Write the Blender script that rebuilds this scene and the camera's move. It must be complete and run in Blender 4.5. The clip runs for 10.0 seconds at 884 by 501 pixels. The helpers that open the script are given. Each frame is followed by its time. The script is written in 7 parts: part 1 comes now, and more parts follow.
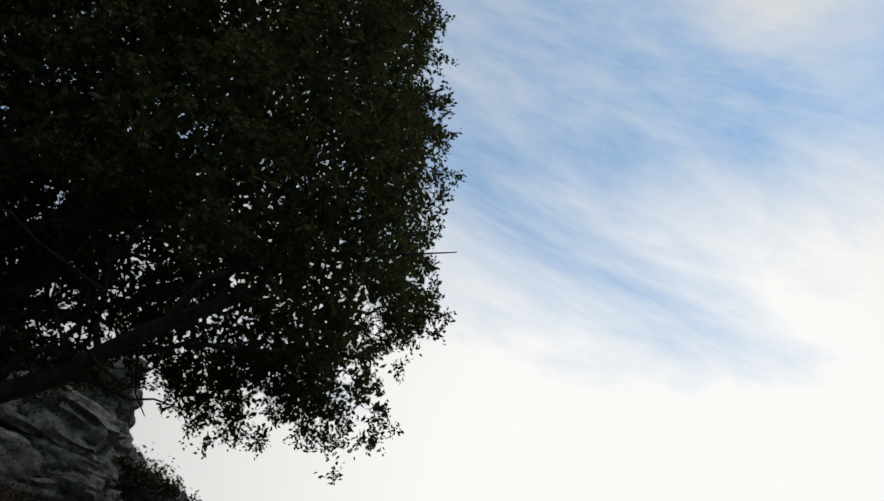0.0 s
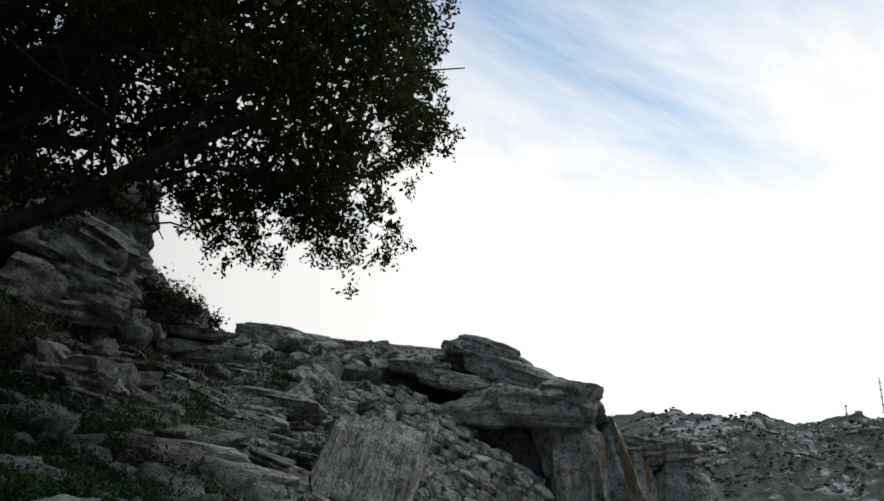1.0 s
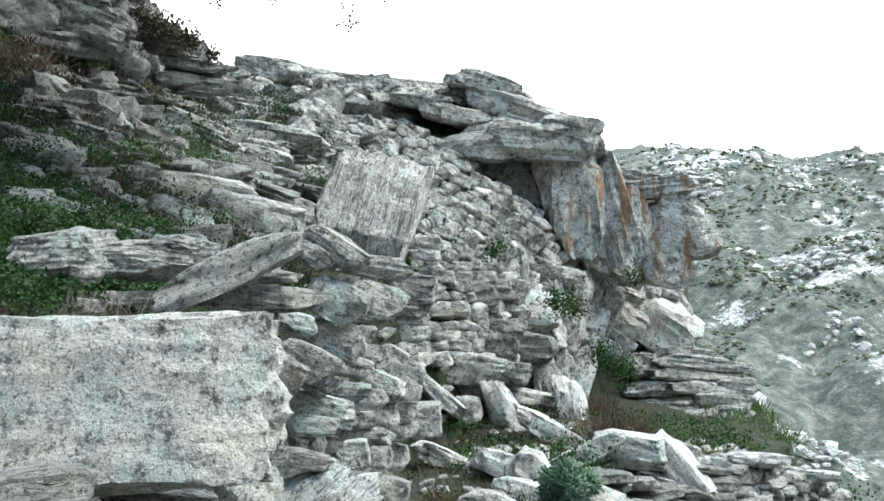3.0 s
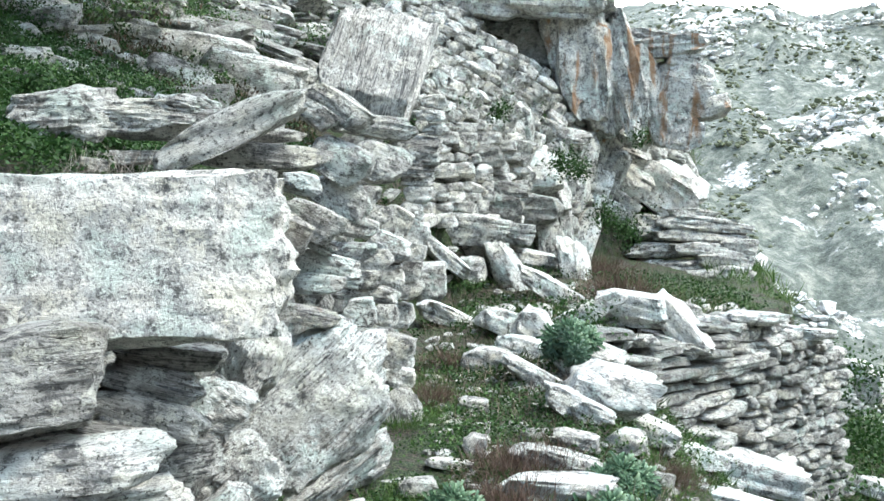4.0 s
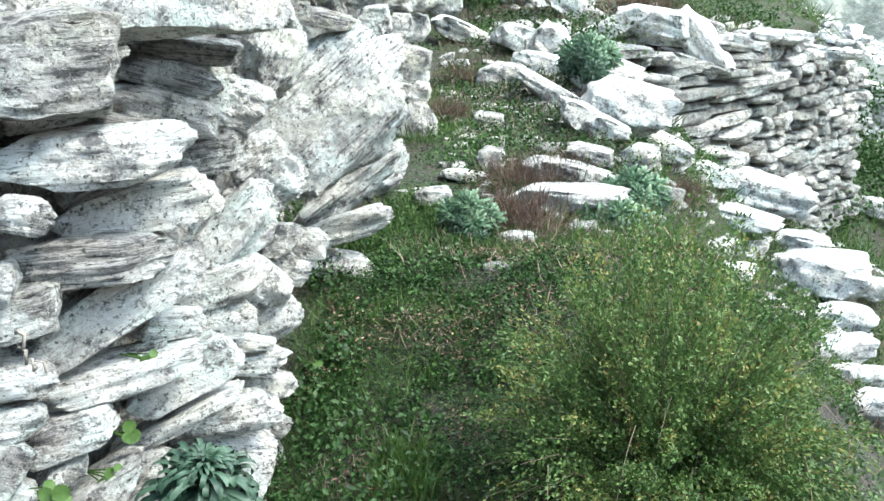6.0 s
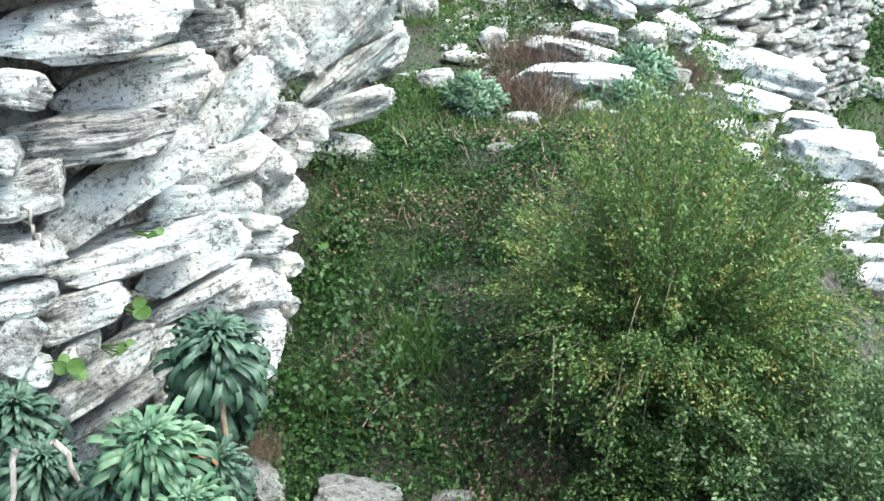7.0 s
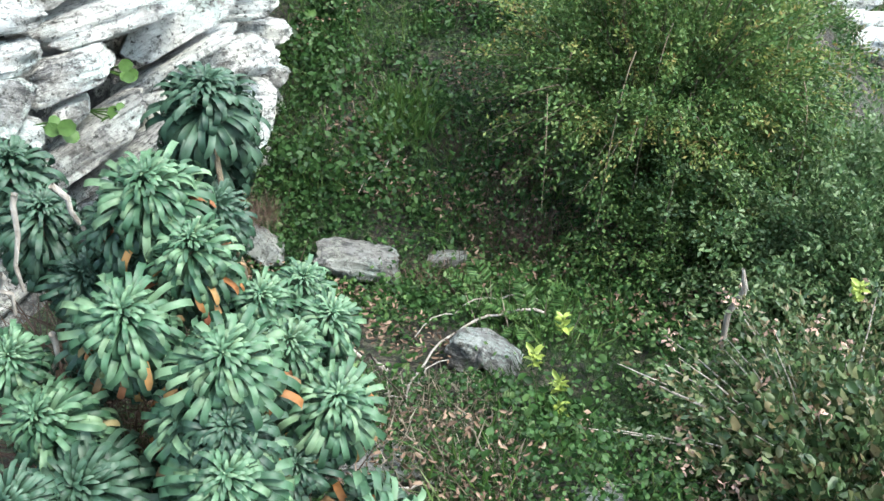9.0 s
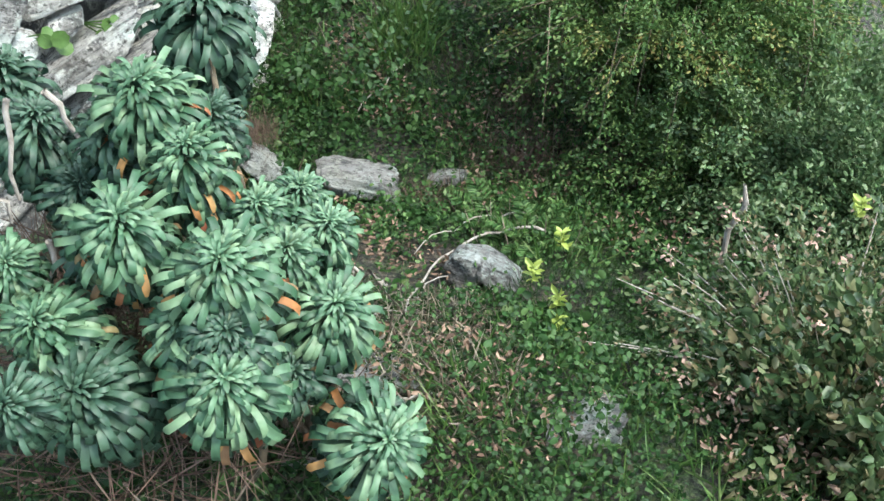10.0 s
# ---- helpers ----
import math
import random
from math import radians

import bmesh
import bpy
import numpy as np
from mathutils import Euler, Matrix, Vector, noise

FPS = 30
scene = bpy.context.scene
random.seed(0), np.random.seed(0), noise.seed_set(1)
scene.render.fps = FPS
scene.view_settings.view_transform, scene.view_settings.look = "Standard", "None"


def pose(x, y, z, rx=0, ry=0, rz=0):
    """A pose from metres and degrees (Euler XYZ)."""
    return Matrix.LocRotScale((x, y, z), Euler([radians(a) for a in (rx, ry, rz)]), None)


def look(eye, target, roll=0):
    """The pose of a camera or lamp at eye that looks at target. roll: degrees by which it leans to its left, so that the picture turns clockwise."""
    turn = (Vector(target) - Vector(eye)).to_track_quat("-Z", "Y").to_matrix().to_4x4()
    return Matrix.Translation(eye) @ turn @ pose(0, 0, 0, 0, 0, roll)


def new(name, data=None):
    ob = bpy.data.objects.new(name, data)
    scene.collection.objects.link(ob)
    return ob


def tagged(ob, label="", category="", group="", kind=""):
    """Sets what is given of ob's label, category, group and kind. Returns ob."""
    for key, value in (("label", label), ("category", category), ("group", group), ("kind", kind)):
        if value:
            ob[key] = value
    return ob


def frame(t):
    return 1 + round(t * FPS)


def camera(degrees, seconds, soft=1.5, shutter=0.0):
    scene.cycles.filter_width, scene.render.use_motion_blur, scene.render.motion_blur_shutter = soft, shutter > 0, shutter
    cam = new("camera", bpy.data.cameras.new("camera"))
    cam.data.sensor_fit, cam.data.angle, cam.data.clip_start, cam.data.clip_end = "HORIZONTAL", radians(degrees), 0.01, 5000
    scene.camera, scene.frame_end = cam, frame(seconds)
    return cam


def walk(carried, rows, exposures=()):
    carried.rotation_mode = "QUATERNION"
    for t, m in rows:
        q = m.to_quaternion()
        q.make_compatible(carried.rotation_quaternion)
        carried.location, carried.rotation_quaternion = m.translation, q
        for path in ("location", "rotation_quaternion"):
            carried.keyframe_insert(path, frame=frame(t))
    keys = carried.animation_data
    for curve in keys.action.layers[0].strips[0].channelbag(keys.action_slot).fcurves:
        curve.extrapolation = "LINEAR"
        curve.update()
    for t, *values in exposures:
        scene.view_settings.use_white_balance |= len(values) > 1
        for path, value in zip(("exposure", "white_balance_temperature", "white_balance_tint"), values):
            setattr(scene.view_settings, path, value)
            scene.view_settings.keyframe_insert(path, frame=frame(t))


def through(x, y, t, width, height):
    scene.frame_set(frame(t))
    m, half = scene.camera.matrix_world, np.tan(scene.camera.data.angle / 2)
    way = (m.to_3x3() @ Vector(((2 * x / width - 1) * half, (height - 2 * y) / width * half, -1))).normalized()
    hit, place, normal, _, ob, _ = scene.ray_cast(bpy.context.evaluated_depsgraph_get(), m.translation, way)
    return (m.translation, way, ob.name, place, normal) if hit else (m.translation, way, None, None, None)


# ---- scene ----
# camera: a slow tilt from the sky down to the ground, held in the hand
FOV = 50.34
cam = camera(FOV, 10.0)
# seconds, eye (m), turn to the left, tilt up and lean (degrees)
ROWS = [
    (0.0, 0.012, 0.059, 1.726, -0.057, 31.164, 1.912),
    (0.5, 0.012, 0.042, 1.721, 0.151, 24.641, 1.186),
    (1.0, 0.015, 0.032, 1.725, 0.367, 19.977, 0.595),
    (1.5, 0.013, 0.023, 1.723, 0.348, 15.808, 0.556),
    (2.0, 0.011, 0.018, 1.723, 0.104, 11.737, 0.715),
    (2.5, 0.010, 0.014, 1.722, 0.093, 7.843, 0.704),
    (2.7, 0.012, 0.010, 1.726, 0.151, 6.291, 0.697),
    (3.8, 0.005, 0.010, 1.749, 0.489, -2.910, 0.885),
    (4.0, 0.011, 0.018, 1.723, 0.453, -4.534, 0.709),
    (4.5, 0.007, 0.006, 1.724, 0.421, -8.918, 1.184),
    (5.0, 0.003, 0.014, 1.693, 0.541, -13.193, 1.257),
    (5.5, -0.002, 0.015, 1.668, 0.809, -17.385, 1.203),
    (5.7, -0.000, 0.016, 1.661, 0.922, -18.984, 1.180),
    (6.8, -0.009, 0.008, 1.601, 1.217, -26.572, 0.271),
    (7.0, -0.007, 0.003, 1.595, 1.155, -27.777, 0.094),
    (7.5, -0.010, -0.010, 1.582, 0.911, -30.796, -0.006),
    (8.0, -0.010, -0.021, 1.567, 0.877, -33.940, -0.264),
    (8.5, -0.007, -0.029, 1.552, 1.052, -37.269, -0.579),
    (9.0, -0.008, -0.038, 1.527, 0.688, -40.555, -0.554),
    (9.5, -0.006, -0.044, 1.509, 1.026, -42.833, -0.636),
    (10.0, -0.000, -0.053, 1.497, 0.973, -44.881, -0.629),
]
EXPOSURES = [(0.0, -2.75), (0.5, -2.7), (1.0, -2.6), (1.5, -1.65), (2.0, -0.75), (2.7, -0.25), (4.0, 0.5), (5.5, 0.84), (7.0, 1.08), (8.0, 1.22), (9.0, 1.0), (10.0, 0.95)]
walk(cam, [(t, Matrix.Translation((x, y, z)) @ pose(0, 0, 0, 0, 0, yaw) @ pose(0, 0, 0, 90 + tilt) @ pose(0, 0, 0, 0, 0, lean))
           for t, x, y, z, yaw, tilt, lean in ROWS], EXPOSURES)

# ---- light: bright thin cloud, the veiled sun behind the camera, over the valley ----
SUN_TURN, SUN_UP = 112.0, 58.0      # degrees from +y to the right, and above the horizon
world = bpy.data.worlds.new("sky")
scene.world = world
world.use_nodes = True
wn, wl = world.node_tree.nodes, world.node_tree.links
wn.clear()


def wnode(kind, **sets):
    n = wn.new(kind)
    for k, v in sets.items():
        n.inputs[k].default_value = v
    return n


sky = wn.new("ShaderNodeTexSky")
sky.sky_type, sky.sun_disc = "NISHITA", False
sky.sun_elevation, sky.sun_rotation = radians(SUN_UP), radians(SUN_TURN)
sky.dust_density = 2.0
out = wn.new("ShaderNodeOutputWorld")
sky_bg, cloud_bg, mix = wnode("ShaderNodeBackground", Strength=1.5), wnode("ShaderNodeBackground", Color=(1.0, 0.99, 0.97, 1), Strength=1.0), wn.new("ShaderNodeMixShader")
coord = wn.new("ShaderNodeTexCoord")
lean_sky, squash = wn.new("ShaderNodeMapping"), wn.new("ShaderNodeMapping")   # wisps run down to the right
lean_sky.inputs["Rotation"].default_value = (0.0, radians(-24), 0.0)
squash.inputs["Scale"].default_value = (0.9, 2.2, 3.4)
puffs = wnode("ShaderNodeTexNoise", Scale=1.9, Detail=10.0, Roughness=0.64, Distortion=0.35)
wl.new(coord.outputs["Generated"], lean_sky.inputs["Vector"])
wl.new(lean_sky.outputs["Vector"], squash.inputs["Vector"])
wl.new(squash.outputs["Vector"], puffs.inputs["Vector"])
part_z = wn.new("ShaderNodeSeparateXYZ")
wl.new(coord.outputs["Generated"], part_z.inputs[0])
low = wn.new("ShaderNodeMapRange")          # thicker cloud towards the horizon
low.inputs["From Min"].default_value, low.inputs["From Max"].default_value = 0.23, 0.59
low.inputs["To Min"].default_value, low.inputs["To Max"].default_value = 0.55, 0.0
wl.new(part_z.outputs["Z"], low.inputs["Value"])
high = wn.new("ShaderNodeMapRange")         # and a bright veil overhead
high.inputs["From Min"].default_value, high.inputs["From Max"].default_value = 0.60, 0.74
high.inputs["To Min"].default_value, high.inputs["To Max"].default_value = 0.0, 0.2
wl.new(part_z.outputs["Z"], high.inputs["Value"])
veil = wn.new("ShaderNodeMath")
wl.new(low.outputs["Result"], veil.inputs[0])
wl.new(high.outputs["Result"], veil.inputs[1])
add = wn.new("ShaderNodeMath")
wl.new(puffs.outputs["Fac"], add.inputs[0])
wl.new(veil.outputs[0], add.inputs[1])
ramp = wn.new("ShaderNodeMapRange")
ramp.inputs["From Min"].default_value, ramp.inputs["From Max"].default_value = 0.40, 0.78
wl.new(add.outputs[0], ramp.inputs["Value"])
wl.new(ramp.outputs["Result"], mix.inputs["Fac"])
cyan = wn.new("ShaderNodeMix")               # moist valley air: the blue leans to cyan
cyan.data_type, cyan.blend_type = "RGBA", "MULTIPLY"
cyan.inputs[0].default_value, cyan.inputs[7].default_value = 1.0, (0.80, 0.96, 0.93, 1)
wl.new(sky.outputs["Color"], cyan.inputs[6])
wl.new(cyan.outputs[2], sky_bg.inputs["Color"])
wl.new(sky_bg.outputs[0], mix.inputs[1])
wl.new(cloud_bg.outputs[0], mix.inputs[2])
toward = wn.new("ShaderNodeVectorMath")       # the cloud is brightest low over the valley head
toward.operation = "DOT_PRODUCT"
toward.inputs[1].default_value = (0.25, 0.93, 0.26)
wl.new(coord.outputs["Generated"], toward.inputs[0])
glow = wn.new("ShaderNodeMapRange")
glow.inputs["From Min"].default_value, glow.inputs["From Max"].default_value = 0.55, 0.97
glow.inputs["To Min"].default_value, glow.inputs["To Max"].default_value = 0.62, 6.5
wl.new(toward.outputs["Value"], glow.inputs["Value"])
over = wn.new("ShaderNodeMapRange")
over.inputs["From Min"].default_value, over.inputs["From Max"].default_value = 0.7, 1.0
over.inputs["To Min"].default_value, over.inputs["To Max"].default_value = 1.0, 1.3
wl.new(part_z.outputs["Z"], over.inputs["Value"])
power = wn.new("ShaderNodeMath")
power.operation = "MULTIPLY"
wl.new(glow.outputs["Result"], power.inputs[0])
wl.new(over.outputs["Result"], power.inputs[1])
wl.new(power.outputs[0], cloud_bg.inputs["Strength"])
wl.new(mix.outputs[0], out.inputs["Surface"])

sun = new("sun", bpy.data.lights.new("sun", "SUN"))
sun.data.energy, sun.data.angle, sun.data.color = 3.6, radians(14.0), (1.0, 0.955, 0.89)
_a, _e = radians(SUN_TURN), radians(SUN_UP)
sun.matrix_world = look((0, 0, 60), (-math.sin(_a) * math.cos(_e), -math.cos(_a) * math.cos(_e), 60 - math.sin(_e)))

# ---- materials ----


def make(name, build):
    """A node material: build(nodes, links, bsdf) wires it."""
    m = bpy.data.materials.new(name)
    m.use_nodes = True
    t = m.node_tree
    build(t, t.nodes["Principled BSDF"])
    return m


def nd(t, kind, **sets):
    n = t.nodes.new(kind)
    for k, v in sets.items():
        n.inputs[k.replace("_", " ")].default_value = v
    return n


def noise_at(t, vector, scale, detail=6.0, rough=0.6, stretch=None, distort=0.0):
    if stretch:
        mp = nd(t, "ShaderNodeMapping", Scale=stretch)
        t.links.new(vector, mp.inputs["Vector"])
        vector = mp.outputs["Vector"]
    n = nd(t, "ShaderNodeTexNoise", Scale=scale, Detail=detail, Roughness=rough, Distortion=distort)
    t.links.new(vector, n.inputs["Vector"])
    return n.outputs["Fac"]


def ramp_of(t, fac, stops):
    """A colour ramp over fac; stops are (place, (r, g, b))."""
    r = t.nodes.new("ShaderNodeValToRGB")
    e = r.color_ramp.elements
    while len(e) < len(stops):
        e.new(0.5)
    for el, (p, c) in zip(e, stops):
        el.position, el.color = p, (*c, 1)
    t.links.new(fac, r.inputs["Fac"])
    return r.outputs["Color"]


def mixed(t, fac, a, b, how="MIX"):
    m = t.nodes.new("ShaderNodeMix")
    m.data_type, m.blend_type = "RGBA", how
    for value, slot in ((fac, m.inputs[0]), (a, m.inputs[6]), (b, m.inputs[7])):
        if hasattr(value, "is_linked"):
            t.links.new(value, slot)
        elif isinstance(value, tuple):
            slot.default_value = (*value, 1)
        else:
            slot.default_value = value
    return m.outputs[2]


def grey(v):
    return (v, v, v)


def bumped(t, bsdf, height, strength, distance):
    b = nd(t, "ShaderNodeBump", Strength=strength, Distance=distance)
    t.links.new(height, b.inputs["Height"])
    t.links.new(b.outputs["Normal"], bsdf.inputs["Normal"])


def schist(name, dark, pale, lichen, streak=1.0, rust=0.0, fine=1.0, crust=0.0, seam=0.9, band=0.45, run=1.0, tall=2.4, grain=2, warp=1.2, blotch=0.8):
    """Grey layered stone: streaks along the layers, crusts of pale lichen, dark blotches and specks, rust."""
    def build(t, bsdf):
        tc, geo = t.nodes.new("ShaderNodeTexCoord"), t.nodes.new("ShaderNodeNewGeometry")
        info = t.nodes.new("ShaderNodeObjectInfo")
        pos, loc = geo.outputs["Position"], tc.outputs["Object"]
        layer = noise_at(t, loc, 2.3 * streak, grain + 2, 0.62, (run, run, tall), warp)
        mott = noise_at(t, pos, 9.0 * fine, 9, 0.75)
        blend = nd(t, "ShaderNodeMix", Factor=band)
        t.links.new(layer, blend.inputs[2])
        t.links.new(mott, blend.inputs[3])
        base = ramp_of(t, blend.outputs[0], [(0.37, grey(dark * 0.7)), (0.44, grey(dark)), (0.50, (pale * 0.86, pale * 0.84, pale * 0.79)), (0.58, (pale, pale * 0.99, pale * 0.95))])
        stone_by = nd(t, "ShaderNodeMapRange", To_Min=0.70, To_Max=1.15)
        t.links.new(info.outputs["Random"], stone_by.inputs["Value"])
        tone = t.nodes.new("ShaderNodeCombineColor")
        for i in range(3):
            t.links.new(stone_by.outputs["Result"], tone.inputs[i])
        base = mixed(t, 1.0, base, tone.outputs["Color"], "MULTIPLY")
        patch = ramp_of(t, noise_at(t, pos, 6.5 * max(fine, 1.0), 11, 0.8), [(0.475 - crust, grey(0)), (0.515 - crust, grey(0.94))])
        tint = ramp_of(t, noise_at(t, pos, 3.0 * fine, 4, 0.6), [(0.38, (lichen[0] * 0.90, lichen[1], lichen[2] * 0.98)), (0.5, lichen), (0.62, (lichen[0], lichen[1] * 0.98, lichen[2] * 0.90))])
        base = mixed(t, patch, base, tint)
        spots = ramp_of(t, noise_at(t, pos, 19.0 * fine, 8, 0.8), [(0.40, grey(blotch)), (0.445, grey(0))])
        base = mixed(t, spots, base, (0.13, 0.13, 0.12))
        speck = ramp_of(t, noise_at(t, pos, 58.0 * fine, 6, 0.75), [(0.38, grey(0.95)), (0.44, grey(0))])
        base = mixed(t, speck, base, (0.06, 0.062, 0.055))
        lines = ramp_of(t, noise_at(t, loc, 1.9 * streak, 4, 0.6, (0.45 * run, 0.45 * run, 3.4), 0.8), [(0.485, grey(0)), (0.497, grey(seam)), (0.503, grey(seam)), (0.515, grey(0))])
        some = ramp_of(t, noise_at(t, loc, 1.7, 4, 0.6), [(0.44, grey(0)), (0.52, grey(1))])
        crack = mixed(t, 1.0, lines, some, "MULTIPLY")
        base = mixed(t, crack, base, (0.05, 0.05, 0.045))
        stain = ramp_of(t, noise_at(t, pos, 1.6, 6, 0.65), [(0.58, grey(0)), (0.70, grey(0.55))])
        base = mixed(t, stain, base, (0.17, 0.15, 0.115))
        if rust:
            streaks = ramp_of(t, noise_at(t, pos, 1.5, 6, 0.62, (1.9, 1.9, 0.2), 0.5), [(0.55, grey(0)), (0.63, grey(rust))])
            base = mixed(t, streaks, base, (0.34, 0.17, 0.07))
        t.links.new(base, bsdf.inputs["Base Color"])
        bsdf.inputs["Roughness"].default_value = 0.85
        bsdf.inputs["Specular IOR Level"].default_value = 0.3
        h1, h2 = noise_at(t, loc, 2.3 * streak, grain + 2, 0.62, (run, run, tall), warp), noise_at(t, pos, 16.0 * fine, 10, 0.72)
        both = nd(t, "ShaderNodeMath")
        soft = nd(t, "ShaderNodeMath")
        soft.operation = "MULTIPLY"
        soft.inputs[1].default_value = 0.3
        t.links.new(h1, soft.inputs[0])
        t.links.new(soft.outputs[0], both.inputs[0])
        t.links.new(h2, both.inputs[1])
        cut = nd(t, "ShaderNodeMath")
        cut.operation = "SUBTRACT"
        t.links.new(both.outputs[0], cut.inputs[0])
        t.links.new(crack, cut.inputs[1])
        bumped(t, bsdf, cut.outputs[0], 1.0, 0.07 / max(fine, 0.1))
    return make(name, build)


def leafy(name, colours, rough=0.5, through=0.35, spec=0.4):
    """Leaves: each island its own shade of the given colours, some light through them."""
    def build(t, bsdf):
        geo = t.nodes.new("ShaderNodeNewGeometry")
        n = len(colours)
        col = ramp_of(t, geo.outputs["Random Per Island"], [(i / max(n - 1, 1), c) for i, c in enumerate(colours)])
        fine = noise_at(t, geo.outputs["Position"], 40.0, 3, 0.5)
        col = mixed(t, 1.0, col, ramp_of(t, fine, [(0.3, grey(0.7)), (0.7, grey(1.25))]), "MULTIPLY")
        t.links.new(col, bsdf.inputs["Base Color"])
        bsdf.inputs["Roughness"].default_value = rough
        bsdf.inputs["Specular IOR Level"].default_value = spec
        lit = t.nodes.new("ShaderNodeBsdfTranslucent")
        t.links.new(col, lit.inputs["Color"])
        m = nd(t, "ShaderNodeMixShader", Fac=through)
        t.links.new(bsdf.outputs[0], m.inputs[1])
        t.links.new(lit.outputs[0], m.inputs[2])
        t.links.new(m.outputs[0], t.nodes["Material Output"].inputs["Surface"])
    return make(name, build)


def bark(name, a, b, scale=14.0):
    def build(t, bsdf):
        geo = t.nodes.new("ShaderNodeNewGeometry")
        f = noise_at(t, geo.outputs["Position"], scale, 7, 0.65, (1.0, 1.0, 0.35))
        t.links.new(ramp_of(t, f, [(0.35, a), (0.65, b)]), bsdf.inputs["Base Color"])
        bsdf.inputs["Roughness"].default_value = 0.9
        bumped(t, bsdf, f, 0.8, 0.02)
    return make(name, build)


def ground_look(t, bsdf):
    geo = t.nodes.new("ShaderNodeNewGeometry")
    pos = geo.outputs["Position"]
    soil = ramp_of(t, noise_at(t, pos, 30.0, 10, 0.78), [(0.40, (0.008, 0.008, 0.006)), (0.48, (0.026, 0.023, 0.015)), (0.53, (0.075, 0.058, 0.04)), (0.60, (0.17, 0.14, 0.10))])
    moss = ramp_of(t, noise_at(t, pos, 3.1, 9, 0.75), [(0.44, grey(0)), (0.54, grey(0.9))])
    green = ramp_of(t, noise_at(t, pos, 60.0, 8, 0.75), [(0.42, (0.006, 0.014, 0.004)), (0.50, (0.026, 0.055, 0.014)), (0.58, (0.08, 0.14, 0.04))])
    t.links.new(mixed(t, moss, soil, green), bsdf.inputs["Base Color"])
    bsdf.inputs["Roughness"].default_value = 0.95
    bumped(t, bsdf, noise_at(t, pos, 40.0, 10, 0.8), 1.0, 0.10)


def hill_look(t, bsdf):
    """The far slope: scrub in patches, pale outcrops, dry grass."""
    geo = t.nodes.new("ShaderNodeNewGeometry")
    pos = geo.outputs["Position"]
    # scrub greyed towards blue, the haze of distance put into its colour
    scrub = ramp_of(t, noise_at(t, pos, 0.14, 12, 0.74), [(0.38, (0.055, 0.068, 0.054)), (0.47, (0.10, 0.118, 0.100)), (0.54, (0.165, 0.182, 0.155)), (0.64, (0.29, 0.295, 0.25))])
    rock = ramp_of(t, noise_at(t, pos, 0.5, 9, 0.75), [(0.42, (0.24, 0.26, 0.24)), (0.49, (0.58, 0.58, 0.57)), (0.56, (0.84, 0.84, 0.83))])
    bare = ramp_of(t, noise_at(t, pos, 0.022, 10, 0.72), [(0.555, grey(0)), (0.585, grey(0.95))])
    t.links.new(mixed(t, bare, scrub, rock), bsdf.inputs["Base Color"])
    bsdf.inputs["Roughness"].default_value = 0.95
    bumped(t, bsdf, noise_at(t, pos, 0.3, 8, 0.7), 1.0, 2.5)


STONE = schist("schist", 0.13, 0.45, (0.64, 0.64, 0.60), band=0.75, seam=0.7, crust=-0.005)
STONE_PALE = schist("lichened_schist", 0.18, 0.54, (0.75, 0.755, 0.73), streak=0.8, crust=0.03, seam=0.5, band=0.85, blotch=0.7)
STONE_LAYER = schist("layered_schist", 0.12, 0.42, (0.58, 0.59, 0.56), streak=0.9, crust=-0.03, seam=0.8, band=0.45, run=0.6, tall=3.0, grain=3, blotch=0.5)
STONE_RUSTY = schist("rusty_schist", 0.16, 0.45, (0.60, 0.55, 0.47), rust=0.8, band=0.5)
STONE_FLOW = schist("flowing_schist", 0.22, 0.64, (0.74, 0.76, 0.74), streak=1.5, crust=0.01, seam=0.7, band=0.4, run=0.7, tall=3.0, grain=4, warp=1.8, blotch=0.4)
STONE_BLOCK = schist("mottled_lichened_schist", 0.17, 0.54, (0.76, 0.74, 0.69), streak=0.35, crust=0.03, seam=0.0, band=1.0, fine=2.2)
# dark schist; also carries the tree shade of knoll and hillside in its colour
STONE_DARK = schist("dark_schist", 0.085, 0.27, (0.35, 0.365, 0.34), band=0.7, crust=-0.01, seam=0.5)
CLIFF = schist("rusty_cliff", 0.24, 0.64, (0.72, 0.72, 0.69), streak=0.8, rust=0.8, fine=0.5, band=0.75, seam=0.5)
SLAB = schist("banded_schist", 0.32, 0.86, (0.84, 0.84, 0.81), streak=1.1, crust=-0.05, seam=0.5, band=0.3, run=0.5, tall=5.0, grain=3, warp=2.2, blotch=0.3)
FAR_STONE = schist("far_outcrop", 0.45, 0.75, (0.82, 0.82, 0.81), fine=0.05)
GROUND = make("soil_and_moss", ground_look)
FAR_HILL = make("far_scrub", hill_look)
BARK = bark("oak_bark", (0.03, 0.026, 0.022), (0.09, 0.078, 0.065))
TWIG = bark("dry_twig", (0.15, 0.125, 0.10), (0.38, 0.35, 0.31), 40.0)
STEM = bark("brown_stem", (0.05, 0.04, 0.026), (0.13, 0.10, 0.06), 40.0)
OAK_LEAF = leafy("oak_leaf", [(0.03, 0.044, 0.018), (0.05, 0.064, 0.026), (0.08, 0.088, 0.034), (0.13, 0.12, 0.042)], 0.7, 0.35, 0.1)
SHRUB_LEAF = leafy("shrub_leaf", [(0.026, 0.060, 0.016), (0.044, 0.092, 0.024), (0.062, 0.116, 0.031), (0.084, 0.140, 0.040), (0.115, 0.15, 0.050)], 0.5, 0.3, 0.25)
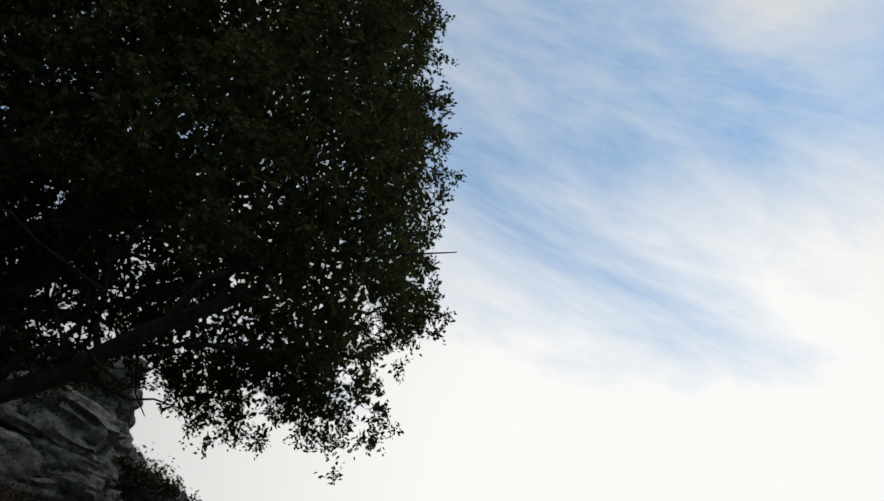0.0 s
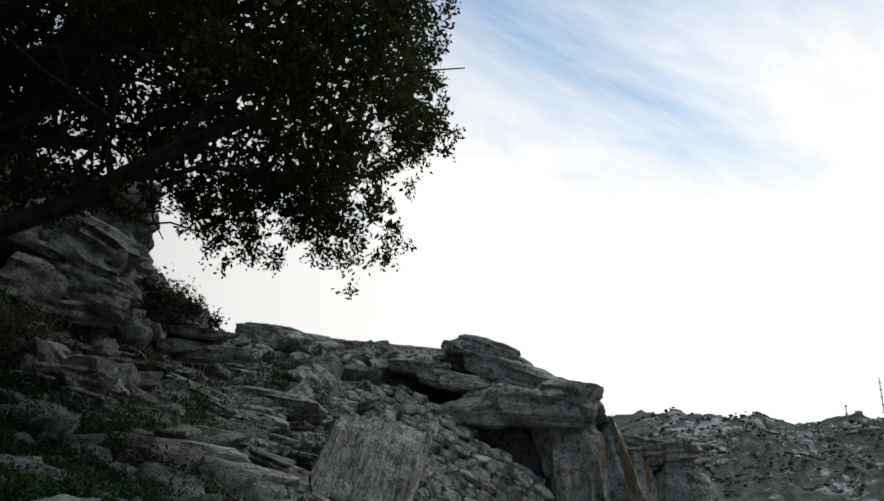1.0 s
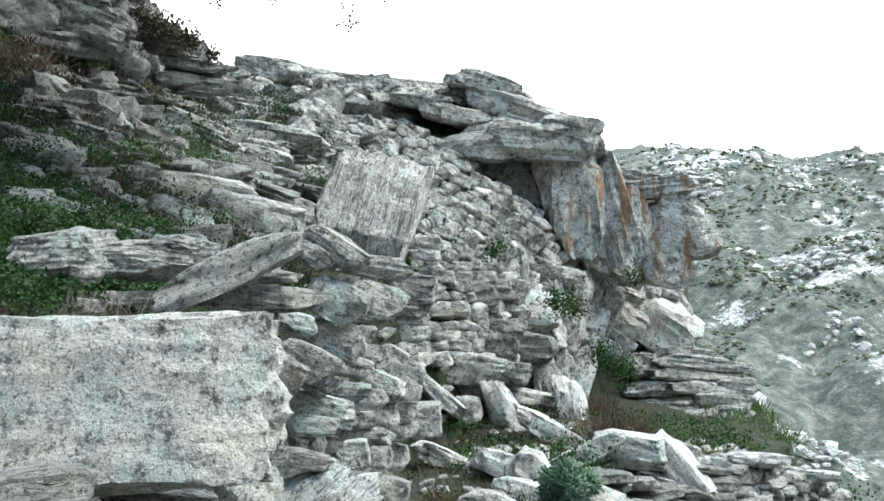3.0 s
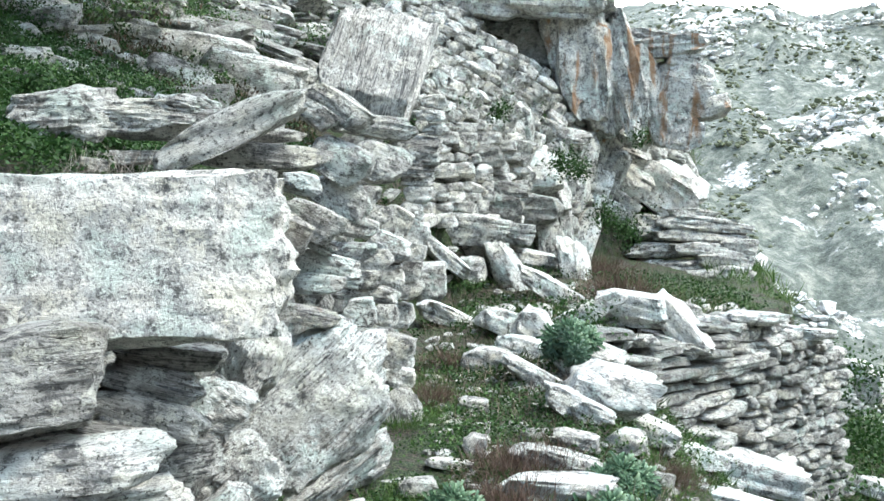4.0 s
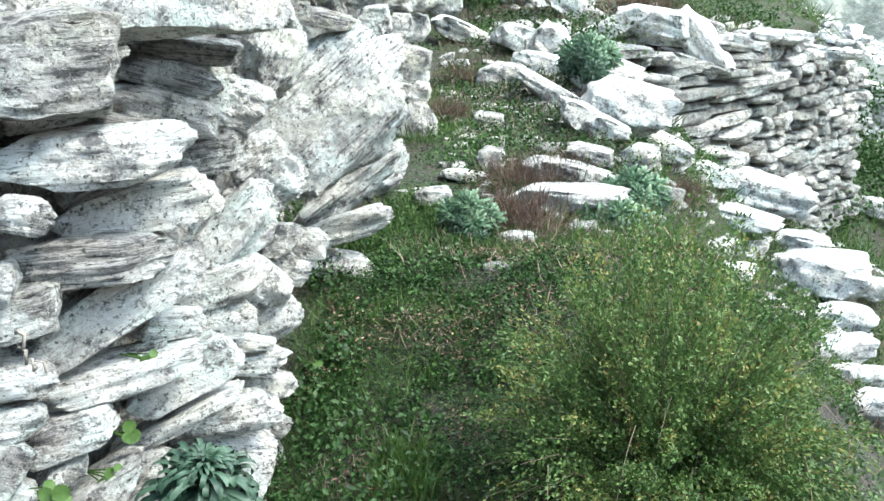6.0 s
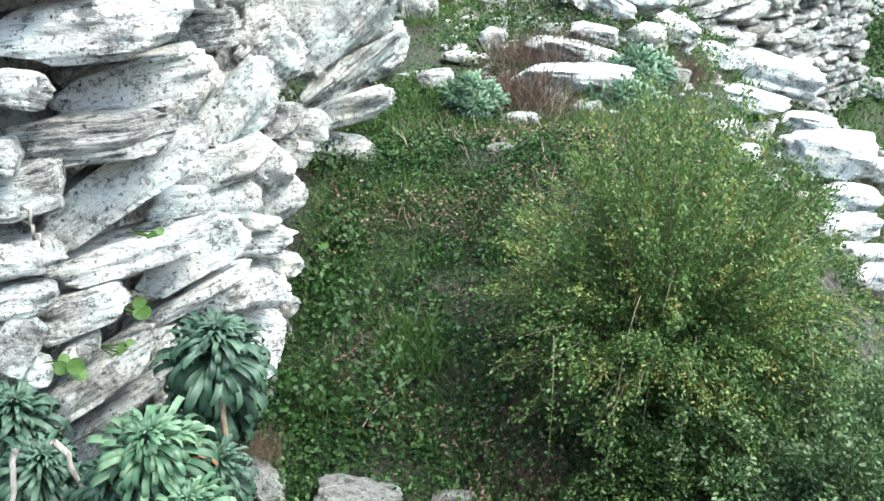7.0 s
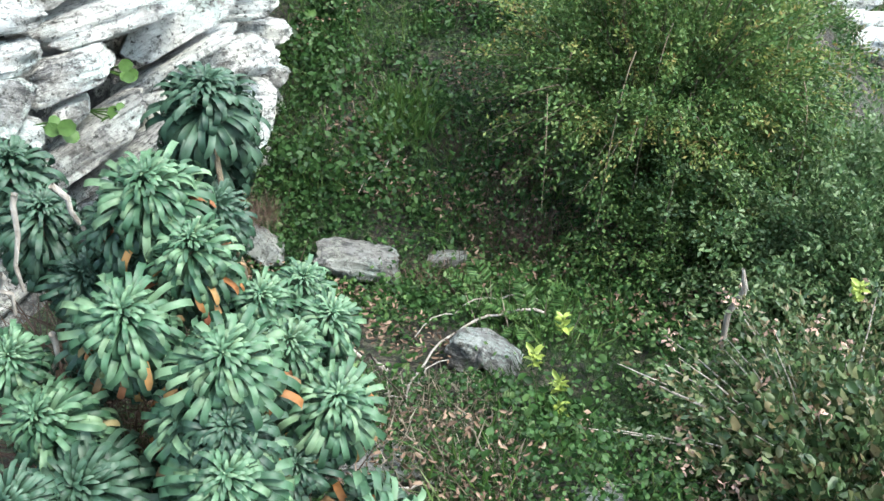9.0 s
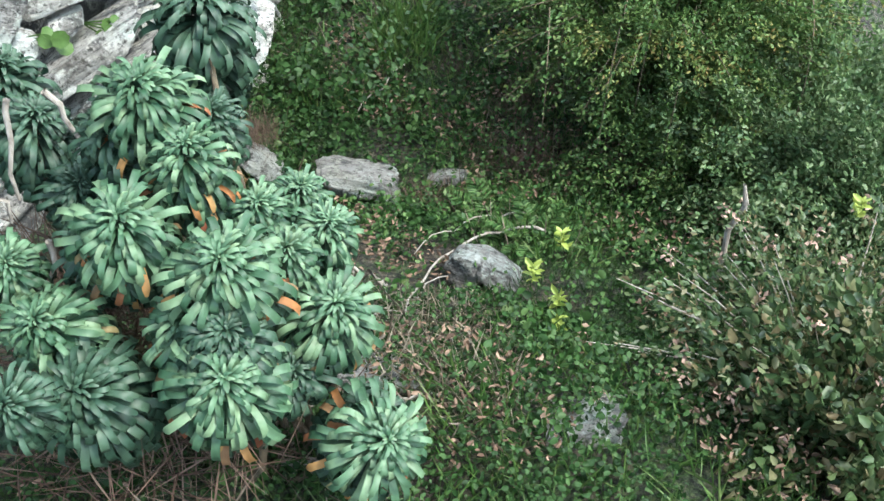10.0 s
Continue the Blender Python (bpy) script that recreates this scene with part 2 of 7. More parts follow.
SHRUB_BROAD = leafy("shrub_broad_leaf", [(0.034, 0.070, 0.026), (0.058, 0.108, 0.040), (0.088, 0.142, 0.056), (0.135, 0.185, 0.09)], 0.45, 0.3, 0.3)
SHRUB_TIP = leafy("shrub_tip_leaf", [(0.09, 0.16, 0.04), (0.14, 0.20, 0.05), (0.20, 0.21, 0.06), (0.20, 0.135, 0.048)], 0.5)
BRUSH = leafy("dead_brush", [(0.055, 0.032, 0.024), (0.10, 0.062, 0.045), (0.17, 0.12, 0.09)], 0.8, 0.1)
SCRUB_LEAF = leafy("scrub_leaf", [(0.020, 0.044, 0.016), (0.036, 0.070, 0.025), (0.058, 0.098, 0.036), (0.10, 0.125, 0.055), (0.14, 0.105, 0.055)], 0.45, 0.3, 0.35)
YELLOW_LEAF = leafy("yellow_leaf", [(0.17, 0.26, 0.05), (0.26, 0.34, 0.07), (0.38, 0.40, 0.11)])
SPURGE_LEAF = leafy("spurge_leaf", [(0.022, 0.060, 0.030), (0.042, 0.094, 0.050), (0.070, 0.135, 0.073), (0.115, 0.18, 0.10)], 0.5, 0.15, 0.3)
# the spurge leaf again, darker: shade put into the colour
SPURGE_SHADED = leafy("spurge_shaded_leaf", [(0.016, 0.042, 0.026), (0.03, 0.065, 0.039), (0.046, 0.085, 0.054)], 0.5, 0.15, 0.3)
RUSTY_LEAF = leafy("withered_leaf", [(0.30, 0.11, 0.035), (0.34, 0.20, 0.07), (0.20, 0.06, 0.03), (0.22, 0.19, 0.09)], 0.7)
HERB = leafy("herb_leaf", [(0.010, 0.030, 0.008), (0.018, 0.048, 0.012), (0.028, 0.070, 0.018), (0.046, 0.090, 0.027)], 0.55, 0.3, 0.2)
HERB_BRIGHT = leafy("bright_herb_leaf", [(0.018, 0.052, 0.014), (0.034, 0.082, 0.021), (0.062, 0.125, 0.035), (0.10, 0.155, 0.055)], 0.5, 0.3, 0.2)
GRASS = leafy("grass_blade", [(0.035, 0.085, 0.018), (0.06, 0.125, 0.026), (0.10, 0.145, 0.042)], 0.5)
STRAW = leafy("dry_stalk", [(0.12, 0.09, 0.07), (0.24, 0.20, 0.15), (0.07, 0.05, 0.042)], 0.8, 0.15)
DRY_HEAD = leafy("dry_head", [(0.30, 0.20, 0.15), (0.42, 0.27, 0.22), (0.24, 0.17, 0.11)], 0.8, 0.2)
PALE_STRAW = leafy("pale_straw", [(0.12, 0.095, 0.07), (0.22, 0.18, 0.13), (0.34, 0.30, 0.23)], 0.8, 0.15)
DEAD_LEAF = leafy("dead_leaf", [(0.07, 0.042, 0.028), (0.14, 0.085, 0.055), (0.22, 0.15, 0.105)], 0.8, 0.15)
HEATH = leafy("heath_leaf", [(0.022, 0.03, 0.012), (0.04, 0.045, 0.018), (0.075, 0.055, 0.03), (0.10, 0.06, 0.04)], 0.7, 0.15)
PENNY = leafy("pennywort_leaf", [(0.04, 0.09, 0.022), (0.07, 0.13, 0.036)], 0.5, 0.3, 0.2)
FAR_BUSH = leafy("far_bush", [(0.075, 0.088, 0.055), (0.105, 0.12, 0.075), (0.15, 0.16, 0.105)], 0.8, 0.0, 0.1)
STEEL = bark("painted_mast", (0.30, 0.28, 0.28), (0.42, 0.40, 0.40), 0.5)

# ---- helpers for shapes ----


def part(name, bm, material, parent, label=""):
    """Links a bmesh, or takes a ready mesh, as one mesh object under a thing or a part."""
    if isinstance(bm, bmesh.types.BMesh):
        me = bpy.data.meshes.new(name)
        bm.to_mesh(me)
        bm.free()
    else:
        me = bm
    if not me.materials:
        me.materials.append(material)
    ob = new(name, me)
    ob.parent = parent
    return tagged(ob, label)


def from_arrays(name, verts, faces, material, smooth=True):
    me = bpy.data.meshes.new(name)
    me.from_pydata([tuple(v) for v in verts], [], [tuple(f) for f in faces])
    me.materials.append(material)
    if smooth:
        me.polygons.foreach_set("use_smooth", [True] * len(me.polygons))
    return me


def rng(seed):
    return np.random.default_rng(seed)


def rock_mesh(name, seed, material, n=6, rounding=0.35, cuts=5, ledge=0.07, rough=0.05, layers=5.0, sharp=32, chip=(0.54, 0.80), wedge=0.0):
    """A broken, layered block about 2 units across: a softened cube with its corners knocked off in profile and in depth,
    one end thinner, and the edges of its layers (along z) standing out unevenly."""
    r = rng(seed)
    bm = bmesh.new()
    bmesh.ops.create_cube(bm, size=2.0)
    bmesh.ops.subdivide_edges(bm, edges=bm.edges[:], cuts=n, use_grid_fill=True)
    p = np.array([v.co for v in bm.verts])
    soft = p / (np.abs(p) ** 2.5).sum(1, keepdims=True) ** 0.4 * 1.04
    p = p * (1 - rounding) + soft * rounding
    p[:, 2] *= 1 - wedge * (0.5 + 0.5 * p[:, 0] * r.choice((-1, 1)))
    p[:, 0] += p[:, 2] * r.normal(0, 0.16)
    for k in range(cuts + 4):
        if k % 2:                              # in profile
            a = math.pi * (0.25 + 0.5 * k) + r.normal(0, 0.45)
            d = np.array((math.cos(a), r.normal(0, 0.15), math.sin(a)))
        else:
            d = r.normal(0, 1, 3)
        d /= np.linalg.norm(d)
        over = np.maximum(p @ d - max(np.abs(d).sum() * r.uniform(*chip), 0.88), 0)
        p -= over[:, None] * d
    tilt, off = r.normal(0, 0.10, 2), r.uniform(-50, 50, 3)
    for i, v in enumerate(p):
        q = Vector(v + off)
        h = (v[2] + tilt[0] * v[0] + tilt[1] * v[1]) * layers * 0.5 + 0.5 * noise.noise(q * 0.8)
        step = noise.noise(Vector((math.floor(h) * 7.3, off[0] + 0.6 * v[0], off[1] + 0.6 * v[1])))
        frac = h - math.floor(h)
        lip = (1.3 * step - 0.5 * max(0.0, abs(frac - 0.5) - 0.28) / 0.22) * ledge
        grain = noise.noise(Vector((q[0] * 1.5, q[1] * 1.5, q[2] * 7.0))) * rough * 0.5
        w = noise.fractal(q * 1.7, 0.8, 2.1, 5) * rough * 1.5 + grain
        p[i] = (v[0] * (1 + lip + w), v[1] * (1 + lip + w), v[2] * (1 + w * 0.6) + rough * (0.9 * noise.noise(q * 1.1) + 0.5 * noise.noise(q * 3.1)))
    for v, c in zip(bm.verts, p):
        v.co = c
    me = bpy.data.meshes.new(name)
    bm.to_mesh(me)
    bm.free()
    me.materials.append(material)
    me.polygons.foreach_set("use_smooth", [True] * len(me.polygons))
    me.set_sharp_from_angle(angle=radians(sharp))
    return me


def placed(at, size, turn):
    """A matrix: the centre, half sizes, and turns about x, y, z in degrees."""
    return pose(*at, *turn) @ Matrix.Diagonal((*size, 1))


def boulder(at, size, turn=(0, 0, 0), seed=1, label="", material=None, name="boulder", category="rock", **shape):
    """A single rock with a mesh of its own: centre, half sizes, turns."""
    shape.setdefault("n", 14)
    ob = new(name, rock_mesh(name, seed, material or STONE, **shape))
    ob.matrix_world = placed(at, size, turn)
    return tagged(ob, label or "weathered grey schist boulder on the slope", category)

# ---- the land: one sheet from under the camera to the far ridge ----
# left of -25 the ridge is unseen, made steep there to block light
RIDGE_AT = (-60, -40, -30, -25, -21, -19, -17.5, -15, -12.5, -11, -7, -5, 1, 3, 5.5, 8, 9.5, 11, 13.5, 14.6, 15.2)
RIDGE_UP = (48, 43, 30, 22.5, 20.2, 17.9, 16.7, 15.0, 13.6, 14.4, 13.9, 13.7, 13.7, 13.3, 11.7, 10.0, 9.1, 7.9, 7.0, 1.0, -4.0)
FAR_AT = (-180, -60, 0, 12, 14, 20, 24, 30, 60, 180)
FAR_UP = (6, 9, 10, 9.9, 10.0, 9.5, 9.6, 9.0, 6, 6)


def smooth01(a, b, v):
    s = np.clip((v - a) / (b - a), 0, 1)
    return s * s * (3 - 2 * s)


def lane(x, y):
    """The trodden strip at the wall's foot and the slope that drops away beside it."""
    z = np.interp(y, (-30, -2, 0.6, 1.2, 1.7, 2.2, 3.0, 4.2, 6.0, 10, 15, 22, 40), (-1, 0.05, 0.02, -0.12, -0.32, -0.5, -0.4, -0.18, -0.25, -0.2, 0.0, 0.0, -3))
    side = np.interp(y, (0, 2, 4, 6.7, 8.5, 9.8, 10.6, 10.9, 15.0, 17, 24), (1.5, 1.5, 1.35, 1.0, 1.5, 1.75, 1.6, 1.45, 5.5, 6.2, 8.0))
    over = np.maximum(x - side, 0)
    bank, width = np.interp(y, (4, 7, 10.2, 10.8), (0.8, 0.95, 1.0, 5.0)), np.interp(y, (6, 8, 10.2, 10.8, 11.7, 12.7, 14.1), (1.3, 1.6, 1.4, 0.22, 0.25, 0.42, 0.56))
    z = z - bank * np.minimum(over, width) - 0.42 * np.clip(over - width, 0, 60)
    z = z - 0.12 * np.clip(x - 2.6, 0, 4) * (y > 9)
    return z


def wall_x(y):
    """The face of the near wall: how far left it stands at y."""
    return np.interp(y, (-6, 0, 1.9, 2.45, 3.0, 3.6, 5.0, 7.8, 8.6, 11.5), (-2.0, -1.5, -0.98, -0.80, -0.66, -0.60, -0.58, -0.36, -0.5, -2.2))


def cliff_r(turn):
    """How far off the upper walls and the crag begin, by direction."""
    return np.interp(turn, (-10, -4, -2, 3, 10, 14), (10.5, 11.0, 12.0, 15.2, 22.0, 23.5))


def land(x, y):
    r, turn = np.hypot(x, y), np.degrees(np.arctan2(x, y))
    z = lane(x, y)
    up = np.interp(turn, RIDGE_AT, RIDGE_UP)
    # terrace and hill behind the near wall
    behind = np.clip(wall_x(y) - 0.38 - x, 0, None)
    r_wall = np.minimum(0.75 / np.sin(np.radians(np.clip(-turn, 2.0, 90))), 10.0)
    s = np.clip(np.log(np.maximum(r, 0.1) / r_wall) / np.log(26.0 / r_wall), 0, 1) ** 1.6
    terrace = 1.62 + r * np.tan(np.radians(0.3 * (1 - s) + up * s))
    past = np.clip((r - 26.0) / 30.0, 0, 1)
    terrace = terrace * (1 - past) - 30.0 * past
    left = np.where((turn > -110) & (turn < 0), z + (terrace - z) * smooth01(0.0, 0.3, behind) * (y > -8), z)
    # the sloping stone revetment and crag at the head of the lane
    d = r - cliff_r(turn)
    top = r * np.tan(np.radians(up)) + 1.65
    lift = np.interp(d / np.maximum(26.0 - cliff_r(turn), 0.6), (0, 0.35, 1.0), (0, 0.62, 1.0))
    head = (z + (top - z) * lift) * (1 - past) - 30.0 * past
    right = np.where((turn > -12) & (turn < 15.2) & (d > 0), head, z)
    z = np.maximum(left, right)
    # the valley and the far ridge
    far_up = np.interp(turn, FAR_AT, FAR_UP)
    fall = np.interp(r, (24, 60, 140, 260), (0, -18, -45, -62))
    z = np.where(r > 26, z * smooth01(60, 26, r) + fall * smooth01(26, 60, r), z)
    t = np.clip((r - 240.0) / 640.0, 0, 1)
    rise = -62 + (1.65 + 880 * np.tan(np.radians(far_up)) + 62) * t
    z = np.where(r > 240, np.where(r > 880, rise - (r - 880) * 0.25, rise), z)
    return z


def relief(x, y, z):
    """Small unevenness of the ground, coarser with distance."""
    out = np.zeros(len(x))
    for i in range(len(x)):
        d = math.hypot(x[i], y[i])
        if d < 28:
            q = Vector((x[i], y[i], z[i]))
            out[i] = 0.06 * noise.fractal(q * 1.3, 1.0, 2.0, 4) * min(1, d) + 0.010 * d * noise.noise(q * 0.35)
        elif d > 100:
            q = Vector((x[i], y[i], 0)) * 0.012
            out[i] = (noise.fractal(q, 0.9, 2.1, 6) * 20 + 4 * noise.noise(q * 9)) * min(1, (d - 100) / 150)
    return out


def ground_z(x, y):
    """Height of the ground, unevenness and all, for arrays of places."""
    z = land(x, y)
    return z + relief(x, y, z)


def land_z(x, y):
    return float(ground_z(np.array([x], float), np.array([y], float))[0])


def build_land():
    turns = np.radians(np.concatenate([np.arange(-180, -34, 3.0), np.arange(-34, 34, 0.25), np.arange(34, 180, 3.0)]))
    rs = np.concatenate([[0.05], np.geomspace(0.3, 30, 190), np.geomspace(31, 880, 90), np.geomspace(900, 4000, 8)])
    tt, rr = np.meshgrid(turns, rs)
    x, y = rr * np.sin(tt), rr * np.cos(tt)
    z = land(x, y)
    m, k = z.shape
    flat = np.stack([x, y, z], -1).reshape(-1, 3)
    flat[:, 2] += relief(flat[:, 0], flat[:, 1], flat[:, 2])
    n = np.arange(m * k).reshape(m, k)
    a, b = n[:-1], n[1:]
    quads = np.stack([a, np.roll(a, -1, 1), np.roll(b, -1, 1), b], -1).reshape(-1, 4)
    flat = np.vstack([flat, [[0, 0, flat[:k, 2].mean()]]])         # the disc underfoot
    foot = [(m * k, (i + 1) % k, i) for i in range(k)]
    me = from_arrays("ground", flat, quads.tolist() + foot, GROUND)
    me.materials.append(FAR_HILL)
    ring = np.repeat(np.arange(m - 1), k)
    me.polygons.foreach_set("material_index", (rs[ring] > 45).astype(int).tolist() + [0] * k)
    return tagged(new("ground", me), "mossy soil slope running out to a far scrub mountain", "ground", kind="structure")


build_land()

# ---- near dry-stone wall ----
STONES = [rock_mesh("stone", 100 + i, (STONE, STONE_DARK, STONE)[i % 3], n=5, rounding=0.4, cuts=6, ledge=0.05, rough=0.05) for i in range(14)]


def wall_root(name, label, kind=""):
    return tagged(new(name), label, "wall", kind=kind)


def lay(root, me, at, size, turn, name="stone"):
    ob = new(name, me)
    ob.parent = root
    ob.matrix_local = placed(at, size, turn)
    return ob


def face_stones(root, meshes, seed, face, s_range, z_range, h=(0.10, 0.2), w=(0.2, 0.5), deep=0.25, tip=6, lean=0.0):
    """Rough courses on a face: face(s) gives x, y and the compass turn of the wall's run at s metres along."""
    r = rng(seed)
    z = z_range[0]
    while z < z_range[1]:
        hh = r.uniform(*h)
        s = s_range[0] + r.uniform(-0.2, 0.1)
        while s < s_range[1]:
            ww = r.uniform(*w)
            x, y, turn = face(s + ww / 2)
            push = r.uniform(-0.06, 0.05)
            lay(root, meshes[int(r.integers(len(meshes)))],
                (x + push * math.cos(radians(turn)), y, z + hh / 2 + r.uniform(-0.02, 0.02)),
                (ww * 0.56, deep, hh * 0.60), (r.normal(0, tip), r.normal(0, tip) + lean, turn + r.normal(0, 6)))
            s += ww
        z += hh


def near_face(y):
    a = math.degrees(math.atan2(wall_x(y + 0.2) - wall_x(y - 0.2), 0.4))
    return float(wall_x(y)) - float(np.interp(y, (2.6, 3.4), (0.50, 0.66))), y, 90.0 - a


near_wall = wall_root("wall_near", "dry-stone wall of grey lichened schist beside the path", "structure")
face_stones(near_wall, STONES, 5, near_face, (1.75, 8.2), (-0.5, 1.4), w=(0.3, 0.6))


# ---- terraced wall beside the slope ----
def side_face(s):
    f = s / 6.3
    return 2.05 + 4.2 * f, 10.85 + 4.2 * f, 45.0


side_wall = wall_root("wall_side", "low dry-stone terrace wall of thin grey slabs, partly fallen", "structure")
SLABS = [rock_mesh("stone", 140 + i, (STONE, STONE_DARK)[i % 2], n=5, rounding=0.4, cuts=6, ledge=0.05, rough=0.05) for i in range(8)]


def side_stones():
    """Courses from the foot up: long slabs at the near end, small rough stones farther on."""
    r = rng(21)
    row = 0
    z = -3.4
    while z < 0.1:
        s = r.uniform(-0.5, 0.0)
        hh = r.uniform(0.13, 0.2)
        while s < 6.0:
            near = s < 2.3
            w = r.uniform(0.45, 1.15) if near else r.uniform(0.2, 0.48)
            h = hh * (0.9 if near else r.uniform(0.8, 1.15))
            mid = s + w / 2
            foot, top = np.interp(mid, (-0.3, 1.2, 2.7, 4.6, 5.9), (-1.2, -1.5, -2.3, -3.3, -3.3)), np.interp(mid, (-0.3, 1.2, 2.5, 5.5, 6), (0.03, -0.19, -0.03, -0.62, -0.9))
            if foot < z < top + r.uniform(-0.12, 0.05):
                x, y, turn = side_face(mid)
                back = 0.1 * (z + 1.5) + r.uniform(-0.05, 0.08)
                lay(side_wall, SLABS[int(r.integers(8))], (x - back * 0.7, y + back * 0.7, z), (w * 0.53, r.uniform(0.24, 0.34), h * 0.54),
                    (r.normal(0, 4), r.normal(0, 4) + 2.0, turn + r.normal(0, 9)))
            s += w
        z += hh
        row += 1


side_stones()

# ---- sloping stone revetment at the head of the lane ----
revetment = wall_root("wall_upper", "steep dry-stone retaining wall of grey fitted blocks below the crag", "structure")


FITTED = [rock_mesh("stone", 180 + i, (STONE, STONE_PALE, STONE)[i % 3], n=5, rounding=0.2, cuts=6, ledge=0.05, rough=0.06, chip=(0.56, 0.82)) for i in range(12)]


def slope_stone(r, turn, up, wide, tall, lean):
    """One fitted stone on the steep face, seen at this turn and height angle from the lane."""
    rs = np.linspace(float(cliff_r(turn)), 25.8, 160)
    xs, ys = rs * math.sin(radians(turn)), rs * math.cos(radians(turn))
    zs = land(xs, ys)
    k = int(np.argmax(np.degrees(np.arctan2(zs - 1.65, rs)) > up))
    if k == 0:
        return
    dist = float(rs[k])
    x, y = xs[k] * (1 - 0.22 / dist), ys[k] * (1 - 0.22 / dist)
    size = dist * math.radians(1.0)
    lay(revetment, FITTED[int(r.integers(12))], (x, y, 1.65 + dist * math.tan(radians(up))), (wide * size * 0.56, 0.36, tall * size * 0.62),
        (r.normal(-4, 5), lean + r.normal(0, 5), -turn + r.normal(-4, 8)))


def slope_stones():
    r = rng(33)
    # leaning courses that fall towards the crag
    c = 3.2
    while c < 11.6:
        tall = r.uniform(0.42, 0.68)
        turn = -5.6 + r.uniform(-0.4, 0.4)
        while turn < 10.6:
            wide = r.uniform(0.6, 1.35)
            turn += wide * 0.5
            up = c - 0.56 * turn + r.uniform(-0.06, 0.06)
            if max(3.6 - 0.25 * turn, 1.2) < up < 12.5 - 0.69 * (turn + 3.4):
                slope_stone(r, turn, up, wide * 1.08, tall, 29)
            turn += wide * 0.46
        c += tall
    # level courses below them
    up = -2.4
    while up < 4.6:
        tall = r.uniform(0.45, 0.72)
        turn = -2.0 + r.uniform(-0.4, 0.4)
        while turn < np.interp(up, (-2, 0.5, 2), (6.5, 9.0, 13.8)):
            wide = r.uniform(0.7, 1.5)
            turn += wide * 0.5
            if up < 4.2 - 0.25 * turn:
                slope_stone(r, turn, up, wide, tall, 3)
            turn += wide * 0.5
        up += tall


slope_stones()

# stones of the near wall, by centre, half sizes and turns
def stone_set(seed, material, many=5, **shape):
    shape = dict(n=12, rounding=0.45, cuts=8, ledge=0.045, rough=0.06, layers=6.0, wedge=0.22) | shape
    return [rock_mesh("stone", seed + i, material, **shape) for i in range(many)]


PALE, GREY, LAYERED = stone_set(300, STONE_PALE, 10), stone_set(320, STONE), stone_set(330, STONE_LAYER, layers=9.0, ledge=0.07)
FLOWING, BLOCKY, RUSTED = stone_set(340, STONE_FLOW, n=22, layers=9.0, rough=0.12, rounding=0.6), stone_set(350, STONE_PALE, 2, n=16), stone_set(360, STONE_RUSTY, 1)
lay(near_wall, rock_mesh("stone", 47, STONE_BLOCK, n=30, rounding=0.2, cuts=6, ledge=0.015, rough=0.07, chip=(0.70, 0.95)), (-0.883, 2.509, 1.493), (0.445, 0.117, 0.222), (-6.3, -1.9, 0.6))
lay(near_wall, BLOCKY[0], (-0.905, 2.239, 1.011), (0.221, 0.156, 0.08), (-8.8, -2.8, 10.2))
lay(near_wall, PALE[0], (-0.878, 2.42, 0.819), (0.214, 0.151, 0.075), (-10.7, -8.1, 18.9))
lay(near_wall, PALE[1], (-0.977, 1.984, 0.941), (0.073, 0.09, 0.045), (-10.7, 11.6, 23.2))
lay(near_wall, PALE[2], (-0.736, 2.856, 0.613), (0.179, 0.134, 0.078), (-15.3, -42.4, 23.9))
lay(near_wall, LAYERED[0], (-0.786, 2.745, 0.875), (0.135, 0.105, 0.068), (-8.9, -0.5, 32.3))
lay(near_wall, LAYERED[1], (-0.952, 2.176, 1.245), (0.165, 0.154, 0.137), (-6, -0.3, 22.2))
lay(near_wall, LAYERED[2], (-0.775, 2.661, 1.202), (0.151, 0.098, 0.042), (-5.6, 6.2, 12.5))
lay(near_wall, LAYERED[3], (-0.803, 2.602, 1.144), (0.151, 0.102, 0.049), (-6.6, 15.3, 13.6))
lay(near_wall, GREY[0], (-0.805, 2.555, 1.067), (0.17, 0.112, 0.047), (-7.8, 20.1, 13.8))
lay(near_wall, FLOWING[0], (-0.724, 2.894, 0.99), (0.091, 0.104, 0.11), (-8.8, 32.2, 8.5))
lay(near_wall, LAYERED[4], (-0.852, 2.359, 1.065), (0.096, 0.09, 0.019), (-8, 13.7, 25.8))
lay(near_wall, FLOWING[1], (-0.603, 4.142, 0.706), (0.427, 0.16, 0.318), (-9.9, -41.9, 12.5))
lay(near_wall, FLOWING[2], (-0.666, 3.298, 1.09), (0.135, 0.127, 0.113), (-11, -58.6, 23.5))
lay(near_wall, FLOWING[3], (-0.593, 4.869, 0.131), (0.343, 0.16, 0.114), (-12.4, -37.5, 13.3))
lay(near_wall, FLOWING[4], (-0.668, 3.123, 0.714), (0.111, 0.126, 0.132), (-10.6, -26.8, 22))
lay(near_wall, FLOWING[0], (-0.523, 5.828, -0.101), (0.212, 0.16, 0.129), (-11, -30.9, 6.2))
lay(near_wall, FLOWING[1], (-0.684, 3.047, 0.62), (0.089, 0.09, 0.046), (-10.7, 9.2, 15.4))
lay(near_wall, GREY[1], (-0.521, 5.929, -0.311), (0.324, 0.16, 0.087), (-10.3, -3.6, 6.2))
lay(near_wall, PALE[3], (-0.581, 4.359, 0.058), (0.253, 0.16, 0.074), (-12, -18.9, -2.3))
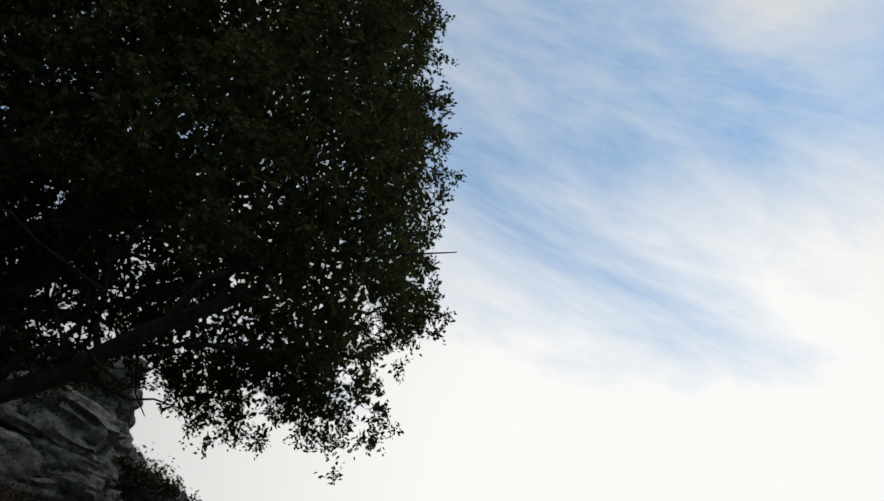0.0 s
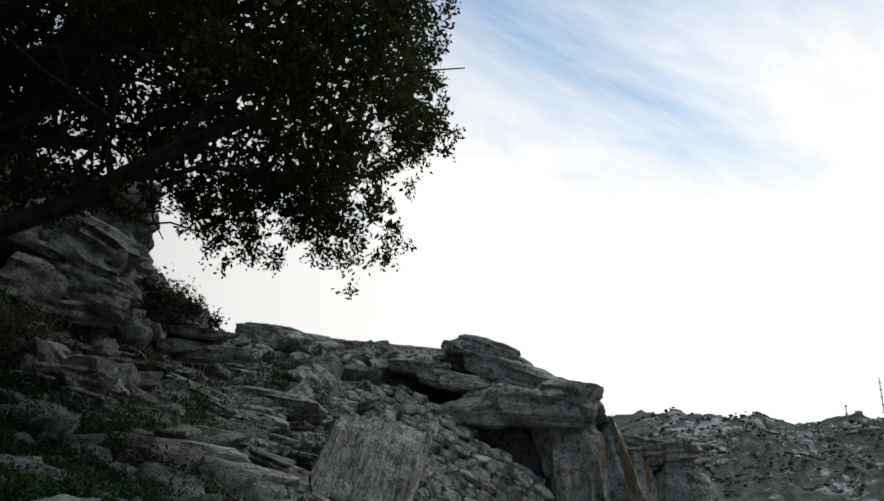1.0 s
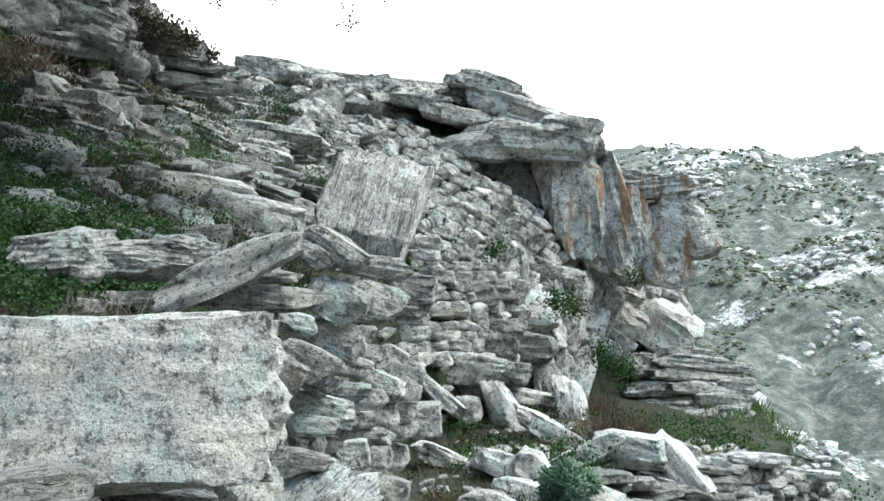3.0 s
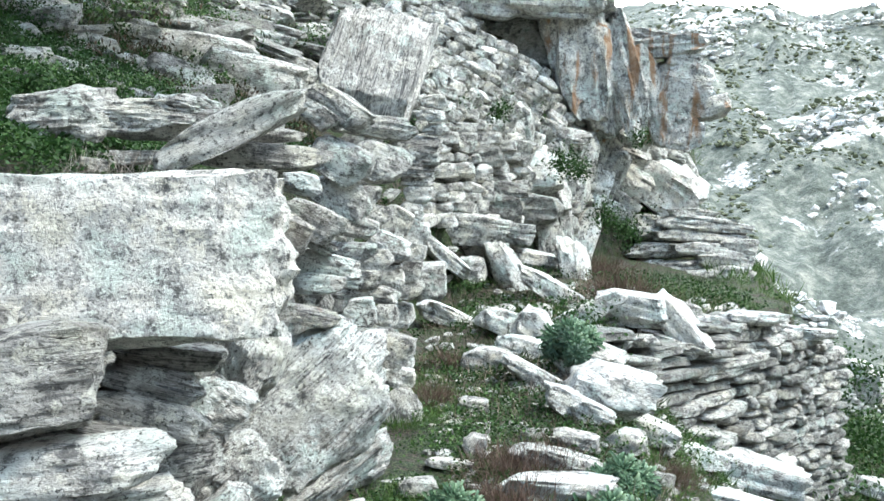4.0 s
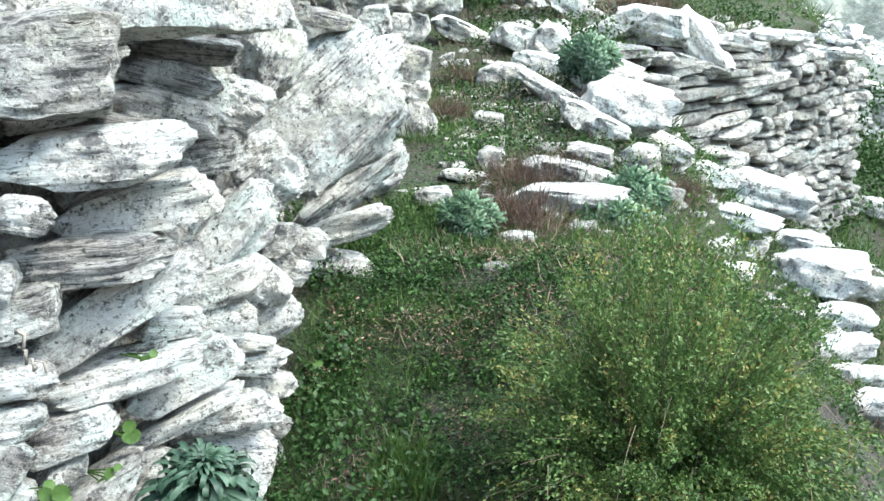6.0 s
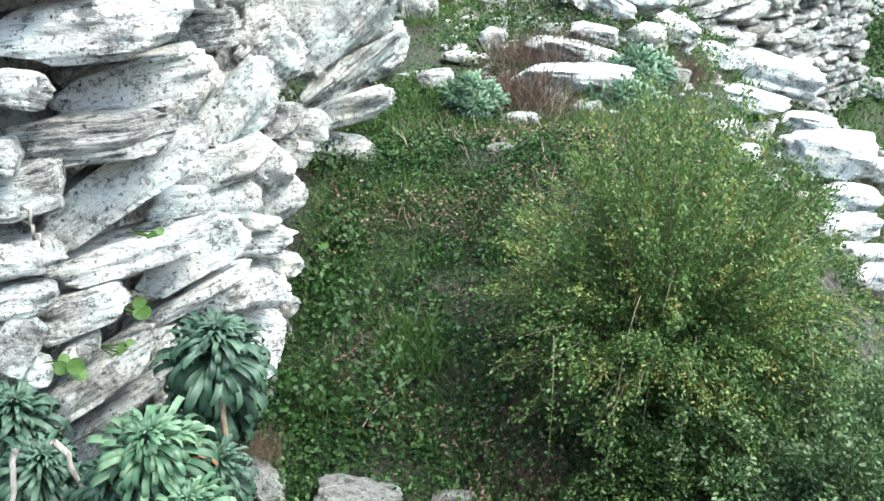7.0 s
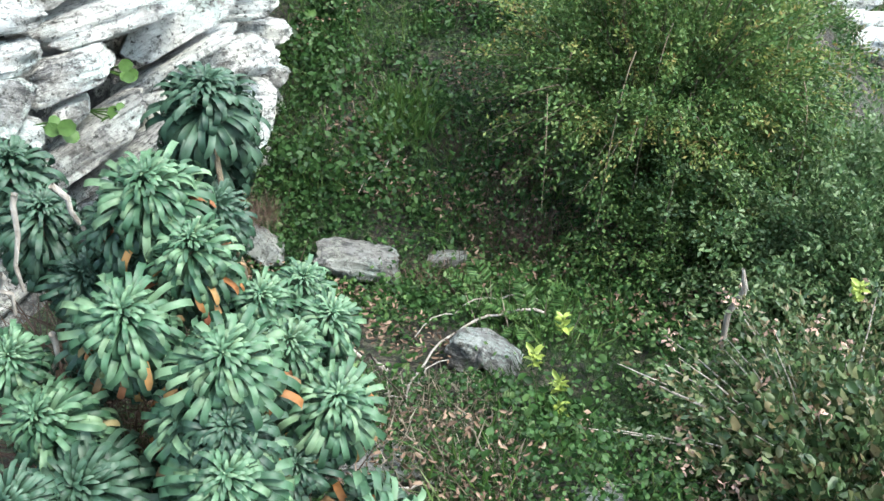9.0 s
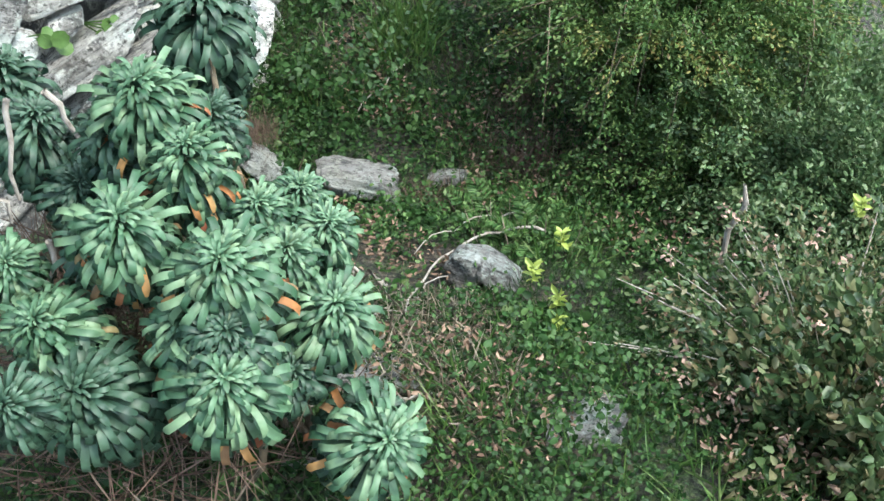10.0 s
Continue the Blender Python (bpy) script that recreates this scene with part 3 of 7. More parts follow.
lay(near_wall, PALE[4], (-0.441, 6.858, -0.796), (0.194, 0.16, 0.179), (-11.3, 13, -3.6))
lay(near_wall, PALE[5], (-0.608, 4.368, -0.136), (0.189, 0.14, 0.078), (-12.8, 12, 6.6))
lay(near_wall, PALE[6], (-0.514, 6.001, -0.809), (0.142, 0.141, 0.126), (-13.3, 19.2, -1.7))
lay(near_wall, PALE[7], (-0.416, 7.216, -1.257), (0.171, 0.124, 0.065), (-12.3, 5.7, 2.2))
lay(near_wall, PALE[8], (-0.607, 4.666, -0.422), (0.15, 0.101, 0.043), (-13.4, -0.4, 14.5))
lay(near_wall, GREY[2], (-0.514, 6.083, -1.092), (0.184, 0.136, 0.073), (-14.6, -20.5, 11))
lay(near_wall, PALE[9], (-0.596, 4.399, -0.413), (0.057, 0.09, 0.038), (-14.1, 1.5, 6.4))
lay(near_wall, GREY[3], (-0.327, 7.467, -0.263), (0.314, 0.16, 0.173), (-38.6, 76.9, -32.4))
lay(near_wall, GREY[4], (-0.663, 3.195, 0.437), (0.078, 0.09, 0.07), (-11.8, 2.5, 10.3))
lay(near_wall, GREY[0], (-0.62, 3.575, 0.281), (0.095, 0.09, 0.067), (-11.8, 2.6, 10.5))
lay(near_wall, GREY[1], (-0.648, 3.34, 0.249), (0.078, 0.09, 0.05), (-13, 9.2, 12.4))
lay(near_wall, LAYERED[0], (-0.926, 2.19, 0.757), (0.208, 0.143, 0.067), (-10.8, -1.5, 15.1))
lay(near_wall, PALE[0], (-0.92, 2.295, 0.587), (0.254, 0.16, 0.084), (-14.3, -29.1, 24.2))
lay(near_wall, LAYERED[1], (-1.008, 1.966, 0.706), (0.094, 0.09, 0.066), (-12.3, -6.3, 18.6))
lay(near_wall, PALE[1], (-0.736, 2.908, 0.54), (0.167, 0.118, 0.06), (-12.2, -27.2, 23.2))
lay(near_wall, PALE[2], (-0.755, 2.763, 0.447), (0.159, 0.12, 0.071), (-12.9, -18.4, 8.9))
lay(near_wall, PALE[3], (-0.699, 3.012, 0.359), (0.126, 0.108, 0.081), (-17.2, 44.8, 2.2))
lay(near_wall, PALE[4], (-0.826, 2.442, 0.458), (0.104, 0.09, 0.041), (-13.2, 2.1, 25.9))
lay(near_wall, PALE[5], (-0.747, 2.728, 0.34), (0.103, 0.09, 0.062), (-13.2, 0.3, 16.9))
lay(near_wall, PALE[6], (-0.675, 3.067, 0.195), (0.117, 0.109, 0.091), (-15.1, -27.6, 26.3))
lay(near_wall, PALE[7], (-0.721, 2.827, 0.207), (0.108, 0.09, 0.035), (-14.3, 9.8, 9.9))
lay(near_wall, PALE[8], (-0.939, 2.26, 0.388), (0.252, 0.16, 0.052), (-14.7, -4.3, 31.6))
lay(near_wall, PALE[9], (-1.034, 1.938, 0.551), (0.101, 0.09, 0.046), (-14.3, 5.1, 30.3))
lay(near_wall, PALE[0], (-0.827, 2.499, 0.26), (0.178, 0.134, 0.075), (-16.2, -21.9, 26.1))
lay(near_wall, PALE[1], (-0.729, 2.874, 0.123), (0.169, 0.118, 0.054), (-14.7, -1, 10.5))
lay(near_wall, PALE[2], (-0.704, 2.99, -0.042), (0.133, 0.098, 0.051), (-15.8, 8.7, 17.4))
lay(near_wall, PALE[3], (-1.029, 1.878, 0.469), (0.078, 0.09, 0.038), (-15.5, -0.8, 25.9))
lay(near_wall, PALE[4], (-0.982, 2.051, 0.33), (0.127, 0.096, 0.053), (-16.4, -8.3, 29))
lay(near_wall, PALE[5], (-0.848, 2.446, 0.128), (0.227, 0.136, 0.028), (-17.9, -22.3, 20))
lay(near_wall, PALE[6], (-0.775, 2.728, -0.009), (0.202, 0.146, 0.072), (-16.6, -7, 17.8))
lay(near_wall, GREY[2], (-1.044, 1.823, 0.384), (0.055, 0.09, 0.079), (-18.8, 27.1, 24.5))
lay(near_wall, PALE[7], (-0.987, 2.034, 0.233), (0.053, 0.09, 0.034), (-17.6, -8.7, 27))
lay(near_wall, GREY[3], (-0.964, 2.056, 0.129), (0.183, 0.126, 0.053), (-19.6, -20.8, 31))
lay(near_wall, LAYERED[2], (-0.941, 2.131, 0.003), (0.189, 0.119, 0.032), (-20.9, -23.2, 28.4))
lay(near_wall, PALE[8], (-0.764, 2.767, -0.248), (0.142, 0.16, 0.155), (-18.7, 12.3, 10.7))
lay(near_wall, PALE[9], (-0.767, 2.812, -0.525), (0.14, 0.15, 0.138), (-21.3, 18.5, 9.2))
lay(near_wall, PALE[0], (-0.676, 3.074, -0.466), (0.157, 0.101, 0.032), (-88.7, 71.6, -69))
lay(near_wall, PALE[1], (-1.007, 1.918, 0.81), (0.03, 0.09, 0.041), (-11.2, 6.1, 16.5))
lay(near_wall, PALE[2], (-1.031, 1.859, 0.278), (0.046, 0.09, 0.034), (-18.2, 13.7, 21.4))
lay(near_wall, GREY[4], (-0.869, 2.328, 0.063), (0.051, 0.09, 0.054), (-17.7, 4.3, 7.8))
lay(near_wall, GREY[0], (-0.865, 2.465, -0.185), (0.126, 0.119, 0.094), (-19.2, -2, 25.1))
lay(near_wall, GREY[1], (-0.874, 2.352, 0.409), (0.072, 0.09, 0.034), (-14.6, -14.2, 19.1))
lay(near_wall, GREY[2], (-0.661, 3.223, 0.337), (0.053, 0.09, 0.061), (-12.7, 23.8, 6.5))
lay(near_wall, GREY[3], (-0.684, 3.04, -0.241), (0.068, 0.09, 0.048), (-18.1, 20.2, 16.2))
lay(near_wall, GREY[4], (-0.661, 3.26, 1.781), (0.221, 0.138, 0.055), (0.6, 5.1, 15.5))
lay(near_wall, GREY[0], (-0.649, 3.349, 1.855), (0.154, 0.09, 0.026), (1.2, -3.3, 14.8))
lay(near_wall, GREY[1], (-0.582, 5.057, 1.797), (0.172, 0.149, 0.125), (0.5, 27.3, 1.6))
lay(near_wall, GREY[2], (-0.609, 4.379, 1.991), (0.086, 0.09, 0.058), (2.3, 33.5, 16.8))
lay(near_wall, GREY[3], (-0.587, 5.051, 2.073), (0.198, 0.146, 0.092), (2.5, 31, 6.6))
lay(near_wall, GREY[4], (-0.491, 6.374, 1.809), (0.19, 0.16, 0.157), (0.5, 21.2, 7.1))
lay(near_wall, LAYERED[3], (-0.466, 6.65, 2.055), (0.264, 0.16, 0.091), (1.6, 6.9, 6.7))
lay(near_wall, LAYERED[4], (-0.273, 7.696, 1.921), (0.231, 0.16, 0.144), (0.8, 3.3, 0.9))
lay(near_wall, LAYERED[0], (-0.32, 7.693, 1.775), (0.221, 0.152, 0.083), (0.2, 2.3, -3.3))
lay(near_wall, PALE[3], (-0.138, 7.636, 2.317), (0.105, 0.09, 0.06), (2.5, -1, 3.7))
lay(near_wall, PALE[4], (-0.15, 7.638, 2.205), (0.114, 0.09, 0.056), (2, 4.1, 3))
lay(near_wall, PALE[5], (-0.115, 7.689, 2.095), (0.102, 0.09, 0.053), (1.5, -0.4, -6.6))
lay(near_wall, PALE[6], (-0.605, 3.881, 1.687), (0.098, 0.09, 0.054), (-0.3, 13.5, 5.2))
lay(near_wall, PALE[7], (-0.634, 3.362, 1.67), (0.052, 0.09, 0.077), (-0.5, -0.6, 9.3))
lay(near_wall, GREY[0], (-0.584, 5.166, 1.601), (0.182, 0.145, 0.108), (-0.8, 24.6, 5.5))
lay(near_wall, GREY[1], (-0.527, 5.896, 1.599), (0.106, 0.09, 0.064), (-0.7, 1.6, 13.6))
lay(near_wall, GREY[2], (-0.603, 4.133, 1.521), (0.145, 0.117, 0.088), (-1.7, 23.8, 5.4))
lay(near_wall, LAYERED[1], (-0.607, 4.336, 1.408), (0.111, 0.09, 0.038), (-2.6, 28.3, 12.2))
lay(near_wall, GREY[3], (-0.619, 3.571, 1.492), (0.106, 0.099, 0.09), (-2.2, 20.2, 10.1))
lay(near_wall, PALE[8], (-0.546, 5.57, 1.42), (0.143, 0.111, 0.077), (-1.8, 13.6, 3.9))
lay(near_wall, PALE[9], (-0.433, 6.958, 1.189), (0.17, 0.144, 0.115), (-2.6, 19.3, 0.1))
lay(near_wall, GREY[4], (-0.501, 6.286, 1.464), (0.11, 0.093, 0.076), (-1.3, 14.7, 15.1))
lay(near_wall, PALE[0], (-0.415, 7.251, 1.375), (0.135, 0.133, 0.129), (-1.8, 34.5, 3.1))
lay(near_wall, PALE[1], (-0.313, 7.679, 1.411), (0.115, 0.11, 0.103), (-1.3, 9.4, 4.1))
lay(near_wall, PALE[2], (-0.244, 7.693, 1.571), (0.132, 0.108, 0.083), (-0.6, -0.7, -1.4))
lay(near_wall, GREY[0], (-0.252, 7.687, 1.694), (0.133, 0.098, 0.062), (-0.1, -0.7, -2.8))
lay(near_wall, PALE[3], (-0.258, 7.684, 1.219), (0.102, 0.12, 0.136), (-2.1, 9, -4.2))
lay(near_wall, GREY[1], (-0.575, 5.265, 1.298), (0.18, 0.12, 0.058), (-2.6, 3.9, 7))
lay(near_wall, PALE[4], (-0.613, 4.527, 1.292), (0.208, 0.139, 0.068), (-3.1, 12.7, 15.2))
lay(near_wall, GREY[2], (-0.567, 5.313, 1.147), (0.122, 0.094, 0.064), (-3.5, 9.8, 4.3))
lay(near_wall, PALE[5], (-0.483, 6.243, 1.161), (0.118, 0.1, 0.08), (-2.8, -1.1, -4.1))
lay(near_wall, LAYERED[2], (-0.524, 5.984, 1.058), (0.107, 0.09, 0.063), (-3.5, 0.4, 10.7))
lay(near_wall, PALE[6], (-0.43, 6.955, 0.98), (0.121, 0.123, 0.123), (-3.4, 4.2, -0.7))
lay(near_wall, GREY[3], (-0.308, 7.639, 0.946), (0.11, 0.114, 0.114), (-3.2, -0.6, 1.5))
lay(near_wall, PALE[7], (-0.273, 7.659, 1.091), (0.099, 0.097, 0.092), (-2.6, -0.6, 1.2))
lay(near_wall, GREY[4], (-0.316, 7.63, 0.795), (0.112, 0.104, 0.093), (-3.8, -1.7, -8))
lay(near_wall, PALE[8], (-0.609, 4.399, 1.212), (0.138, 0.098, 0.055), (-3.7, 3.8, 13.3))
lay(near_wall, PALE[9], (-0.636, 3.431, 1.353), (0.079, 0.09, 0.081), (-3.4, 0.5, 11.4))
lay(near_wall, GREY[0], (-0.51, 6.089, 0.955), (0.219, 0.143, 0.062), (-4, 3.2, 7.3))
lay(near_wall, RUSTED[0], (-0.602, 4.117, 1.102), (0.129, 0.09, 0.048), (-4.8, 10.3, 6.3))
lay(near_wall, PALE[0], (-0.537, 5.755, 0.879), (0.102, 0.103, 0.1), (-4.6, 0.1, 6))
lay(near_wall, PALE[1], (-0.442, 6.806, 0.71), (0.103, 0.103, 0.101), (-4.7, -1.1, -2.2))
lay(near_wall, PALE[2], (-0.37, 7.71, 0.575), (0.101, 0.114, 0.123), (-4.7, -1.2, -2.7))
lay(near_wall, GREY[1], (-0.43, 7.037, 0.412), (0.183, 0.16, 0.147), (-6, 14.2, -0.7))
lay(near_wall, PALE[3], (-0.387, 7.5, 0.095), (0.131, 0.117, 0.097), (-6.9, 8.7, -3))
lay(near_wall, PALE[4], (-0.376, 7.729, 0.195), (0.115, 0.111, 0.101), (-6.2, 2, 14))
lay(near_wall, GREY[2], (-0.645, 3.429, 1.21), (0.087, 0.09, 0.052), (-4.7, 1.2, 13.3))

# ---- loose rocks ----
TERRACE = "grey schist boulder lying on the grassy terrace"
STANDING = "tall banded schist slab standing on the wall top"
OVERHUNG = "large weathered schist boulder overhanging a dark hollow on the terrace"
RIDGEROCK = "thin pale slab on the sunlit ridge crest"
HILLSIDE = "angular grey schist rock half sunk in the hillside"
KNOLL = "weathered crag block on the knoll in the shade of the oak"
CRAG = "schist block of the overhanging crag crowning the retaining wall"
FACEROCK = "rust-streaked grey cliff block beside the retaining wall"
LOWROCK = "dark broken rock at the foot of the cliff"
LEDGEROCK = "thin grey stone slab of the ledge below the cliff"
LANEROCK = "pale fallen schist slab on the slope below the wall"
FLOORROCK = "flat grey stone lying among low green herbs"
ROCKS = {}


def rock(kind, at, size, turn, label, material):
    """A loose rock: one of twenty broken shapes, the later ones more worn, in the given stone, with centre, half sizes and turns."""
    key = (kind, material.name)
    if key not in ROCKS:
        ROCKS[key] = rock_mesh("boulder", 500 + kind, material, n=10, rounding=0.2, cuts=8, ledge=0.09 if kind < 10 else 0.05, rough=0.08, layers=7.0 if kind < 10 else 5.0, chip=(0.52, 0.80), wedge=0.22)
    ob = new("boulder", ROCKS[key])
    ob.matrix_world = placed(at, size, turn)
    return tagged(ob, label, "rock")


boulder((-1.467, 3.603, 1.925), (0.202, 0.13, 0.121), (0.9, -6.4, 26.6), 71, OVERHUNG, STONE, n=24, rounding=0.7, cuts=5, ledge=0.035, rough=0.11, layers=9.0, wedge=0.1)
boulder((-1.115, 3.728, 1.927), (0.249, 0.13, 0.079), (0.9, 0.9, 7.4), 72, OVERHUNG, STONE, n=24, rounding=0.7, cuts=5, ledge=0.035, rough=0.11, layers=9.0, wedge=0.1)
boulder((-1.024, 3.755, 1.974), (0.114, 0.13, 0.053), (1.1, 8, 22.7), 73, OVERHUNG, STONE, n=24, rounding=0.7, cuts=5, ledge=0.035, rough=0.11, layers=9.0, wedge=0.1)
boulder((-0.63, 7.657, 2.565), (0.49, 0.2, 0.42), (-52.9, -68.9, 49.7), 77, STANDING, SLAB, name="standing_slab", category="stone slab", n=26, rounding=0.1, cuts=3, ledge=0.05, rough=0.06, layers=16.0, chip=(0.66, 0.9), wedge=0.1)
# backing blocks added in the gap; dark stone stands for the overhang's shade
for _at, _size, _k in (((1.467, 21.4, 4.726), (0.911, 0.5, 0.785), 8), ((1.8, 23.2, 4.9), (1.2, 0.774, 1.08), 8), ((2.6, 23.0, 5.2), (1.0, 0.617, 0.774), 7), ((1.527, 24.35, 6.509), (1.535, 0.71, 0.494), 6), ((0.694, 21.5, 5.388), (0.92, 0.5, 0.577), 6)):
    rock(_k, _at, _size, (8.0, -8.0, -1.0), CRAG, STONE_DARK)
# dark stone on the hillside: its own grey, with tree shade put in
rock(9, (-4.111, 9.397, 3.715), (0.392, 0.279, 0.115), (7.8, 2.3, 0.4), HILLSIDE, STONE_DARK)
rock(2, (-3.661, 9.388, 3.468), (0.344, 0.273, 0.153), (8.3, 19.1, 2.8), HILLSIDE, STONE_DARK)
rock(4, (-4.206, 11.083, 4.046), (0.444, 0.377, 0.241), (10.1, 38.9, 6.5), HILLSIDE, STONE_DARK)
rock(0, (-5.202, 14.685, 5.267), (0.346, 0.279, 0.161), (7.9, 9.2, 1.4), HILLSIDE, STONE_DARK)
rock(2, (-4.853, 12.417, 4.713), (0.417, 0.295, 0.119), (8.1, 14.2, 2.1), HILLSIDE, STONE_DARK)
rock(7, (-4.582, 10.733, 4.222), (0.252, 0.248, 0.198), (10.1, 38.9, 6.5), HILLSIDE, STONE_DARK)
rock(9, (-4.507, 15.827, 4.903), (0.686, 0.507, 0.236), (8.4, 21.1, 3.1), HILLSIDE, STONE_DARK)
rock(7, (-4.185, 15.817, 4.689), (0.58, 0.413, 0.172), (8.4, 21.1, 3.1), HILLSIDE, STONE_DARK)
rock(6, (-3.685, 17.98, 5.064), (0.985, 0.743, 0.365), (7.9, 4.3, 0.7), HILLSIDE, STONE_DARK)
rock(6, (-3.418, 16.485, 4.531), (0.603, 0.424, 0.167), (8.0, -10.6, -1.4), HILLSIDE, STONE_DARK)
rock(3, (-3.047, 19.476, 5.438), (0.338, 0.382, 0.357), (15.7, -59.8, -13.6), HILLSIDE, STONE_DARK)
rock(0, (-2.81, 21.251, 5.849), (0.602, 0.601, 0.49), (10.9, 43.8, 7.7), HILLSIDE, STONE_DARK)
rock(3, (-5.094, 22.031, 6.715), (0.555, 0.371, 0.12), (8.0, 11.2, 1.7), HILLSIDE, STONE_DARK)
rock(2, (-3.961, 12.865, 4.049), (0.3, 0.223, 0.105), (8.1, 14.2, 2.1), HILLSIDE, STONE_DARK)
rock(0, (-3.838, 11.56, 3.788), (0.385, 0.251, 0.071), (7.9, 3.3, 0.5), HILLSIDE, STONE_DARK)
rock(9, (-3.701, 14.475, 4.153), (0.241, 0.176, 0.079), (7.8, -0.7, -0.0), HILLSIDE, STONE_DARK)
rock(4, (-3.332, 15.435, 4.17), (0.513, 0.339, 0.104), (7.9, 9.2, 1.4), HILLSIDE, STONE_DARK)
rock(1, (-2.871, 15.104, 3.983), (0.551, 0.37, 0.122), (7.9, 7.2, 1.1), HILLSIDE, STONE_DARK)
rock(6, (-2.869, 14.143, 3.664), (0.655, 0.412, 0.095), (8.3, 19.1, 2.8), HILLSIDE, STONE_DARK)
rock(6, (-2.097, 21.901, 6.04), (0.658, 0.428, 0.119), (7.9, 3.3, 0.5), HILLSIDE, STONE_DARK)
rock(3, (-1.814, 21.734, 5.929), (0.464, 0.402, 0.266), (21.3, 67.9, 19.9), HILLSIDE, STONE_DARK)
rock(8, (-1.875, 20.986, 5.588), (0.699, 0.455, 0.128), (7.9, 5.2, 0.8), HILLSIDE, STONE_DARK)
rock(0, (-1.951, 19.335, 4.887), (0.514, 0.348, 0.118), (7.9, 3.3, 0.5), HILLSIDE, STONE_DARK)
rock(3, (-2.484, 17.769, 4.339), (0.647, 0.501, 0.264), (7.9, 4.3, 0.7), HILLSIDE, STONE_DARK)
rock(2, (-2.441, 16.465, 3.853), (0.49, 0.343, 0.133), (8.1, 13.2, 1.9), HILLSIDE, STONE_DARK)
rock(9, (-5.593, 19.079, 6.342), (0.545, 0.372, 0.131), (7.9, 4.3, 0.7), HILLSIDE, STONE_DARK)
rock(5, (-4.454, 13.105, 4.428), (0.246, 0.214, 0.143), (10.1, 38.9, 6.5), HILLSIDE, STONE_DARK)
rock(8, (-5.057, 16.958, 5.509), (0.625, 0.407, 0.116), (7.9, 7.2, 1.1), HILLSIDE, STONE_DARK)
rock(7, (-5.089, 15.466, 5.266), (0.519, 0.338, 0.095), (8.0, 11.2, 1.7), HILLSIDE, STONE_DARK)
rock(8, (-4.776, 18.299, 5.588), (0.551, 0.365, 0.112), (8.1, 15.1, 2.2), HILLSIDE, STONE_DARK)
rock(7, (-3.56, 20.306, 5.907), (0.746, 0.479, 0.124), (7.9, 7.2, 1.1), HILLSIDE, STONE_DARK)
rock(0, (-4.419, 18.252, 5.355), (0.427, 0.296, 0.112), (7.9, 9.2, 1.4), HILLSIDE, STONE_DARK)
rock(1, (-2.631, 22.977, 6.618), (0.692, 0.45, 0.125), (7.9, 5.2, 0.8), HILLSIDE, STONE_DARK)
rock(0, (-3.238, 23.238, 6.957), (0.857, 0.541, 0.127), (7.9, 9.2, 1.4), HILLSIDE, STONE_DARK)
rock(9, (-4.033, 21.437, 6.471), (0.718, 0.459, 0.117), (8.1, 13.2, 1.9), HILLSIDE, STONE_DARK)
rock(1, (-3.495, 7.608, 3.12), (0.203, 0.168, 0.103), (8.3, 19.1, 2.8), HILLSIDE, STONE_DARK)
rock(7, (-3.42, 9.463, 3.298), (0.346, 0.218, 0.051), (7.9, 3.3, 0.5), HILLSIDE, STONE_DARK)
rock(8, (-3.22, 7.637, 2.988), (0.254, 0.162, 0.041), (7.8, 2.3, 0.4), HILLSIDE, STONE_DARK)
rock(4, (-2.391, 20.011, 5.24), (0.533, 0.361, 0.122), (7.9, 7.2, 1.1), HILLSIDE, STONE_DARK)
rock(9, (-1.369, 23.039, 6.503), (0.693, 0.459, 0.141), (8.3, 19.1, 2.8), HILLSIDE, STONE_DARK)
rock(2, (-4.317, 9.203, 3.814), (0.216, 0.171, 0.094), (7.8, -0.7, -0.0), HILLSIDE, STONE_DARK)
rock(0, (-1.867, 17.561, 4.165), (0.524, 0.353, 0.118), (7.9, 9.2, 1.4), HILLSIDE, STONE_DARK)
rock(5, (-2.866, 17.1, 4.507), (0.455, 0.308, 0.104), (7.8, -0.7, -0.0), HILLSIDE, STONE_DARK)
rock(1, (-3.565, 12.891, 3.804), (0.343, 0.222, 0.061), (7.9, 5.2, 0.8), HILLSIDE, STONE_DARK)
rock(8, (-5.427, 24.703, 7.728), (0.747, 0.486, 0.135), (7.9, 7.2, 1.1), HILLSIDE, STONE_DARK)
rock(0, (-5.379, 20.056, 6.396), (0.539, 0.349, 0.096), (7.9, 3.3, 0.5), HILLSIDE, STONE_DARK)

rock(0, (-4.471, 23.571, 7.906), (0.665, 0.47, 0.274), (8.1, 14.2, 2.1), RIDGEROCK, STONE)
rock(0, (-3.908, 23.696, 7.827), (0.668, 0.48, 0.292), (8.3, 19.1, 2.8), RIDGEROCK, STONE)
rock(9, (-5.024, 23.475, 7.697), (0.505, 0.365, 0.225), (7.9, 3.3, 0.5), RIDGEROCK, STONE)
rock(5, (-3.052, 23.872, 7.702), (0.832, 0.53, 0.228), (7.9, 7.2, 1.1), RIDGEROCK, STONE)
rock(8, (-3.339, 23.894, 7.404), (0.768, 0.498, 0.228), (7.9, 4.3, 0.7), RIDGEROCK, STONE)
rock(7, (-2.324, 23.937, 7.667), (0.707, 0.46, 0.213), (7.9, 3.3, 0.5), RIDGEROCK, STONE)
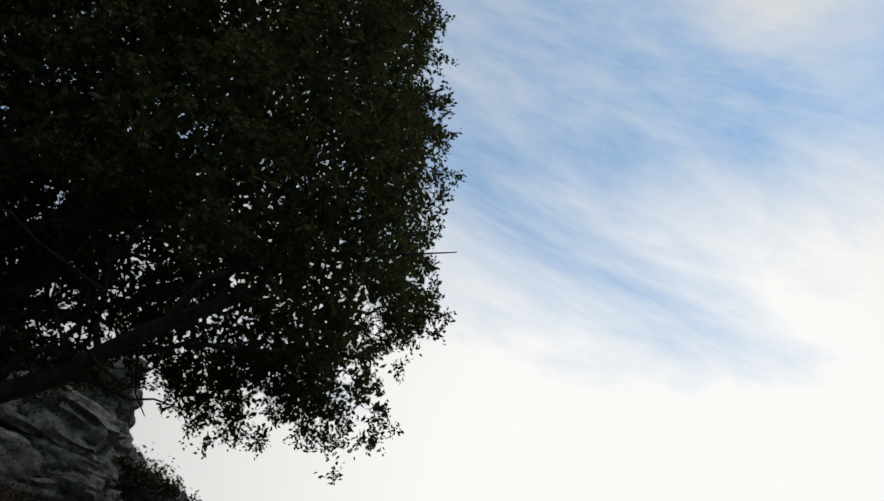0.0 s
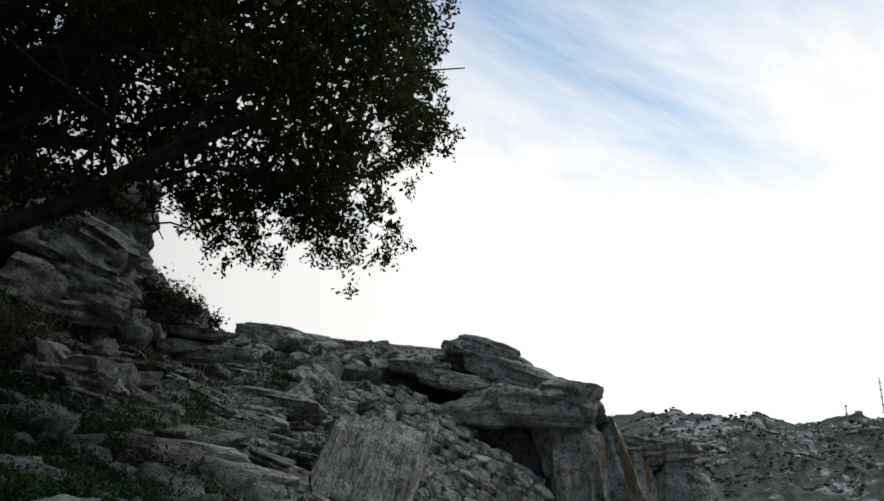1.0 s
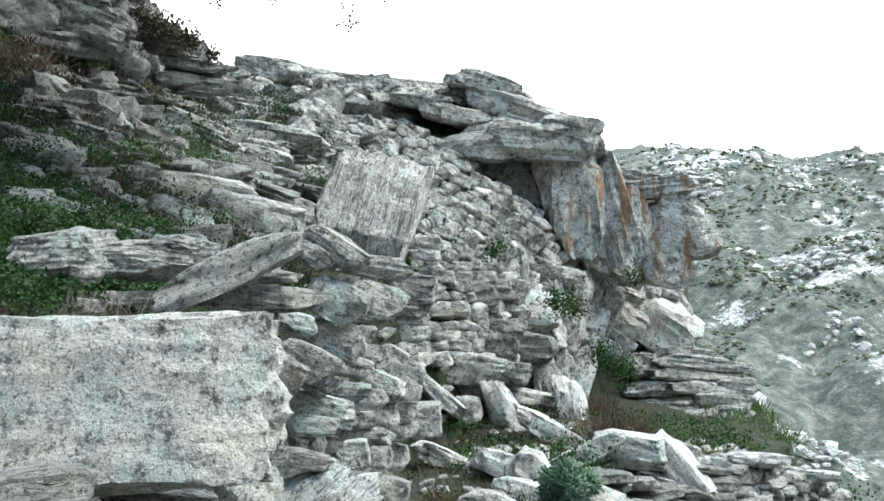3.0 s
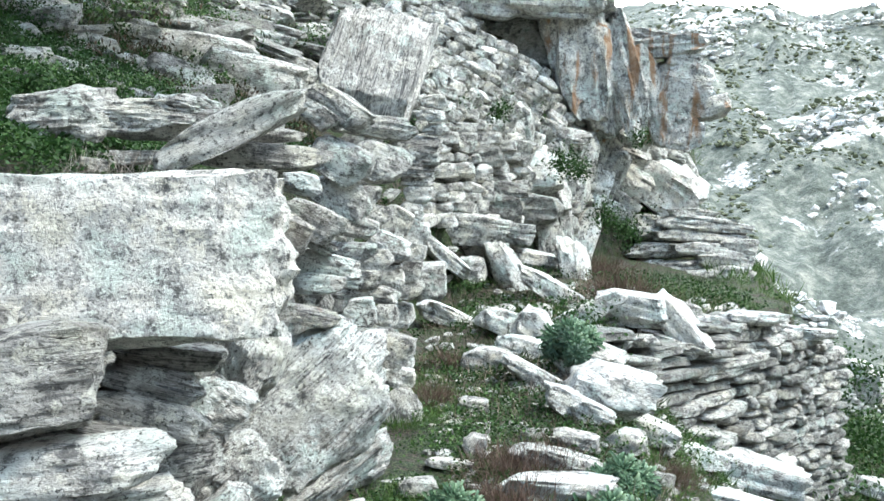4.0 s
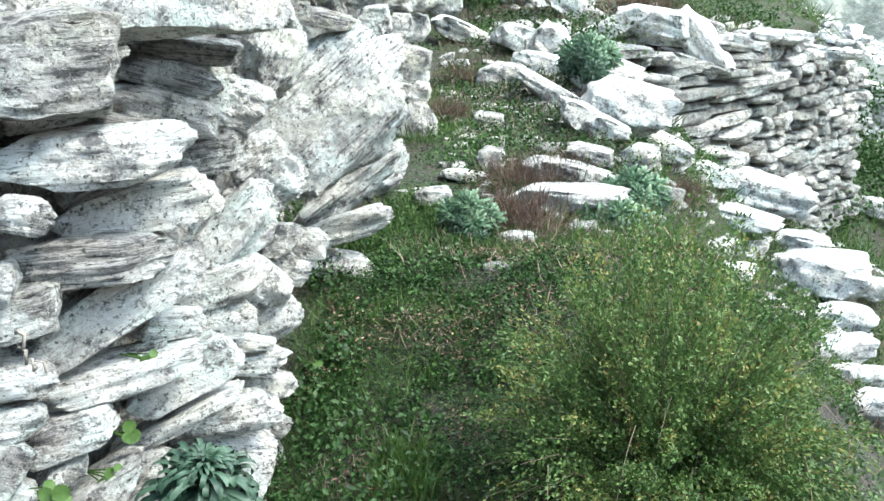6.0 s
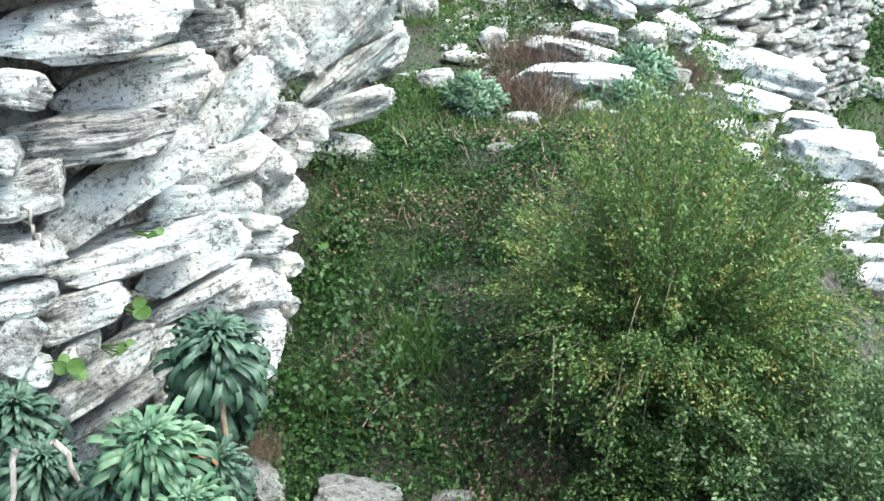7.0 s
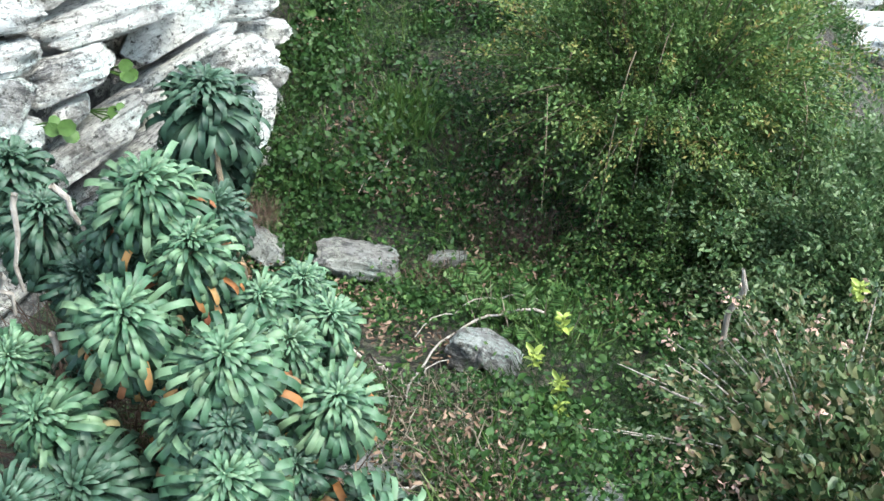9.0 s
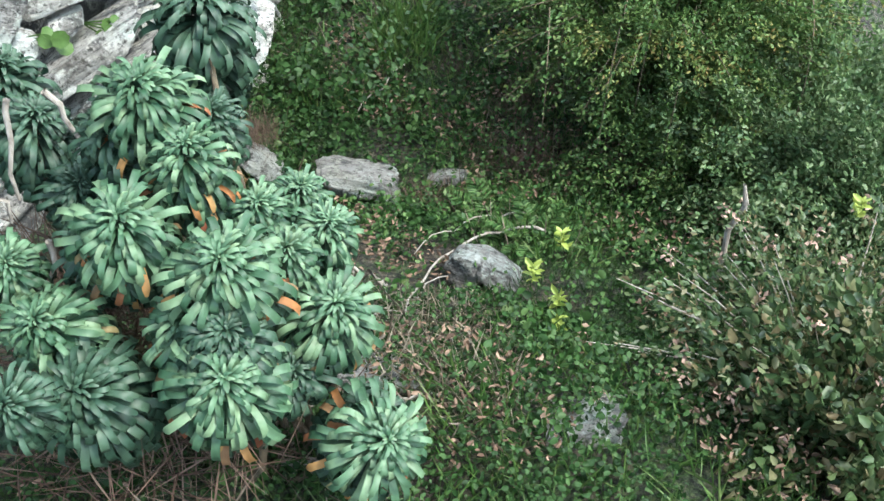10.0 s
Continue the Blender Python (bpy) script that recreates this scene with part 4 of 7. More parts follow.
rock(9, (-1.521, 24.045, 7.613), (0.87, 0.541, 0.213), (7.8, 2.3, 0.4), RIDGEROCK, STONE)
rock(4, (-0.635, 24.087, 7.559), (0.807, 0.51, 0.214), (7.9, 3.3, 0.5), RIDGEROCK, STONE)
rock(8, (0.104, 24.111, 7.468), (0.743, 0.495, 0.247), (7.8, 2.3, 0.4), RIDGEROCK, STONE)
rock(7, (-2.18, 24.075, 7.31), (0.901, 0.565, 0.229), (7.9, 4.3, 0.7), RIDGEROCK, STONE)
rock(9, (-1.003, 24.171, 7.272), (0.969, 0.591, 0.214), (7.8, 2.3, 0.4), RIDGEROCK, STONE)
rock(9, (0.181, 24.156, 7.237), (0.711, 0.471, 0.23), (7.8, 1.3, 0.3), RIDGEROCK, STONE)
rock(7, (-1.59, 24.169, 7.037), (0.839, 0.526, 0.214), (7.8, 2.3, 0.4), RIDGEROCK, STONE)
rock(6, (-0.408, 24.217, 7.032), (0.841, 0.519, 0.198), (7.8, 2.3, 0.4), RIDGEROCK, STONE)
rock(2, (-2.758, 23.915, 7.506), (0.642, 0.419, 0.196), (7.9, 3.3, 0.5), RIDGEROCK, STONE)
rock(4, (-4.196, 23.741, 7.506), (0.763, 0.519, 0.275), (8.6, 24.1, 3.6), RIDGEROCK, STONE)
rock(9, (-5.571, 23.37, 7.574), (0.44, 0.332, 0.224), (7.9, 4.3, 0.7), RIDGEROCK, STONE)
rock(5, (0.691, 24.014, 7.663), (0.516, 0.381, 0.246), (8.1, 13.2, 1.9), RIDGEROCK, STONE)
rock(5, (1.212, 24.099, 7.478), (0.806, 0.551, 0.295), (8.0, 11.2, 1.7), RIDGEROCK, STONE)
rock(2, (-0.997, 24.214, 6.843), (0.711, 0.446, 0.181), (7.9, 4.3, 0.7), RIDGEROCK, STONE)
rock(6, (0.038, 24.229, 6.829), (0.647, 0.422, 0.198), (7.9, 7.2, 1.1), RIDGEROCK, STONE)
rock(1, (-3.626, 23.918, 7.107), (0.768, 0.49, 0.212), (7.9, 7.2, 1.1), RIDGEROCK, STONE)
rock(9, (-2.759, 24.056, 6.998), (0.771, 0.484, 0.196), (7.9, 4.3, 0.7), RIDGEROCK, STONE)
rock(2, (-4.95, 23.426, 7.907), (0.456, 0.337, 0.218), (8.3, 19.8, 2.9), RIDGEROCK, STONE)
rock(9, (-4.042, 23.613, 7.863), (0.459, 0.34, 0.22), (8.3, 18.4, 2.7), RIDGEROCK, STONE)
rock(2, (-4.394, 23.56, 7.83), (0.458, 0.345, 0.232), (9.1, 30.9, 4.8), RIDGEROCK, STONE)
rock(4, (-3.474, 23.727, 7.78), (0.461, 0.347, 0.234), (7.9, 6.4, 1.0), RIDGEROCK, STONE)
rock(5, (-5.496, 23.331, 7.698), (0.346, 0.262, 0.179), (7.9, 4.5, 0.7), RIDGEROCK, STONE)
rock(3, (-4.6, 23.535, 7.658), (0.349, 0.265, 0.181), (8.0, 11.4, 1.7), RIDGEROCK, STONE)
rock(9, (-3.547, 23.745, 7.709), (0.57, 0.376, 0.182), (7.9, -6.0, -0.7), RIDGEROCK, STONE)
rock(5, (-2.611, 23.882, 7.65), (0.573, 0.378, 0.183), (8.0, 10.3, 1.5), RIDGEROCK, STONE)
rock(9, (-3.832, 23.766, 7.412), (0.526, 0.354, 0.182), (7.9, -2.9, -0.3), RIDGEROCK, STONE)
rock(1, (-2.9, 23.912, 7.354), (0.529, 0.356, 0.183), (7.9, -5.6, -0.7), RIDGEROCK, STONE)
rock(1, (-2.827, 23.831, 7.68), (0.485, 0.327, 0.17), (7.9, 6.0, 0.9), RIDGEROCK, STONE)
rock(6, (-1.882, 23.942, 7.614), (0.487, 0.328, 0.17), (8.1, 15.0, 2.2), RIDGEROCK, STONE)
rock(2, (-2.03, 23.946, 7.628), (0.597, 0.384, 0.17), (7.9, -9.3, -1.2), RIDGEROCK, STONE)
rock(5, (-1.076, 24.027, 7.554), (0.599, 0.385, 0.171), (7.9, -6.0, -0.7), RIDGEROCK, STONE)
rock(5, (-1.15, 24.009, 7.579), (0.554, 0.362, 0.171), (7.9, 7.0, 1.1), RIDGEROCK, STONE)
rock(5, (-0.191, 24.057, 7.496), (0.555, 0.363, 0.171), (8.0, -10.6, -1.4), RIDGEROCK, STONE)
rock(2, (-0.412, 24.051, 7.492), (0.51, 0.354, 0.197), (7.9, 4.6, 0.7), RIDGEROCK, STONE)
rock(4, (0.547, 24.07, 7.403), (0.511, 0.354, 0.197), (7.9, -3.6, -0.4), RIDGEROCK, STONE)
rock(0, (-2.684, 23.961, 7.323), (0.618, 0.401, 0.183), (7.9, 5.8, 0.9), RIDGEROCK, STONE)
rock(9, (-1.736, 24.065, 7.253), (0.621, 0.402, 0.184), (7.8, 0.7, 0.2), RIDGEROCK, STONE)
rock(0, (-1.516, 24.078, 7.289), (0.665, 0.418, 0.171), (8.0, -9.9, -1.3), RIDGEROCK, STONE)
rock(8, (-0.557, 24.138, 7.209), (0.666, 0.419, 0.171), (7.8, -1.5, -0.1), RIDGEROCK, STONE)
rock(1, (-0.336, 24.1, 7.263), (0.489, 0.336, 0.184), (8.0, -10.6, -1.4), RIDGEROCK, STONE)
rock(5, (0.624, 24.115, 7.173), (0.489, 0.336, 0.184), (7.8, 1.9, 0.4), RIDGEROCK, STONE)
rock(1, (-2.1, 24.071, 7.055), (0.576, 0.373, 0.171), (8.0, 12.9, 1.9), RIDGEROCK, STONE)
rock(2, (-1.145, 24.152, 6.979), (0.578, 0.374, 0.171), (7.8, 0.7, 0.2), RIDGEROCK, STONE)
rock(2, (-0.924, 24.143, 7.055), (0.578, 0.368, 0.158), (7.9, 5.8, 0.9), RIDGEROCK, STONE)
rock(9, (0.037, 24.18, 6.969), (0.578, 0.368, 0.158), (8.0, 11.6, 1.7), RIDGEROCK, STONE)
rock(7, (-3.257, 23.805, 7.518), (0.44, 0.298, 0.156), (7.9, -2.5, -0.2), RIDGEROCK, STONE)
rock(9, (-2.318, 23.931, 7.455), (0.442, 0.3, 0.157), (7.9, 8.1, 1.2), RIDGEROCK, STONE)
rock(1, (-4.678, 23.596, 7.509), (0.523, 0.371, 0.219), (8.1, 14.1, 2.1), RIDGEROCK, STONE)
rock(1, (-3.762, 23.773, 7.459), (0.526, 0.374, 0.221), (9.1, 30.7, 4.8), RIDGEROCK, STONE)
rock(2, (-6.036, 23.219, 7.574), (0.301, 0.24, 0.178), (7.9, -8.9, -1.1), RIDGEROCK, STONE)
rock(7, (-5.154, 23.441, 7.538), (0.304, 0.242, 0.18), (8.2, 18.0, 2.7), RIDGEROCK, STONE)
rock(3, (0.175, 23.977, 7.693), (0.355, 0.276, 0.197), (8.5, 22.3, 3.3), RIDGEROCK, STONE)
rock(9, (1.132, 23.975, 7.598), (0.355, 0.276, 0.197), (7.9, 9.1, 1.4), RIDGEROCK, STONE)
rock(4, (0.694, 24.057, 7.507), (0.555, 0.396, 0.237), (8.4, 21.7, 3.2), RIDGEROCK, STONE)
rock(6, (1.651, 24.034, 7.408), (0.554, 0.395, 0.236), (8.5, 22.0, 3.3), RIDGEROCK, STONE)
rock(9, (-1.511, 24.136, 6.865), (0.488, 0.317, 0.145), (7.9, -3.7, -0.4), RIDGEROCK, STONE)
rock(3, (-0.552, 24.194, 6.784), (0.489, 0.317, 0.145), (7.8, 1.5, 0.3), RIDGEROCK, STONE)
rock(7, (-0.479, 24.175, 6.856), (0.445, 0.301, 0.158), (7.9, 6.5, 1.0), RIDGEROCK, STONE)
rock(3, (0.482, 24.194, 6.767), (0.445, 0.302, 0.158), (7.9, 6.7, 1.0), RIDGEROCK, STONE)
rock(4, (-4.116, 23.785, 7.115), (0.526, 0.347, 0.169), (8.0, 9.7, 1.4), RIDGEROCK, STONE)
rock(5, (-3.188, 23.941, 7.057), (0.529, 0.349, 0.17), (8.0, 13.0, 1.9), RIDGEROCK, STONE)
rock(3, (-3.26, 23.939, 7.011), (0.529, 0.343, 0.157), (8.0, 11.8, 1.7), RIDGEROCK, STONE)
rock(5, (-2.317, 24.064, 6.945), (0.531, 0.344, 0.157), (8.1, 13.1, 1.9), RIDGEROCK, STONE)

# knoll in the dark stone: the oak's shade is put into the colour
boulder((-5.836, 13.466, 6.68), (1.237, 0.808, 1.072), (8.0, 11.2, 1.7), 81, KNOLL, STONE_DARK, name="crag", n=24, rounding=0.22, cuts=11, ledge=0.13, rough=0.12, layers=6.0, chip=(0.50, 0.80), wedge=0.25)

rock(1, (5.791, 21.384, 0.695), (0.978, 0.465, 0.185), (-3.7, 5.2, 0.1), LEDGEROCK, STONE)
rock(4, (5.678, 21.408, 0.409), (1.049, 0.494, 0.185), (-3.7, 3.2, 0.3), LEDGEROCK, STONE)
rock(0, (5.136, 21.831, 0.452), (0.857, 0.424, 0.204), (-3.7, 2.2, 0.3), LEDGEROCK, STONE)
rock(4, (5.862, 21.111, 0.127), (0.898, 0.438, 0.197), (-3.7, 4.2, 0.2), LEDGEROCK, STONE)
rock(9, (4.903, 21.333, 0.095), (0.769, 0.387, 0.199), (-3.7, 2.2, 0.3), LEDGEROCK, STONE)
rock(2, (6.088, 20.78, -0.093), (0.614, 0.329, 0.208), (-3.7, 5.2, 0.1), LEDGEROCK, STONE)
rock(2, (5.432, 20.364, -0.494), (1.001, 0.509, 0.272), (-3.7, -3.8, 0.7), LEDGEROCK, STONE)
rock(6, (5.864, 19.733, -0.69), (0.584, 0.323, 0.225), (-3.7, -5.8, 0.8), LEDGEROCK, STONE)
rock(2, (4.505, 19.495, -0.586), (0.705, 0.365, 0.209), (-3.7, 2.2, 0.3), LEDGEROCK, STONE)
rock(1, (6.082, 20.107, -0.334), (0.423, 0.266, 0.242), (-3.7, -0.8, 0.5), LEDGEROCK, STONE)
rock(8, (5.11, 19.323, -0.813), (0.762, 0.382, 0.194), (-3.7, 4.2, 0.2), LEDGEROCK, STONE)
rock(5, (5.333, 20.971, -0.248), (0.62, 0.326, 0.196), (-3.7, -0.8, 0.5), LEDGEROCK, STONE)
rock(0, (5.606, 21.688, 0.923), (0.568, 0.285, 0.145), (-3.7, 3.2, 0.3), LEDGEROCK, STONE)
rock(8, (4.657, 21.327, -0.293), (0.561, 0.31, 0.214), (-3.7, -0.8, 0.5), LEDGEROCK, STONE)
rock(2, (6.421, 20.885, 0.216), (0.411, 0.248, 0.209), (-3.7, 3.2, 0.3), LEDGEROCK, STONE)

rock(10, (-2.86, 10.151, 3.029), (0.754, 0.382, 0.198), (2.2, 5.3, 17.8), TERRACE, STONE_PALE)
rock(17, (-2.657, 7.78, 2.616), (0.165, 0.117, 0.08), (1.9, 5, 39.5), TERRACE, STONE_PALE)
rock(14, (-3.124, 9.38, 3.069), (0.267, 0.177, 0.114), (2.4, 7.7, 14.1), TERRACE, STONE_PALE)
rock(11, (-2.054, 9.779, 2.666), (0.615, 0.426, 0.288), (1.7, 5.6, 18.6), TERRACE, STONE_PALE)
rock(18, (-3.054, 7.487, 2.818), (0.336, 0.128, 0.043), (2.3, -4.1, 23.6), TERRACE, STONE_PALE)
rock(15, (-2.856, 7.588, 2.743), (0.211, 0.131, 0.081), (2.3, 17.2, 26.9), TERRACE, STONE_PALE)
rock(12, (-2.553, 6.035, 2.424), (0.286, 0.117, 0.046), (1.9, 15.9, 13.1), TERRACE, STONE_PALE)
rock(19, (-2.081, 6.345, 2.211), (0.17, 0.101, 0.063), (1.3, 6.9, 34.2), TERRACE, STONE_PALE)
rock(16, (-3.318, 15.156, 4.053), (0.578, 0.225, 0.078), (2.6, 5.7, 11.6), TERRACE, STONE_PALE)
rock(13, (-2.809, 14.368, 3.76), (0.465, 0.224, 0.109), (2.4, 9.8, 11.8), TERRACE, STONE_PALE)
rock(10, (-3.21, 16.07, 4.424), (0.57, 0.297, 0.153), (2.9, 13.7, 3.7), TERRACE, STONE_PALE)
rock(17, (-3.407, 8.903, 3.228), (0.25, 0.143, 0.082), (2.7, 5.3, 14.8), TERRACE, STONE_PALE)
rock(14, (-1.3, 3.658, 1.777), (0.252, 0.093, 0.033), (0.2, -1.1, 24.8), TERRACE, STONE)
rock(11, (-1.263, 3.362, 1.748), (0.058, 0.039, 0.027), (0.1, 4.3, 29.7), TERRACE, STONE)
rock(18, (-2.517, 17.151, 4.22), (0.458, 0.344, 0.237), (2.5, 12.1, 15.6), TERRACE, STONE)
rock(15, (-2.589, 15.409, 3.519), (0.504, 0.277, 0.156), (2.1, 21.9, 21.2), TERRACE, STONE)
rock(12, (-2.165, 15.085, 3.133), (0.581, 0.31, 0.172), (1.8, 28.1, 15.4), TERRACE, STONE)
rock(19, (-3.69, 14.842, 4.215), (0.342, 0.206, 0.121), (2.9, 17.4, 15.1), TERRACE, STONE)
rock(16, (-1.622, 15.05, 2.962), (0.407, 0.249, 0.156), (1.5, 23.1, 14.3), TERRACE, STONE)
rock(13, (-2.331, 5.187, 2.237), (0.057, 0.034, 0.021), (1.6, 7.3, 29.9), TERRACE, STONE_PALE)

rock(17, (-0.688, 3.031, 1.866), (0.259, 0.13, 0.07), (0.9, -25.4, 11.8), TERRACE, STONE)

rock(11, (-0.106, 13.633, 0.591), (0.535, 0.267, 0.139), (-1.8, 37.5, 5.8), LANEROCK, STONE_PALE)
rock(18, (0.939, 14.649, 0.194), (0.674, 0.446, 0.29), (-3.5, 59.1, 4.7), LANEROCK, STONE_PALE)
rock(15, (1.53, 13.426, 0.086), (0.61, 0.324, 0.176), (-2.4, 30.9, -5.6), LANEROCK, STONE_PALE)
rock(12, (-0.271, 12.571, 0.278), (0.256, 0.256, 0.309), (-2, 4, -2), LANEROCK, STONE)
rock(19, (-0.058, 11.696, -0.007), (0.37, 0.221, 0.131), (-2.7, 22, 5.7), LANEROCK, STONE_PALE)
rock(16, (0.669, 11.098, -0.007), (0.284, 0.241, 0.174), (-2.9, 20.4, 12.5), LANEROCK, STONE_PALE)
rock(13, (0.984, 10.494, -0.001), (0.265, 0.265, 0.234), (-4.3, 48.6, -10.4), LANEROCK, STONE_PALE)
rock(10, (0.796, 9.954, -0.081), (0.27, 0.19, 0.123), (-3.2, 13.3, -6.1), LANEROCK, STONE_PALE)
rock(17, (0.408, 9.264, -0.088), (0.258, 0.196, 0.131), (-3.4, 3.5, -3.9), LANEROCK, STONE)
rock(14, (0.825, 8.575, -0.112), (0.342, 0.19, 0.101), (-4.1, 27.9, 3.5), LANEROCK, STONE_PALE)
rock(11, (1.338, 9.131, -0.042), (0.391, 0.319, 0.222), (-3.4, 14.3, -25.3), LANEROCK, STONE_PALE)
rock(18, (1.41, 7.991, -0.108), (0.357, 0.345, 0.255), (-4.1, 18, -8), LANEROCK, STONE_PALE)
rock(15, (1.007, 7.568, -0.112), (0.24, 0.19, 0.127), (-4.7, 29.6, 0.7), LANEROCK, STONE_PALE)
rock(12, (0.939, 6.643, -0.158), (0.18, 0.116, 0.066), (-4.8, 10.1, -16.1), LANEROCK, STONE)
rock(19, (0.712, 6.161, -0.155), (0.313, 0.169, 0.082), (-5.3, 12.8, 5.5), LANEROCK, STONE)
rock(16, (0.018, 6.132, -0.181), (0.141, 0.073, 0.034), (-5.3, 8.5, 3.9), LANEROCK, STONE_PALE)
rock(13, (0.209, 6.419, -0.146), (0.089, 0.089, 0.092), (-4.9, -2.7, -6.4), LANEROCK, STONE)
rock(10, (-0.16, 5.585, -0.159), (0.116, 0.091, 0.058), (-5.6, 0.3, 3.6), LANEROCK, STONE)
rock(17, (1.406, 7.222, -0.337), (0.149, 0.149, 0.125), (-4.7, 2.4, -24.8), LANEROCK, STONE)
rock(14, (1.862, 8.205, -0.522), (0.216, 0.172, 0.115), (-4.8, 20.3, -19.5), LANEROCK, STONE_PALE)
rock(11, (3.053, 12.173, -1.44), (0.505, 0.239, 0.103), (-4.5, 17.5, 0.9), LANEROCK, STONE_PALE)
rock(18, (4.491, 13.46, -2.182), (0.578, 0.383, 0.227), (-5.6, 32.7, -29.4), LANEROCK, STONE_PALE)
rock(15, (2.523, 9.126, -1.008), (0.251, 0.187, 0.119), (-5.2, 19.3, -0.7), LANEROCK, STONE_PALE)
rock(12, (0.227, 7.624, -0.147), (0.131, 0.094, 0.06), (-4.2, 8.6, -3), LANEROCK, STONE)
rock(19, (1.148, 7.375, -0.135), (0.177, 0.135, 0.089), (-4.5, 19.2, -1.4), LANEROCK, STONE_PALE)
rock(16, (9.487, 22.126, -3.573), (0.624, 0.429, 0.271), (-3.8, -0.7, -22.8), LANEROCK, STONE)
rock(13, (9.992, 21.931, -3.133), (0.338, 0.338, 0.425), (-3.5, -9.6, -43.9), LANEROCK, STONE)
rock(10, (7.317, 15.752, -3.482), (0.338, 0.264, 0.173), (-5.2, 12.1, -31.1), LANEROCK, STONE_PALE)
rock(17, (9.651, 22.153, -2.643), (0.415, 0.268, 0.166), (-3.1, 5.9, -22.2), LANEROCK, STONE_PALE)
rock(14, (0.508, 14.801, 0.562), (0.459, 0.25, 0.143), (-1.4, -1.7, -12.1), LANEROCK, STONE)
rock(11, (0.362, 14.146, 0.313), (0.197, 0.197, 0.233), (-1.7, -2.1, -13.4), LANEROCK, STONE)
rock(18, (1.267, 16.496, 0.293), (0.613, 0.354, 0.211), (-1.5, 14.2, -1.5), LANEROCK, STONE_PALE)
rock(15, (1.181, 11.723, -0), (0.129, 0.129, 0.136), (-2.7, -22.4, -10.5), LANEROCK, STONE)

rock(19, (0.655, 5.58, -0.145), (0.364, 0.181, 0.078), (-5.5, -4.3, -21.3), LANEROCK, STONE_PALE)
rock(16, (2.653, 8.469, -1.23), (0.389, 0.197, 0.088), (-5.5, 6.8, -24.2), LANEROCK, STONE_PALE)
rock(13, (3.874, 11.606, -1.956), (0.625, 0.4, 0.228), (-5.1, 11, -11.9), LANEROCK, STONE_PALE)
rock(10, (3.429, 8.32, -1.722), (0.456, 0.352, 0.217), (-6.3, -0.8, -26.5), LANEROCK, STONE_PALE)
rock(17, (3.429, 7.601, -1.847), (0.269, 0.202, 0.121), (-7, 4.7, -16.6), LANEROCK, STONE_PALE)
rock(14, (3.119, 6.777, -1.744), (0.223, 0.173, 0.104), (-7.7, -13.7, -9.4), LANEROCK, STONE_PALE)
rock(11, (2.879, 5.859, -1.505), (0.179, 0.139, 0.082), (-8, -10, -24.6), LANEROCK, STONE_PALE)
rock(18, (2.065, 4.094, -0.698), (0.127, 0.113, 0.071), (-8.3, -6.8, -35.9), LANEROCK, STONE_PALE)
rock(15, (2.536, 5.577, -1.326), (0.121, 0.106, 0.068), (-8.3, -18.4, -33.5), LANEROCK, STONE)
rock(12, (2.167, 7.273, -1.098), (0.151, 0.11, 0.066), (-6.1, -7.7, -16.1), LANEROCK, STONE_PALE)
rock(19, (3.659, 9.531, -1.862), (0.29, 0.198, 0.116), (-5.8, 4.5, -13.7), LANEROCK, STONE_PALE)
rock(16, (2.109, 6.817, -1.147), (0.189, 0.153, 0.095), (-6.6, -7.5, -14), LANEROCK, STONE_PALE)
rock(13, (0.064, 6.127, -0.183), (0.126, 0.067, 0.032), (-5.1, 4.9, 3.8), LANEROCK, STONE_PALE)
rock(10, (3.153, 8.389, -1.667), (0.171, 0.127, 0.077), (-6.2, -5.3, -24), LANEROCK, STONE)
rock(17, (0.322, 4.829, -0.142), (0.104, 0.068, 0.037), (-6.2, 3.2, -1.5), LANEROCK, STONE)
rock(14, (4.173, 8.712, -2.037), (0.173, 0.161, 0.11), (-6.3, -2.1, -29.6), LANEROCK, STONE_PALE)
rock(11, (0.188, 4.343, -0.126), (0.079, 0.058, 0.034), (-6.8, -3.7, -5), LANEROCK, STONE_DARK)

rock(15, (1.793, 11.857, 0.006), (0.572, 0.294, 0.156), (-4.5, -25.2, -18.1), LANEROCK, STONE_PALE)
rock(12, (2.299, 11.776, 0.117), (0.481, 0.308, 0.197), (-3.9, 7.8, -25.5), LANEROCK, STONE_PALE)
rock(19, (2.392, 11.697, -0.022), (0.311, 0.2, 0.128), (-4.3, 12.2, -16.7), LANEROCK, STONE)

rock(13, (2.982, 12.043, -0.151), (0.499, 0.317, 0.201), (-6.3, 46.9, -28.3), LANEROCK, STONE_PALE)
rock(10, (2.636, 12.12, -0.343), (0.767, 0.311, 0.118), (-4.8, 10, -21.6), LANEROCK, STONE_PALE)

rock(14, (3.729, 13.064, -0.295), (0.534, 0.277, 0.149), (-4.3, 2.8, -10.2), LANEROCK, STONE_PALE)
rock(11, (3.691, 13.049, -0.541), (0.427, 0.235, 0.132), (-4.8, -0.5, -16.7), LANEROCK, STONE)
rock(18, (4.208, 12.86, -0.173), (0.415, 0.206, 0.106), (-4, 5.2, 7.5), LANEROCK, STONE_PALE)
rock(15, (3.195, 13.168, -0.067), (0.395, 0.22, 0.126), (-4, 18.9, -6.6), LANEROCK, STONE)

rock(19, (5.393, 14.037, -0.578), (0.403, 0.196, 0.098), (-4.4, -1.8, -26.5), LANEROCK, STONE_PALE)
rock(16, (5.076, 14.15, -0.755), (0.411, 0.19, 0.089), (-4.7, 0.1, -12.8), LANEROCK, STONE)
